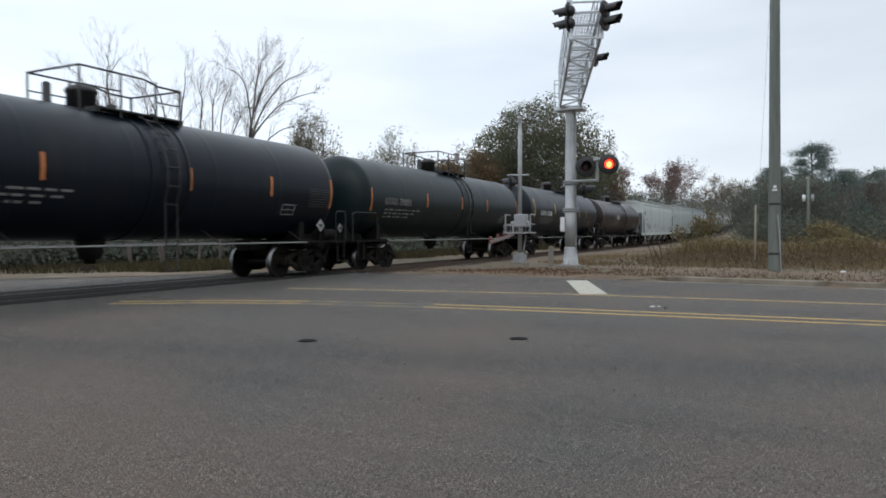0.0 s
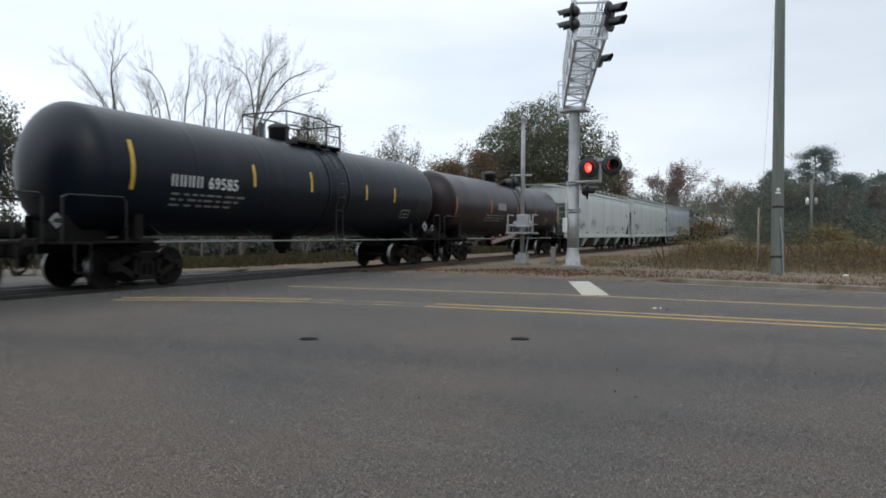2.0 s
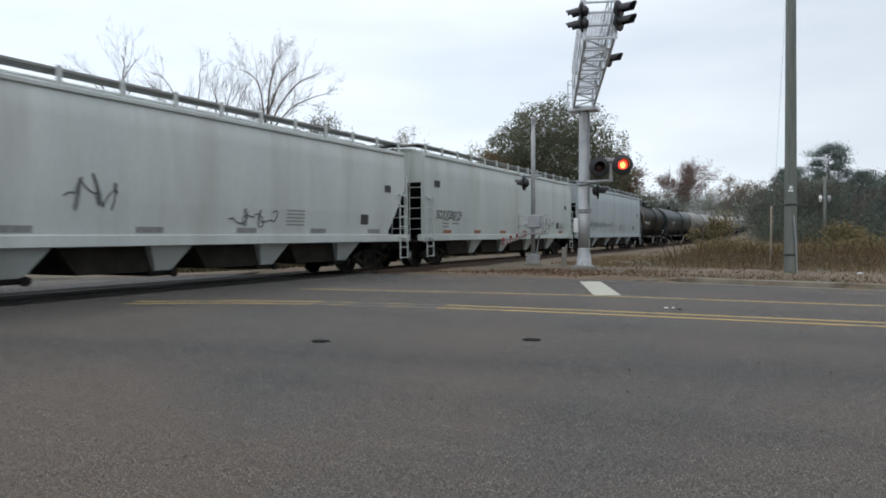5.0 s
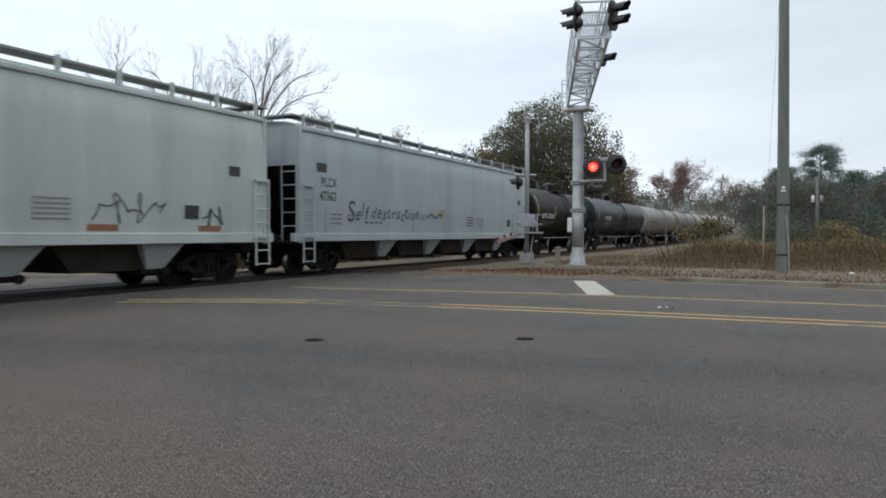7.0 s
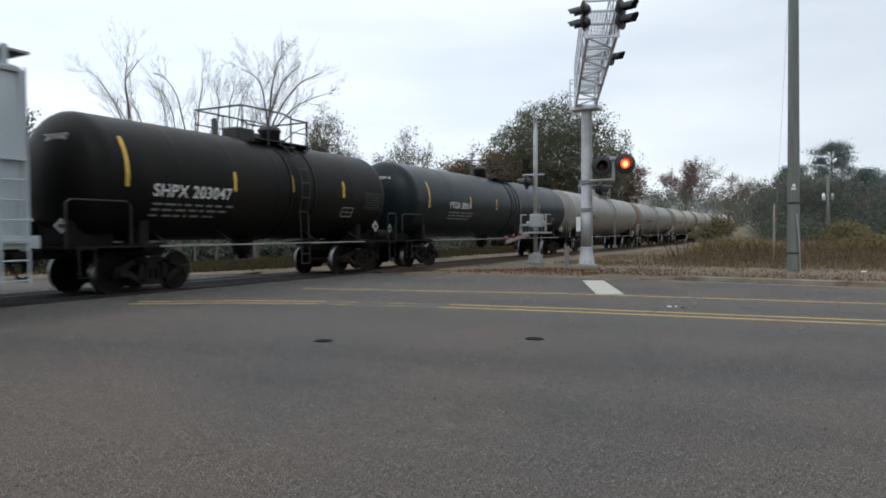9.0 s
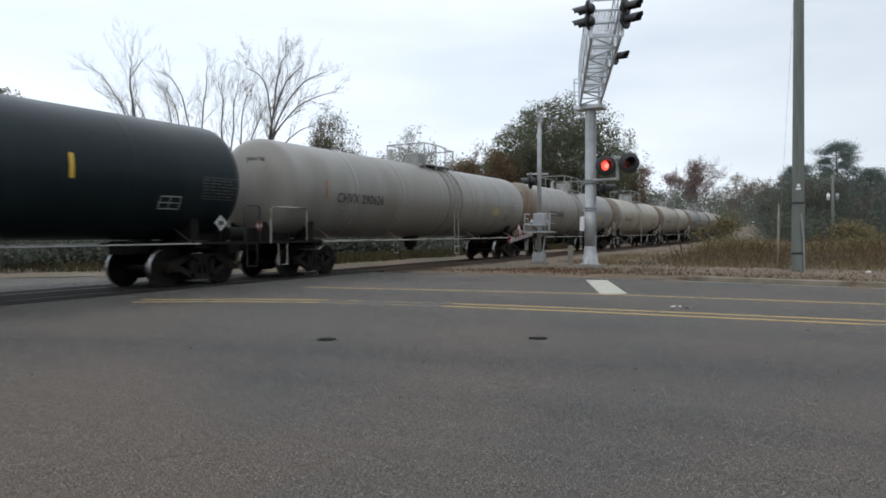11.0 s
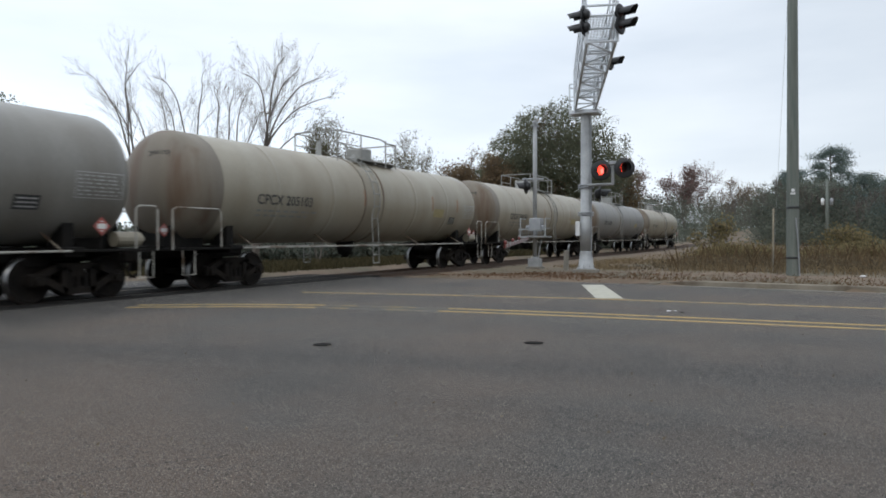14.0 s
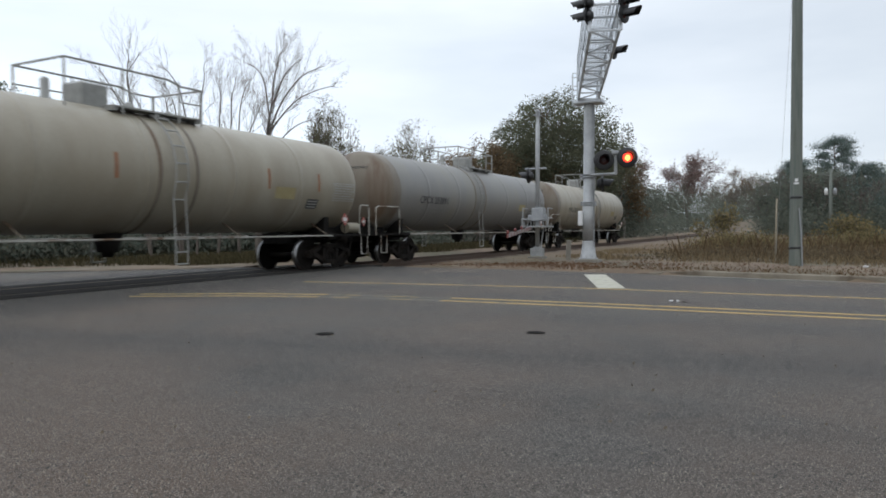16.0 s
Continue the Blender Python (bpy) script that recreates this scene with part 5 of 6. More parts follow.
def build_cantilever():
    x, y = -6.8, 24.2
    z = height(x, y) + 0.03
    g = thing("signal_gantry", pose(x, y, z), "galvanised cantilever signal gantry with red flashing lights", "signal gantry")
    bm = B()
    box(bm, -0.38, 0.38, -0.38, 0.38, -0.1, 0.12, 0.02)
    part("footing", bm, CONCRETE, g)
    bm = B()
    lathe(bm, [(0.12, 0.33), (0.16, 0.33), (0.17, 0.27), (0.7, 0.205), (0.75, 0.2)], "z", 24)
    for k in range(8):
        a = math.pi / 4 * k
        box(bm, 0.27 * math.cos(a) - 0.015, 0.27 * math.cos(a) + 0.015, 0.27 * math.sin(a) - 0.015, 0.27 * math.sin(a) + 0.015, 0.14, 0.26)
    part("base_flange", bm, GALVANISED, g)
    bm = B()
    lathe(bm, [(0.7, 0.2), (2.05, 0.2), (2.06, 0.185), (5.5, 0.175), (5.55, 0.17)], "z", 28)
    part("mast", bm, GALVANISED, g)
    for zc in (2.0, 2.08, 2.95, 3.04):
        bm = B()
        lathe(bm, [(zc - 0.03, 0.2), (zc - 0.03, 0.225), (zc + 0.03, 0.225), (zc + 0.03, 0.2)], "z", 24)
        for s in (-1, 1):
            box(bm, s * 0.23 - 0.04, s * 0.23 + 0.04, -0.05, 0.05, zc - 0.03, zc + 0.03)
        part("clamp", bm, GALV_DULL, g)
    # box truss over the road, walkway mesh and railings
    side = Vector((-ARM_DIR.y, ARM_DIR.x, 0))
    P = lambda u, v, w: tuple(ARM_DIR * u + side * (v * 0.84 - 0.03) + Vector((0, 0, 5.62 + w + 0.012 * u)))
    N, bay = 9, 0.96
    end = -0.7 + N * bay
    for v in (-0.4, 0.4):
        for w in (0.0, 0.62):
            part("chord", tube(B(), P(-0.7, v, w), P(end, v, w), 0.042, sides=6), GALV_HAZED, g)
    def brace(p, q, r):
        part("brace", tube(B(), p, q, r, sides=5), GALV_HAZED, g)

    for k in range(N + 1):
        u = -0.7 + k * bay
        for v in (-0.4, 0.4):
            brace(P(u, v, 0), P(u, v, 0.62), 0.024)
        for w in (0.0, 0.62):
            brace(P(u, -0.4, w), P(u, 0.4, w), 0.028)
        if k < N:
            s = 1 if k % 2 else -1
            brace(P(u, -0.4 * s, 0), P(u + bay, 0.4 * s, 0), 0.026)
            for v in (-0.4, 0.4):
                brace(P(u, v, 0.62 if k % 2 else 0), P(u + bay, v, 0 if k % 2 else 0.62), 0.024)
    bm = B()
    for k in range(int((end + 0.7) / 0.12)):
        u = -0.7 + k * 0.12
        tube(bm, P(u, -0.36, 0.66), P(u, 0.36, 0.66), 0.010, sides=4)
    for v in np.linspace(-0.36, 0.36, 9):
        tube(bm, P(-0.7, v, 0.66), P(end, v, 0.66), 0.008, sides=4)
    part("walkway_grating", bm, GALV_HAZED, g)
    for v in (-0.42, 0.42):
        bm = B()
        for k in range(0, N + 1):
            u = -0.7 + k * bay
            tube(bm, P(u, v, 0.62), P(u, v, 1.62), 0.02, sides=5)
        for w in (1.15, 1.62):
            tube(bm, P(-0.7, v, w), P(end, v, w), 0.02, sides=5)
        part("railing", bm, GALV_HAZED, g)
    bm = B()
    box(bm, -0.5, 0.5, -0.3, 0.3, 5.48, 5.62, 0.02)
    part("mast_cap", bm, GALV_HAZED, g)
    # small access cage at the mast
    bm = B()
    for dv in (-0.62, -0.42):
        tube(bm, P(-0.6, dv, 0), P(-0.6, dv, 0.95), 0.018, sides=5)
        tube(bm, P(0.0, dv, 0), P(0.0, dv, 0.95), 0.018, sides=5)
    for w in (0.0, 0.5, 0.95):
        pipe(bm, [P(-0.6, -0.42, w), P(-0.6, -0.62, w), P(0.0, -0.62, w), P(0.0, -0.42, w)], 0.018, 5)
    part("access_cage", bm, GALV_HAZED, g)
    # lamps under and beside the arm
    yaw_arm = math.degrees(math.atan2(ARM_DIR.y, ARM_DIR.x)) + 90
    for u, v, w, rz in ((7.95, -0.46, 0.36, -102), (7.95, 0.52, 0.36, 70), (7.95, -0.46, 0.66, -102), (7.95, 0.52, 0.66, 70), (4.9, 0.52, 0.32, 70)):
        lamp_head(g, Matrix.Translation(P(u, v, w)) @ pose(0, 0, 0, 0, 0, rz) @ Matrix.Scale(0.70, 4), None, 0.66)
    for v in (-0.44, 0.44):
        part("lamp_post", tube(B(), P(7.9, v, 0.0), P(7.9, v, 0.95), 0.045, sides=8), GALV_HAZED, g)
    part("lamp_crossbar", tube(B(), P(7.9, -0.44, 0.88), P(7.9, 0.44, 0.88), 0.03, sides=6), GALV_HAZED, g)
    # mast lamps facing the road
    bm = B()
    tube(bm, (0.1, -0.15, 3.02), (0.98, -0.2, 3.02), 0.05, sides=8)
    tube(bm, (0.98, -0.2, 3.0), (0.98, -0.2, 3.72), 0.055, sides=8)
    box(bm, 0.86, 1.1, -0.32, -0.08, 3.66, 3.80, 0.03)
    tube(bm, (0.5, -0.2, 3.5), (1.45, -0.12, 3.55), 0.035, sides=8)
    part("lamp_bracket", bm, GALVANISED, g)
    lamp_head(g, pose(0.62, -0.36, 3.48, 0, 0, 20) @ Matrix.Scale(1.12, 4), 1)
    lamp_head(g, pose(1.37, -0.18, 3.55, 0, 0, 20) @ Matrix.Scale(1.12, 4), 0)
    lamp_head(g, pose(0.42, 0.2, 2.74, 0, 0, 112), None)
    bm = B()
    box(bm, -0.32, -0.16, -0.2, -0.06, 1.28, 1.78, 0.015)
    part("junction_box", bm, WHITE_BOX, g)
    bm = B()
    tube(bm, (0.21, -0.06, 0.5), (0.2, -0.06, 5.4), 0.02, sides=6)
    part("conduit", bm, GALV_DULL, g)
    return g


build_cantilever()


def build_gate():
    x, y = -9.6, 26.8
    g = thing("crossing_gate", pose(x, y, height(x, y) + 0.02), "galvanised crossing gate mast with lowered striped arm", "crossing gate")
    bm = B()
    box(bm, -0.3, 0.3, -0.3, 0.3, -0.1, 0.1, 0.02)
    part("footing", bm, CONCRETE, g)
    bm = B()
    box(bm, -0.24, 0.24, -0.18, 0.18, 0.1, 0.42, 0.02)
    lathe(bm, [(0.42, 0.16), (0.46, 0.16), (0.48, 0.1)], "z", 16)
    part("base_box", bm, GALVANISED, g)
    bm = B()
    lathe(bm, [(0.4, 0.085), (5.35, 0.085), (5.37, 0.07), (5.8, 0.07), (5.82, 0.085), (5.9, 0.085), (5.95, 0.0)], "z", 18)
    part("mast", bm, GALVANISED, g)
    bm = B()
    tube(bm, (-0.13, -0.13, 5.7), (0.13, 0.13, 5.7), 0.03, sides=6)
    tube(bm, (-0.13, 0.13, 5.8), (0.13, -0.13, 5.8), 0.03, sides=6)
    part("finial", bm, GALV_DULL, g)
    bm = B()
    box(bm, -0.2, 0.3, -0.16, 0.2, 1.5, 2.02, 0.03)
    tube(bm, (-0.36, 0.0, 1.66), (0.38, 0.0, 1.66), 0.09, sides=16)
    part("gate_mechanism", bm, GALV_DULL, g)
    bm = B()
    for s in (-1, 1):
        pipe(bm, [(s * 0.52, -0.25, 1.28), (s * 0.52, -0.25, 2.0), (s * 0.52, 0.3, 2.0)], 0.025)
        pipe(bm, [(s * 0.52, -0.25, 1.62), (s * 0.52, 0.3, 1.62)], 0.02)
    box(bm, -0.56, 0.56, -0.4, 0.35, 1.25, 1.31)
    for k in range(9):
        tube(bm, (-0.52 + 0.13 * k, -0.4, 1.3), (-0.52 + 0.13 * k, -0.4, 1.56), 0.012, sides=4)
    tube(bm, (-0.54, -0.4, 1.56), (0.54, -0.4, 1.56), 0.02, sides=5)
    part("service_bracket", bm, GALVANISED, g)
    bm = B()
    tube(bm, (0.12, 0.05, 0.42), (0.22, 0.1, 1.2), 0.03, sides=6)
    part("conduit", bm, GALV_DULL, g)
    # lowered arm in red and white stripes
    a, d = Vector((-0.12, -0.4, 1.22)), Vector((1.95, -7.3, -0.38)) / 20
    for k in range(20):
        p, q = a + d * k, a + d * (k + 1)
        bm = B()
        m = Matrix.Translation((p + q) / 2) @ (q - p).to_track_quat("Y", "Z").to_matrix().to_4x4()
        bmesh.ops.create_cube(bm, size=1, matrix=m @ Matrix.Diagonal((0.035, d.length, 0.13 - 0.002 * k, 1)))
        part("arm_stripe", bm, RED_PAINT if k % 2 else GALVANISED, g)
    for k in (9, 14, 19):
        bm = B()
        lathe(bm, [(0.0, 0.045), (0.1, 0.045), (0.12, 0.0)], "z", 10)
        bmesh.ops.translate(bm, verts=bm.verts, vec=a + d * (k + 0.5) + Vector((0, 0, 0.06)))
        part("arm_lamp", bm, RED_PAINT, g)
    bm = B()
    tube(bm, (-0.5, -0.1, 3.58), (0.35, 0.06, 3.58), 0.04, sides=8)
    part("lamp_bracket", bm, GALV_DULL, g)
    lamp_head(g, pose(-0.32, -0.12, 3.3, 0, 0, -88), None)
    return g


build_gate()


def build_marker_post():
    x, y = -8.05, 25.9
    p = B()
    box(p, -0.09, 0.09, -0.09, 0.09, 0, 0.78, 0.02)
    ob = part("marker_post", p, CONCRETE)
    ob.matrix_basis = pose(x, y, height(x, y), 0, 1.5, 12)
    return tagged(ob, "short weathered concrete marker post", "post")


build_marker_post()


def build_utility_pole():
    x, y = -0.33, 22.6
    z = height(x, y)
    u = thing("utility_pole", pose(x, y, z), "green-grey treated wooden utility pole beside the kerb", "utility pole")
    bm = B()
    lathe(bm, [(-0.2, 0.18), (0.0, 0.175), (3, 0.158), (7, 0.14), (11.5, 0.118), (11.55, 0.0)], "z", 20)
    part("pole", bm, POLE_WOOD, u)
    for zb in (0.62, 2.05):
        bm = B()
        r = 0.175 - zb * 0.0056
        lathe(bm, [(zb - 0.03, r), (zb - 0.03, r + 0.008), (zb + 0.03, r + 0.008), (zb + 0.03, r)], "z", 20)
        part("band", bm, SIGNAL_BLACK, u)
    bm = B()
    pipe(bm, [(0.175, -0.1, 0.05), (0.14, -0.14, 1.0), (0.08, -0.175, 1.75)], 0.02)
    part("cable_guard", bm, GALV_DULL, u)
    bm = B()
    box(bm, -0.06, 0.07, -0.18, -0.15, 2.42, 2.47)
    box(bm, -0.03, 0.05, -0.178, -0.15, 2.5, 2.58)
    part("pole_tag", bm, WHITE_BOX, u)
    return u


build_utility_pole()
bm = B()
lathe(bm, [(-0.1, 0.03), (2.1, 0.025), (2.12, 0.0)], "z", 8)
ob = part("marker_stake", bm, DRY_WOOD)
ob.matrix_basis = pose(-0.94, 24.8, height(-0.94, 24.8), 0, 0.8, 0)
tagged(ob, "thin pale wooden stake in dry grass", "stake")


def build_far_pole(x, y, h):
    z = height(x, y)
    u = thing("power_pole", pose(x, y, z), "distant wooden power pole with transformers and crossarm", "utility pole")
    bm = B()
    lathe(bm, [(0, 0.17), (h, 0.11), (h + 0.02, 0)], "z", 10)
    part("pole", bm, POLE_WOOD, u)
    bm = B()
    box(bm, -1.1, 1.1, -0.06, 0.06, h - 0.5, h - 0.36)
    for s in (-1, 1):
        tube(bm, (0, 0, h - 1.1), (s * 0.8, 0, h - 0.5), 0.025, sides=5)
    part("crossarm", bm, POLE_WOOD, u)
    for s in (-1, 1):
        bm = B()
        lathe(bm, [(h - 2.4, 0.0), (h - 2.4, 0.15), (h - 1.85, 0.15), (h - 1.8, 0.08), (h - 1.7, 0.0)], "z", 12)
        bmesh.ops.translate(bm, verts=bm.verts, vec=(s * 0.36, 0, 0))
        part("transformer", bm, WHITE_BOX if s < 0 else GALV_DULL, u)
    return u


def at_angle(deg_left, dist):
    a = radians(deg_left)
    return -dist * math.sin(a), dist * math.cos(a)


fx, fy = at_angle(-1.35, 76)
build_far_pole(fx, fy, 6.6)

# ---- trees ----
def tubes_mesh(name, segs, material, parent, sides=5):
    """Tapered limbs (a, b, ra, rb) joined into one mesh."""
    if not segs:
        return None
    a = np.array([s[0] for s in segs], float)
    b = np.array([s[1] for s in segs], float)
    ra = np.array([s[2] for s in segs], float)
    rb = np.array([s[3] for s in segs], float)
    d = b - a
    d /= np.linalg.norm(d, axis=1, keepdims=True) + 1e-9
    ref = np.where(np.abs(d[:, 2:3]) > 0.9, np.array([[1.0, 0, 0]]), np.array([[0, 0, 1.0]]))
    u = np.cross(d, ref)
    u /= np.linalg.norm(u, axis=1, keepdims=True)
    v = np.cross(d, u)
    n = len(segs)
    verts = np.zeros((n, 2 * sides, 3))
    for k in range(sides):
        t = 2 * math.pi * k / sides
        o = u * math.cos(t) + v * math.sin(t)
        verts[:, k] = a + o * ra[:, None]
        verts[:, sides + k] = b + o * rb[:, None]
    f = np.array([(k, (k + 1) % sides, sides + (k + 1) % sides, sides + k) for k in range(sides)])
    faces = (f[None] + (np.arange(n) * 2 * sides)[:, None, None]).reshape(-1, 4)
    return mesh_from(name, verts.reshape(-1, 3), faces, material, parent, smooth=True)


def leaves_mesh(name, centres, size, material, parent=None, tall=1.0, r=rng):
    """Small leaf pieces of random turn, one bent quad each."""
    n = len(centres)
    u = r.normal(size=(n, 3))
    u /= np.linalg.norm(u, axis=1, keepdims=True)
    w = r.normal(size=(n, 3))
    v = np.cross(u, w)
    v /= np.linalg.norm(v, axis=1, keepdims=True)
    s = size * r.uniform(0.5, 1.35, (n, 1))
    q = np.stack([centres - u * s, centres - v * s * 0.55 * tall, centres + u * s, centres + v * s * 0.55 * tall], 1)
    faces = (np.arange(4)[None] + (np.arange(n) * 4)[:, None])
    return mesh_from(name, q.reshape(-1, 3), faces, material, parent)


def grow(r, h, stems=1, depth=6, spread=0.55, radius=0.16, up=0.25, first=0.28, ratio=0.74, kids=(2, 3), min_r=0.012, lean=(0, 0)):
    segs, tips = [], []

    def limb(p, d, length, rad, k):
        steps = 3
        q = p
        for i in range(steps):
            d = (d + Vector(r.normal(0, 0.10, 3)) + Vector((0, 0, up * 0.18))).normalized()
            q2 = q + d * (length / steps)
            r1 = max(rad * (1 - 0.3 * i / steps), min_r)
            r2 = max(rad * (1 - 0.3 * (i + 1) / steps), min_r)
            segs.append((tuple(q), tuple(q2), r1, r2))
            q = q2
            if k > 1 and i == 1 and r.random() < 0.6:
                dd = (d + Vector(r.normal(0, spread, 3))).normalized()
                limb(q, dd, length * ratio * 0.8, rad * 0.45, k - 2)
        if k <= 0:
            tips.append(tuple(q))
            return
        n = int(r.integers(kids[0], kids[1] + 1))
        for j in range(n):
            dd = (d + Vector(r.normal(0, spread, 3)) + Vector((0, 0, up * 0.5))).normalized()
            limb(q, dd, length * ratio * r.uniform(0.75, 1.15), rad * (0.72 if n == 2 else 0.6), k - 1)

    for s in range(stems):
        d = Vector((r.normal(0, 0.10 + 0.14 * (stems > 1)) + lean[0], r.normal(0, 0.10 + 0.14 * (stems > 1)) + lean[1], 1)).normalized()
        limb(Vector((r.normal(0, 0.15) * (stems > 1), r.normal(0, 0.15) * (stems > 1), -0.2)), d, h * first, radius * (0.75 if stems > 1 else 1), depth)
    top = max(max(s[0][2], s[1][2]) for s in segs)
    k = h / top
    segs = [(tuple(c * k for c in a), tuple(c * k for c in b), ra, rb) for a, b, ra, rb in segs]
    tips = [tuple(c * k for c in t) for t in tips]
    return segs, np.array(tips)


def radius_of(segs):
    return max(s[2] for s in segs)


def build_tree(name, ang, dist, h, seed, label, leaf=None, per_tip=0, leaf_size=0.15, fuzz=0.5, bark=BARK, squash=1.0, **kw):
    x, y = at_angle(ang, dist)
    t = thing(name, pose(x, y, height(x, y), 0, 0, 0), label, "tree")
    r = np.random.default_rng(seed)
    segs, tips = grow(r, h, **kw)
    if squash != 1.0:
        segs = [((a[0] * squash, a[1] * squash, a[2]), (b[0] * squash, b[1] * squash, b[2]), ra, rb) for a, b, ra, rb in segs]
        tips = tips * np.array([squash, squash, 1])
    thick = 0.035 if radius_of(segs) > 0.05 else 0.012
    tubes_mesh("trunk", [s for s in segs if s[2] > thick], bark, t, 6)
    tubes_mesh("twig_mass", [s for s in segs if s[2] <= thick], bark, t, 4)["kind"] = "stuff"
    if leaf and per_tip:
        nodes = np.array([s[1] for s in segs if s[2] < 0.06 and s[1][2] > h * 0.22])
        pick = nodes[r.integers(0, len(nodes), len(tips) * per_tip)]
        c = pick + r.normal(0, fuzz, pick.shape)
        leaves_mesh("crown", c, leaf_size, leaf, t, r=r)
    return t


def crown_points(r, centre, radii, n, seed):
    """Leaf places in a lumpy, gappy dome: denser to the outside, broken by noise."""
    out = []
    while len(out) < n:
        v = r.normal(size=3)
        v /= np.linalg.norm(v)
        lump = 1 + 0.34 * noise.noise(Vector(v * 2.6) + Vector((seed, 0, 0))) + 0.16 * noise.noise(Vector(v * 6.5) + Vector((0, seed, 0)))
        p = v * (r.random() ** 0.30) * lump * np.array(radii)
        if noise.noise(Vector(p * 0.75) + Vector((seed, 3, 0))) < -0.12 - 0.1 * r.random():
            continue
        out.append(p + np.array(centre) + r.normal(0, 0.12, 3))
    return np.array(out)


def add_dome(tree, centre, radii, n, size, leaf, seed):
    r = np.random.default_rng(seed)
    leaves_mesh("crown", crown_points(r, centre, radii, n, seed), size, leaf, tree, r=r)


def build_pine(ang, dist, h, seed, label):
    x, y = at_angle(ang, dist)
    t = thing("pine_tree", pose(x, y, height(x, y)), label, "tree")
    r = np.random.default_rng(seed)
    segs = [((0, 0, 0), (0.15, 0, h * 0.5), 0.24, 0.19), ((0.15, 0, h * 0.5), (0.0, 0.1, h * 0.98), 0.19, 0.05)]
    cl = []
    for k in range(30):
        f = 0.40 + 0.58 * (k + r.uniform(-0.4, 0.4)) / 29
        a = k * 2.4 + r.uniform(-0.5, 0.5)
        l = h * (0.19 * math.sin(math.pi * min(1.0, (1.06 - f) / 0.62)) + 0.025) * r.uniform(0.7, 1.25)
        e = Vector((l * math.cos(a), l * math.sin(a), h * f + l * 0.12))
        segs.append(((0.05, 0, h * f - 0.2), tuple(e), 0.07, 0.025))
        for q in (0.6, 1.0):
            cl.append((e.x * q, e.y * q, h * f + 0.1 + l * 0.12 * q, r.uniform(0.6, 1.05)))
    cl.append((0, 0, h * 0.97, 0.6))
    tubes_mesh("trunk", segs, BARK, t, 6)
    cl = np.array(cl)
    n = 420
    c = np.repeat(cl[:, :3], n, 0) + r.normal(0, 1, (len(cl) * n, 3)) * np.repeat(cl[:, 3:], n, 0) * np.array([0.62, 0.62, 0.34])
    leaves_mesh("crown", c, 0.12, TREE_PINE, t, tall=0.5, r=r)
    return t


# bare and sparse trees behind the train
bare = "bare grey tree with fine spreading twigs behind the tracks"
IMG_YAW = radians(27.2)


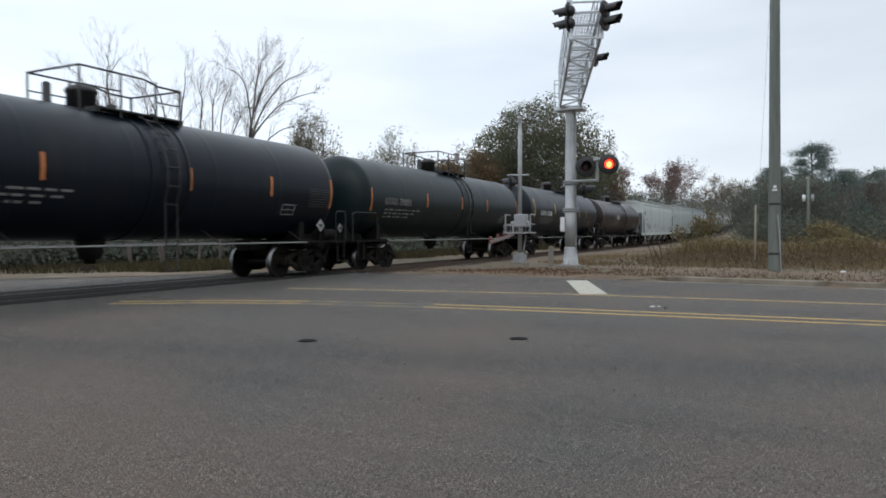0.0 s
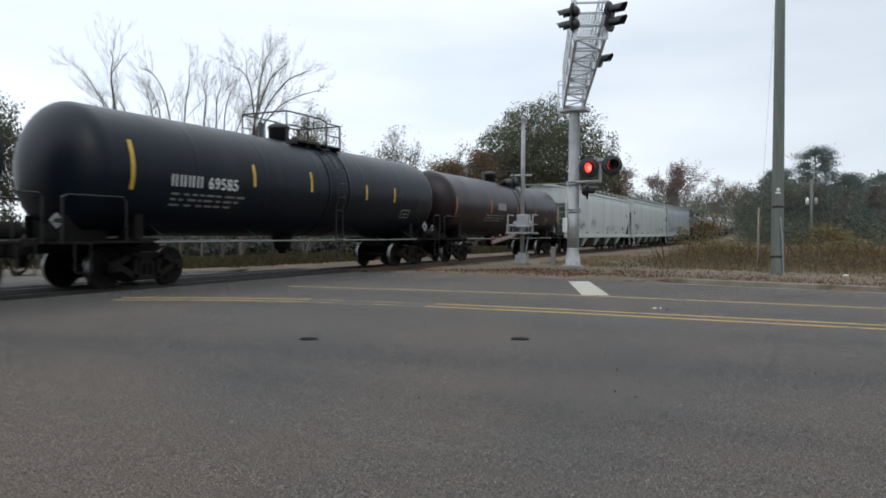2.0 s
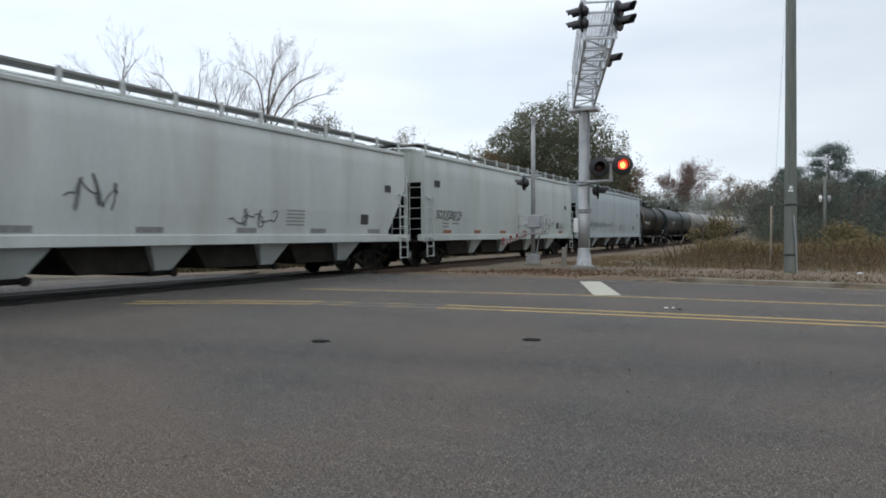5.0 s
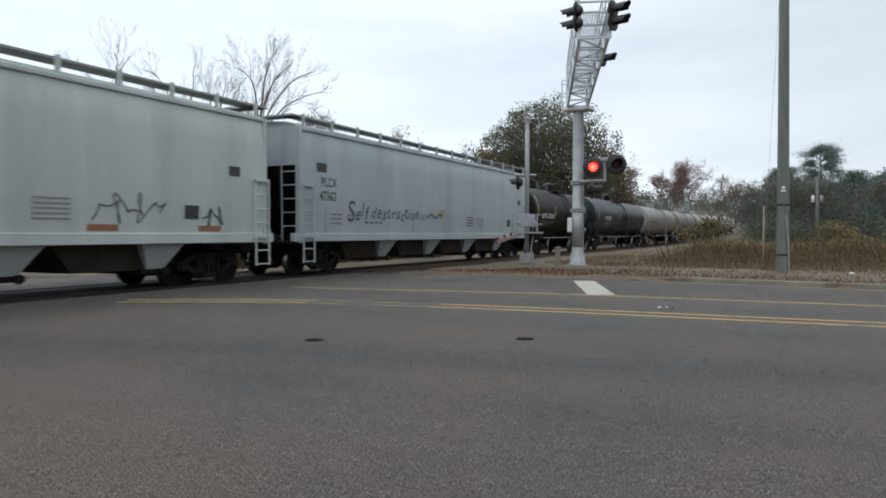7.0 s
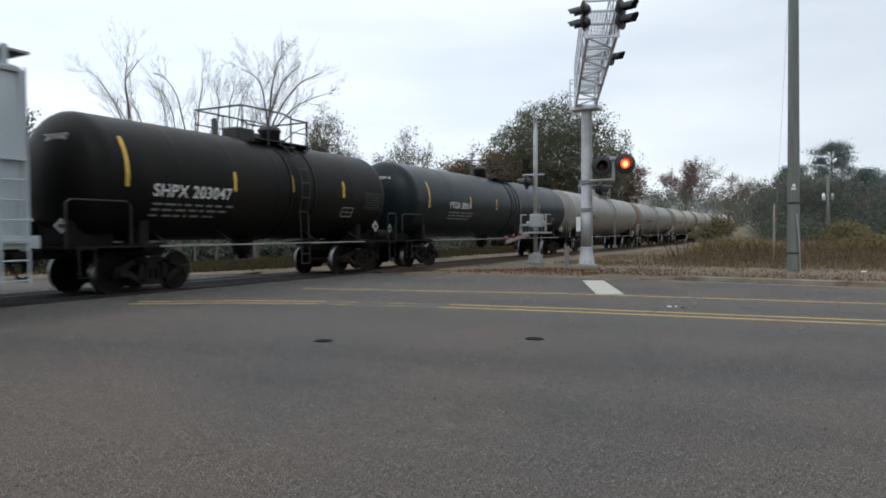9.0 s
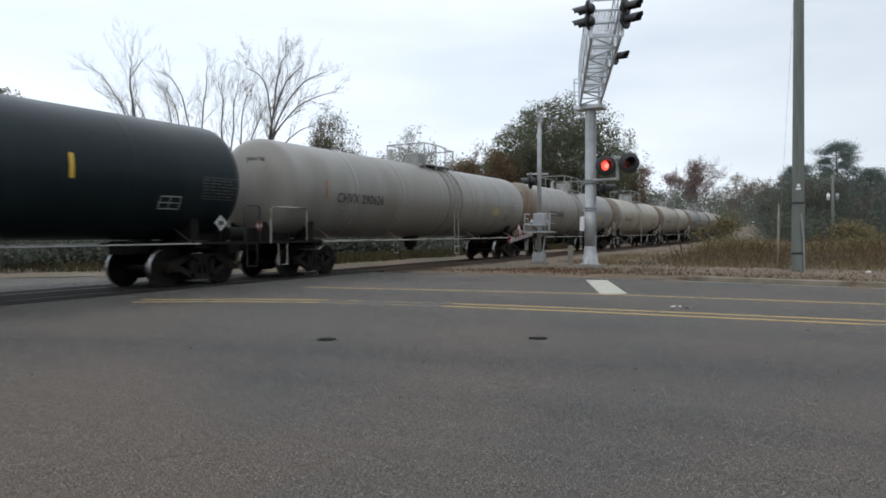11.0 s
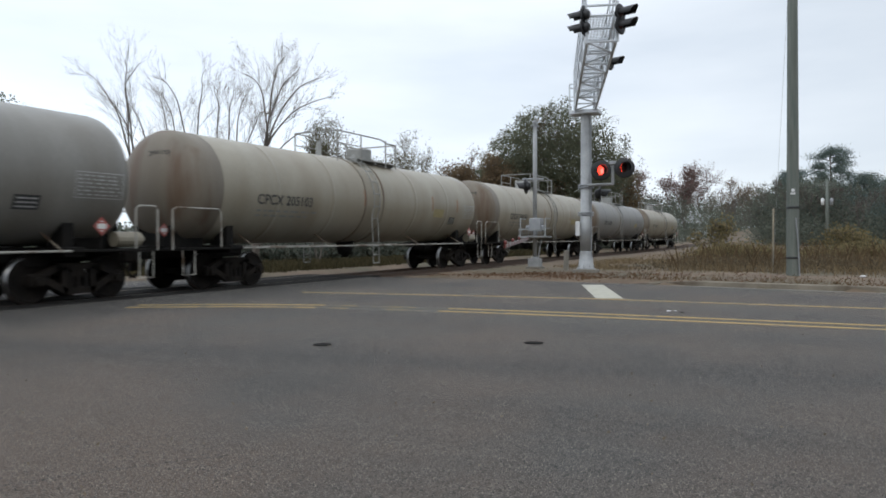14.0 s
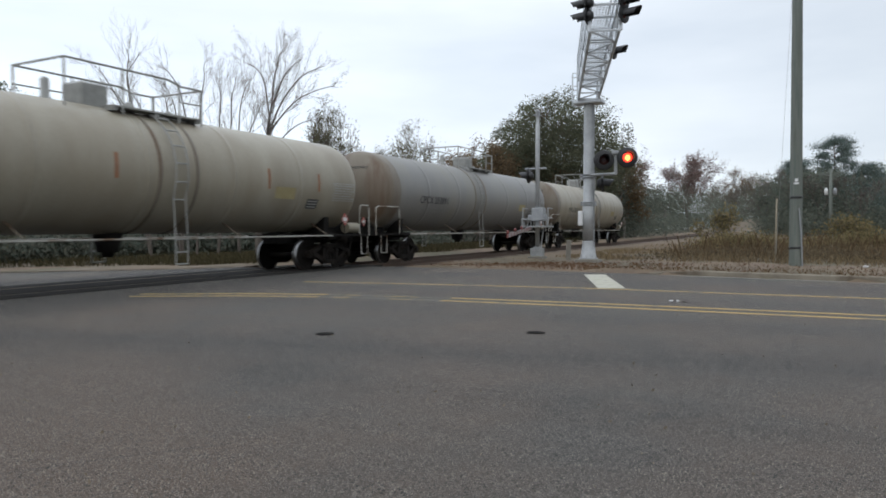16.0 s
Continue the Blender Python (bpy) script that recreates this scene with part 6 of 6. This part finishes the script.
def build_bare_tree(across, away, leaders, seed, label, twigs=1.0, stem=0.066, leaf_bits=0):
    """Stems that rise from one foot and bend outward, each set with fine ascending shoots.
    leaders: (reach at half way, height there, reach at the tip, height of the tip), reach along the row of trees."""
    c, n = math.cos(IMG_YAW), math.sin(IMG_YAW)
    x, y = c * across - n * away, n * across + c * away
    z = height(x, y)
    t = thing("bare_tree", pose(x, y, z, 0, 0, math.degrees(IMG_YAW)), label, "tree")
    r = np.random.default_rng(seed)
    thick, fine, ends = [], [], []

    def shoot(p, d, length, rad, k):
        q, steps = p, 4
        for i in range(steps):
            d = (d + Vector(r.normal(0, 0.11, 3)) + Vector((0, 0, 0.10))).normalized()
            q2 = q + d * (length / steps)
            r1, r2 = max(rad * (1 - 0.7 * i / steps), 0.0034), max(rad * (1 - 0.7 * (i + 1) / steps), 0.0034)
            (thick if r1 > 0.028 else fine).append((tuple(q), tuple(q2), r1, r2))
            q = q2
            if k > 0:
                for j in range(2 if r.random() < 0.25 * twigs else 1):
                    side = Vector(r.normal(0, 1, 3))
                    side = (side - d * side.dot(d)).normalized()
                    dd = (d + side * r.uniform(0.35, 0.8)).normalized()
                    shoot(q, dd, length * r.uniform(0.34, 0.62), max(rad * 0.42, 0.004), k - 1)
        ends.append(tuple(q))

    for m_dx, m_z, t_dx, t_z in leaders:
        dy = r.uniform(-1.5, 1.5)
        p0, p1, p2 = Vector((0, 0, -0.2)), Vector((m_dx, dy * 0.5, m_z)), Vector((t_dx, dy, t_z))
        ctrl = p1 * 2 - (p0 + p2) / 2
        ctrl.z = min(ctrl.z, t_z * 0.96)
        N = 22
        pts = []
        for i in range(N + 1):
            u = i / N
            wob = Vector((noise.noise((u * 5, seed, m_dx * 9)), noise.noise((u * 5, m_dx * 9, seed)), 0)) * 0.28 * u
            pts.append(p0 * (1 - u) ** 2 + ctrl * (2 * u * (1 - u)) + p2 * u * u + wob)
        for i in range(N):
            u = i / N
            r1, r2 = stem * (1 - 0.9 * u) + 0.006, stem * (1 - 0.9 * (i + 1) / N) + 0.006
            thick.append((tuple(pts[i]), tuple(pts[i + 1]), r1, r2))
            if u > 0.38 and r.random() < 0.62:
                d = (pts[i + 1] - pts[i]).normalized()
                for j in range(2 if r.random() < 0.45 * twigs else 1):
                    side = Vector(r.normal(0, 1, 3))
                    side = (side - d * side.dot(d)).normalized()
                    shoot(pts[i], (d + side * r.uniform(0.45, 0.95)).normalized(), t_z * r.uniform(0.10, 0.21) * (1.2 - 0.6 * u), max(r1 * 0.42, 0.008), 2)
    tubes_mesh("trunk", thick, BARK, t, 6)
    tubes_mesh("twig_mass", fine, BARK, t, 3)["kind"] = "stuff"
    if leaf_bits:
        e = np.array(ends)
        leaves_mesh("crown", e[r.integers(0, len(e), leaf_bits)] + r.normal(0, 0.12, (leaf_bits, 3)), 0.04, TREE_DARK, t, r=r)
    return t


bare = "slender bare grey tree with upswept twigs behind the tracks"
build_bare_tree(-16.9, 41, ((-1.3, 9.1, -3.3, 11.2), (-1.2, 9.0, -1.4, 12.2), (-1.0, 9.7, 0.0, 11.7), (-0.9, 8.4, -2.5, 9.9)), 11, bare, 0.8)
build_bare_tree(-15.3, 41.5, ((-1.6, 8.8, -2.8, 9.7), (-0.9, 8.6, -1.8, 10.1), (-0.1, 8.4, -1.2, 10.3)), 12, bare, 0.8)
build_bare_tree(-14.3, 41, ((0.0, 8.2, 0.3, 11.9), (-0.3, 8.5, -1.9, 10.9)), 13, bare, 0.9)
build_bare_tree(-13.4, 42, ((0.0, 8.1, -0.4, 10.9), (0.8, 8.7, 1.2, 10.5)), 14, bare, 0.9)
build_bare_tree(-12.0, 41.5, ((0.0, 8.1, 0.7, 10.1), (0.3, 8.3, 1.5, 9.4)), 18, bare, 0.9)
build_bare_tree(-10.8, 41, ((0.8, 8.9, 1.6, 12.0), (0.9, 8.5, 4.6, 9.7), (0.6, 9.4, -0.9, 11.4), (0.9, 9.3, 2.7, 11.1), (1.1, 8.7, 4.1, 10.8), (0.8, 7.7, 3.4, 8.1)), 19, "large leaning bare tree with a dense twig crown", 1.2, 0.09, 900)
build_tree("sparse_tree", 37.0, 42, 9.4, 15, "slender tree with thin olive leaves", TREE_THIN, 4, 0.06, 0.2, bark=BARK, stems=3, depth=6, spread=0.36, radius=0.07, up=0.45, squash=0.62, min_r=0.007)
build_tree("sparse_tree", 30.1, 62, 11.2, 16, "small tree with thin yellowish leaves", TREE_THIN, 3, 0.085, 0.35, bark=BARK, stems=3, depth=6, spread=0.4, radius=0.08, up=0.4, squash=0.8, min_r=0.007)
tree = build_tree("leafy_tree", 59.6, 40, 8.2, 17, "dark leafy tree beyond the crossing", TREE_OAK, 8, 0.07, 0.25, depth=6, spread=0.42, radius=0.2, squash=0.7)
add_dome(tree, (0, 0, 5.0), (2.5, 2.5, 3.7), 22000, 0.075, TREE_OAK, 44)
# the big trees behind the crossing signals
oak = build_tree("oak_tree", 18.0, 84, 16.0, 21, "large dark green oak with russet tints behind the tracks", TREE_RUST, 16, 0.10, 0.32, depth=6, spread=0.55, radius=0.36, up=0.16, squash=1.1)
add_dome(oak, (0, 0, 9.0), (7.9, 7.9, 7.4), 90000, 0.115, TREE_OAK, 3)
oak = build_tree("oak_tree", 21.8, 90, 12.4, 22, "broad dark oak with thinning leaves", TREE_RUST, 18, 0.10, 0.32, depth=6, spread=0.55, radius=0.34, up=0.16, squash=1.05)
add_dome(oak, (0, 0, 7.2), (6.6, 6.6, 5.2), 54000, 0.115, TREE_OAK, 8)
build_tree("autumn_tree", 23.4, 80, 10.8, 23, "autumn tree with brown-yellow leaves", TREE_RUST, 40, 0.12, 0.42, depth=6, spread=0.5, radius=0.22)
build_tree("autumn_tree", 13.7, 95, 10.8, 24, "autumn tree with russet brown leaves", TREE_RUST, 45, 0.13, 0.45, depth=6, spread=0.5, radius=0.24)
build_tree("autumn_tree", 10.0, 150, 16.4, 25, "broad russet autumn tree with thin pinkish crown", TREE_RED, 22, 0.15, 0.5, depth=6, spread=0.55, radius=0.26, squash=1.6)
build_tree("autumn_tree", 8.2, 168, 17.6, 26, "russet autumn tree with thin pinkish crown", TREE_RED, 20, 0.15, 0.5, depth=6, spread=0.48, radius=0.26, squash=0.9)
build_tree("leafy_tree", 6.1, 226, 17.5, 27, "grey-brown thinning tree far down the line", TREE_RUST, 16, 0.17, 0.6, depth=6, spread=0.5, radius=0.24)
dome_specs = ((3.6, 330, 22.5, 8.5, TREE_THIN), (4.9, 285, 14.5, 7.0, TREE_DARK), (1.9, 124, 8.6, 4.0, TREE_DARK), (-0.2, 120, 8.9, 4.2, TREE_PINE), (-2.4, 118, 8.4, 4.4, TREE_DARK), (-4.6, 122, 8.2, 4.2, TREE_PINE), (-7.0, 120, 8.6, 4.6, TREE_DARK))
for k, (ang, dist, h, w, leaf) in enumerate(dome_specs):
    t = build_tree("leafy_tree", ang, dist, h * 0.95, 60 + k, "rounded dark green tree at the wood's edge", leaf, 3, 0.16, 0.8, depth=5, spread=0.5, radius=0.2)
    add_dome(t, (0, 0, h * 0.55), (w, w, h * 0.45), 11000, 0.17, leaf, 70 + k)
for k, (ang, dist, h) in enumerate(((5.2, 270, 19.0), (7.1, 200, 16.5), (2.6, 118, 9.6), (0.2, 100, 8.6), (-2.9, 98, 7.8), (-6.0, 100, 8.4))):
    build_tree("bare_tree", ang, dist, h, 90 + k, "thin bare tree before the dark woods", bark=BARK, stems=2, depth=6, kids=(2, 3), spread=0.42, radius=0.12, up=0.35, min_r=0.016)
build_pine(-1.55, 112, 13.2, 31, "tall dark pine with a clumped crown")
build_pine(0.8, 118, 10.8, 32, "dark pine at the wood's edge")
build_pine(-3.6, 118, 9.8, 33, "dark pine at the wood's edge")
build_pine(-5.6, 125, 10.2, 34, "dark pine at the wood's edge")


def build_woods():
    """Far woods, hedge and an added unseen ring: many uneven crowns of leaf pieces as one mass."""
    r = np.random.default_rng(5)
    pts, green = [], []
    def crown(ang, dist, h, w, n, low=0.0):
        x, y = at_angle(ang, dist)
        z = height(x, y)
        for k in range(7):
            f = r.uniform(low, 1)
            c = np.array([x + r.normal(0, w * 0.4), y + r.normal(0, w * 0.4), z + h * (0.15 + 0.72 * f)])
            q = np.clip(r.normal(0, 1, (n * 8 // 35, 3)), -1.55, 1.55) * np.array([w * 0.34, w * 0.34, h * 0.11])
            (green if ang < -1.2 and r.random() < 0.7 else pts).append(c + q)
    for ang in np.arange(-11, 0.7, 0.55):
        crown(ang + r.uniform(-0.2, 0.2), r.uniform(100, 125), r.uniform(6.6, 9.4), 6.0, 2100)
    for ang in (0.6, -0.2, -0.9, -1.7, -2.5):
        crown(ang, 116, 7.8, 5.0, 2400)
    for ang in np.arange(3.6, 13.5, 0.42):
        d = max(r.uniform(150, 175), 25 / math.sin(radians(ang)))
        x, y = at_angle(ang, d)
        crown(ang, d, d * r.uniform(0.058, 0.078) + 1.2 - height(x, y), 8.0, 1800)
    for ang in np.arange(12.5, 31, 0.75):
        crown(ang, r.uniform(95, 108), r.uniform(5.5, 9.0), 6.5, 1700)
    for ang in np.arange(30, 70, 1.2):
        crown(ang, r.uniform(52, 62), r.uniform(2.5, 4.2), 4.5, 1100)
    # undergrowth that closes the gaps below
    for ang in np.arange(-12, 32, 0.16):
        x, y = at_angle(ang, r.uniform(92, 150) if ang < 12 else r.uniform(88, 100))
        if abs(x - TRACK_X) < 6 or (x > TRACK_X and ang > 3.0):
            continue
        pts.append(r.normal(0, 1, (430, 3)) * np.array([1.6, 1.6, 1.1]) + np.array([x, y, height(x, y) + 1.5]))
    for ang in np.arange(2.6, 8.0, 0.11):
        x, y = at_angle(ang, max(r.uniform(200, 230), 21.5 / math.sin(radians(ang))))
        pts.append(r.normal(0, 1, (330, 3)) * np.array([2.6, 2.6, 2.4]) + np.array([x, y, height(x, y) + 3.0]))
    for ang in np.arange(30, 74, 0.2):
        x, y = at_angle(ang, r.uniform(50, 56))
        pts.append(r.normal(0, 1, (250, 3)) * np.array([1.3, 1.3, 0.8]) + np.array([x, y, height(x, y) + 1.1]))
    # unseen crowns added behind the viewer to darken reflections on the tanks
    for ang in np.arange(84, 318, 3.2):
        crown(ang, r.uniform(40, 50), r.uniform(9, 14), 5.5, 700)
        x, y = at_angle(ang, 44)
        pts.append(r.normal(0, 1, (260, 3)) * np.array([2.0, 2.0, 1.2]) + np.array([x, y, height(x, y) + 1.8]))
    tagged(leaves_mesh("pine_woods", np.concatenate(green), 0.135, TREE_PINE, r=r), "dark blue-green mass of far pine woods", "woods", kind="stuff")
    p = np.concatenate(pts)
    return tagged(leaves_mesh("woods", p, 0.15, TREE_DARK, r=r), "dark brownish-green mass of far woods, with unseen crowns added behind the viewer", "woods", kind="stuff")


build_woods()


def blades(name, x, y, z, h, w, material, label, lean=0.35, seed=3):
    """Upright bent grass blades."""
    r = np.random.default_rng(seed)
    n = len(x)
    a = r.uniform(0, 2 * math.pi, n)
    dx, dy = np.cos(a) * w, np.sin(a) * w
    lx, ly = r.normal(0, lean, n) * h, r.normal(0, lean, n) * h
    p = np.stack([x, y, z], 1)
    q = np.zeros((n, 4, 3))
    q[:, 0] = p - np.stack([dx, dy, np.full(n, 0.02)], 1)
    q[:, 1] = p + np.stack([dx, dy, np.full(n, -0.02)], 1)
    q[:, 2] = p + np.stack([lx * 0.5 + dx * 0.7, ly * 0.5 + dy * 0.7, h * 0.6], 1)
    q[:, 3] = p + np.stack([lx, ly, h], 1)
    f = (np.array([(0, 1, 2), (0, 2, 3)])[None] + (np.arange(n) * 4)[:, None, None]).reshape(-1, 3)
    return tagged(mesh_from(name, q.reshape(-1, 3), f, material), label, "grass", kind="stuff")


def build_grass():
    r = np.random.default_rng(9)
    lev = np.vectorize(ground_level)
    # tall dry growth along the far kerb
    n = 52000
    x = r.uniform(-9.5, 22, n)
    y = 22.5 + r.gamma(2.2, 5.5, n)
    dens = np.array([noise.noise((a * 0.28, b * 0.28, 7)) for a, b in zip(x, y)])
    ramp = np.clip((x + 9.5) / 7, 0.12, 1)
    keep = (dens > -0.22) & (y > 23.6 + np.clip(-x - 4, 0, 6) * 0.9 - 0.2 * np.clip(x, 0, 6)) & (np.abs(x - TRACK_X) > 3.4)
    x, y, dens, ramp = x[keep], y[keep], dens[keep], ramp[keep]
    h = (0.16 + 0.6 * np.clip(dens + 0.35, 0, 1)) * r.uniform(0.3, 1.2, len(x)) * (0.25 + 0.4 * ramp)
    blades("dry_grass", x, y, lev(x, y), h, 0.011, GRASS_DRY, "tall dry straw-coloured grass beside the road", 0.28, 3)
    # short strip along the kerb and the tracks
    n = 3600
    x = r.uniform(-6, 22, n)
    y = np.array([edge_y(a) for a in x]) + 0.25 + r.gamma(1.6, 0.9, n)
    blades("short_grass", x, y, lev(x, y), r.uniform(0.02, 0.10, n), 0.010, STRAW, "short matted straw-coloured verge grass by the kerb", 0.9, 4)
    # beyond the tracks
    n = 24000
    x = -17.8 - r.gamma(1.4, 6.0, n)
    y = r.uniform(19.8, 62, n)
    keep = (y > np.array([edge_y(a) for a in x]) + 1.3)
    x, y = x[keep], y[keep]
    blades("rough_grass", x, y, lev(x, y), r.uniform(0.12, 0.5, len(x)), 0.02, GRASS_GREEN, "rough greenish-brown grass beyond the tracks", 0.4, 6)
    # brush and weeds
    pts = []
    for k in range(360):
        bx, by = r.uniform(-5.2, 24), 24.6 + r.gamma(1.6, 6)
        if abs(bx - TRACK_X) < 4:
            continue
        hh = r.uniform(0.22, 0.55) * (0.5 + 0.5 * min(1, max(0, (bx + 7) / 6)))
        c = r.normal(0, 1, (190, 3)) * np.array([0.55, 0.55, hh * 0.33]) + np.array([bx, by, ground_level(bx, by) + hh * 0.5])
        pts.append(c)
    tagged(leaves_mesh("brush", np.concatenate(pts), 0.045, WEED, r=r), "brown leafy weeds and brush on the verge", "brush", kind="stuff")
    pts = []
    for bx, by, hh, n in ((-3.9, 35, 0.75, 1500), (-3.2, 33, 0.95, 2200), (-2.5, 32.5, 1.0, 2400), (-1.8, 33, 0.9, 1800), (-1.0, 32, 0.7, 1200), (0.6, 34, 0.8, 900), (1.8, 33, 1.1, 1500), (2.5, 33.5, 1.2, 1600), (4.4, 31, 0.9, 1000), (6.5, 33, 1.1, 1000)):
        c = r.normal(0, 1, (n, 3)) * np.array([0.55, 0.5, hh * 0.22]) + np.array([bx, by, ground_level(bx, by) + hh * 0.4])
        pts.append(c)
    tagged(leaves_mesh("green_brush", np.concatenate(pts), 0.055, BUSH_LEAF, r=r), "yellow-olive bushes among dry weeds", "brush", kind="stuff")
    n = 4200
    x, y = r.uniform(-4.5, 22, n), 24.4 + r.gamma(1.8, 4.0, n)
    blades("dead_stalks", x, y, lev(x, y), r.uniform(0.3, 1.05, n), 0.009, STRAW, "thin dead weed stalks standing in the grass", 0.22, 14)
    x, y = r.normal(-7.4, 1.9, 2600), 22.4 + r.normal(0, 0.9, 2600)
    keep = y > np.array([edge_y(q) for q in x]) + 0.05
    x, y = x[keep], y[keep]
    tagged(leaves_mesh("leaf_mulch", np.stack([x, y, lev(x, y) + 0.015], 1), 0.028, LITTER, r=r), "red-brown leaf mulch round the signal mast", "leaves", kind="stuff")
    # fallen leaves round the signal bases and along the road edge
    n = 3200
    x = r.uniform(-13, 4, n)
    y = np.array([edge_y(a) for a in x]) + r.gamma(1.6, 1.3, n) - 0.1
    tagged(leaves_mesh("fallen_leaves", np.stack([x, y, lev(x, y) + 0.015], 1), 0.022, LITTER, r=r), "brown fallen leaves scattered along the road edge", "leaves", kind="stuff")
    n = 520
    x, y = r.uniform(-9, 5, n), 0.8 + r.gamma(1.6, 2.4, n)
    z = np.array([height(a, b) for a, b in zip(x, y)]) + 0.012
    keep = y < 15
    tagged(leaves_mesh("road_litter", np.stack([x, y, z], 1)[keep], 0.013, SCRAP, r=r), "small dry leaf scraps strewn on the asphalt", "leaves", kind="stuff")


build_grass()
build_tree("shrub", 5.9, 36.5, 2.3, 120, "slender shrub with yellow-green leaves in the dry grass", BUSH_LEAF, 6, 0.075, 0.12, bark=BARK, stems=3, depth=4, spread=0.4, radius=0.025, min_r=0.006)
build_tree("shrub", -2.9, 37.0, 1.75, 121, "low shrub with sparse yellowish leaves", BUSH_LEAF, 6, 0.075, 0.15, bark=BARK, stems=4, depth=4, spread=0.45, radius=0.025, min_r=0.006)
bm = B()
tube(bm, (-0.94, 24.8, height(-0.94, 24.8)), (-0.33, 22.75, height(-0.33, 22.6) + 10.6), 0.004, sides=5)
tagged(part("guy_wire", bm, GALV_DULL), "thin steel guy wire from pole to stake", "wire")
bm = B()
bmesh.ops.create_icosphere(bm, subdivisions=2, radius=0.045)
for v in bm.verts:
    v.co = Vector((v.co.x * 1.7, v.co.y, max(v.co.z, -0.05) * 0.6)) * (1 + 0.35 * noise.noise(v.co * 9))
ob = part("plastic_bag", bm, WHITE_BOX)
ob.matrix_basis = pose(1.35, 22.0, ground_level(1.35, 22.0) + 0.03)
tagged(ob, "crumpled white plastic bag on the verge", "litter")


def build_litter(name, x, y, s, material, label, seed):
    """A crumpled scrap lying on the road."""
    bm = B()
    bmesh.ops.create_icosphere(bm, subdivisions=2, radius=s)
    for v in bm.verts:
        v.co = Vector((v.co.x * 1.6, v.co.y, max(v.co.z, -0.3 * s) * 0.5)) * (1 + 0.5 * noise.noise(v.co * (0.6 / s) + Vector((seed, 0, 0))))
    ob = part(name, bm, material)
    ob.matrix_basis = pose(x, y, height(x, y) + 0.15 * s, 0, 0, 40 * seed)
    return tagged(ob, label, "litter")


build_litter("paper_scrap", -2.02, 12.2, 0.028, WHITE_BOX, "crumpled white paper scrap on the asphalt", 1)
build_litter("paper_scrap", -1.93, 12.24, 0.02, WHITE_BOX, "small white paper scrap on the asphalt", 2)
build_litter("stone", -1.80, 12.05, 0.026, IRON_COVER, "small dark stone on the asphalt", 3)


# ---- what moves ----
def train_shift(t):
    return 13.94 * (16 - t)


def on_rails(y):
    """A car whose two trucks stand on the rails, its middle at y."""
    a, b = rail_z(y - 7), rail_z(y + 7)
    return pose(TRACK_X, y, (a + b) / 2 + 0.008, math.degrees(math.atan((b - a) / 14)), 0, 0)


def motions():
    times = [0.5 * k for k in range(33)]
    for car, mid in CARS:
        walk(car, [(t, on_rails(mid + train_shift(t))) for t in times])
    # wheels roll with the train; every wheelset shares the roll of its end of the truck
    rolls = {}
    for ob, y in WHEELS:
        if y not in rolls:
            rows = []
            for k in range(481):
                t = k / 30
                turn = math.degrees((train_shift(0) - train_shift(t)) / 0.457)
                rows.append((t, pose(0, y, 0.457, turn % 360, 0, 0)))
            walk(ob, rows)
            rolls[y] = ob
        else:
            src = rolls[y].animation_data
            ob.rotation_mode = "QUATERNION"
            ob.animation_data_create()
            ob.animation_data.action = src.action
            ob.animation_data.action_slot = src.action_slot
    # flashing lamps: the drum swings its lit half to the lens and away again
    beat, first = 0.6595, 0.275 - 0.6595
    for drum, phase in CRANKS:
        rows, k = [(0.0, 0 if phase == 0 else 180)], 1
        state = 0
        while True:
            t = first + beat * k
            if t > 16.0:
                break
            a = 180 * (state + phase)
            b = a + 180
            if t > 0.1:
                rows += [(t - 0.036, a), (t - 0.012, a + 60), (t + 0.012, a + 120), (t + 0.036, b)]
                state += 1
            k += 1
        rows = [r for r in rows if r[0] <= 16.0]
        rows.append((16.1, rows[-1][1]))
        walk(drum, [(t, pose(0, -0.002, 0, 0, 0, a)) for t, a in rows])


motions()
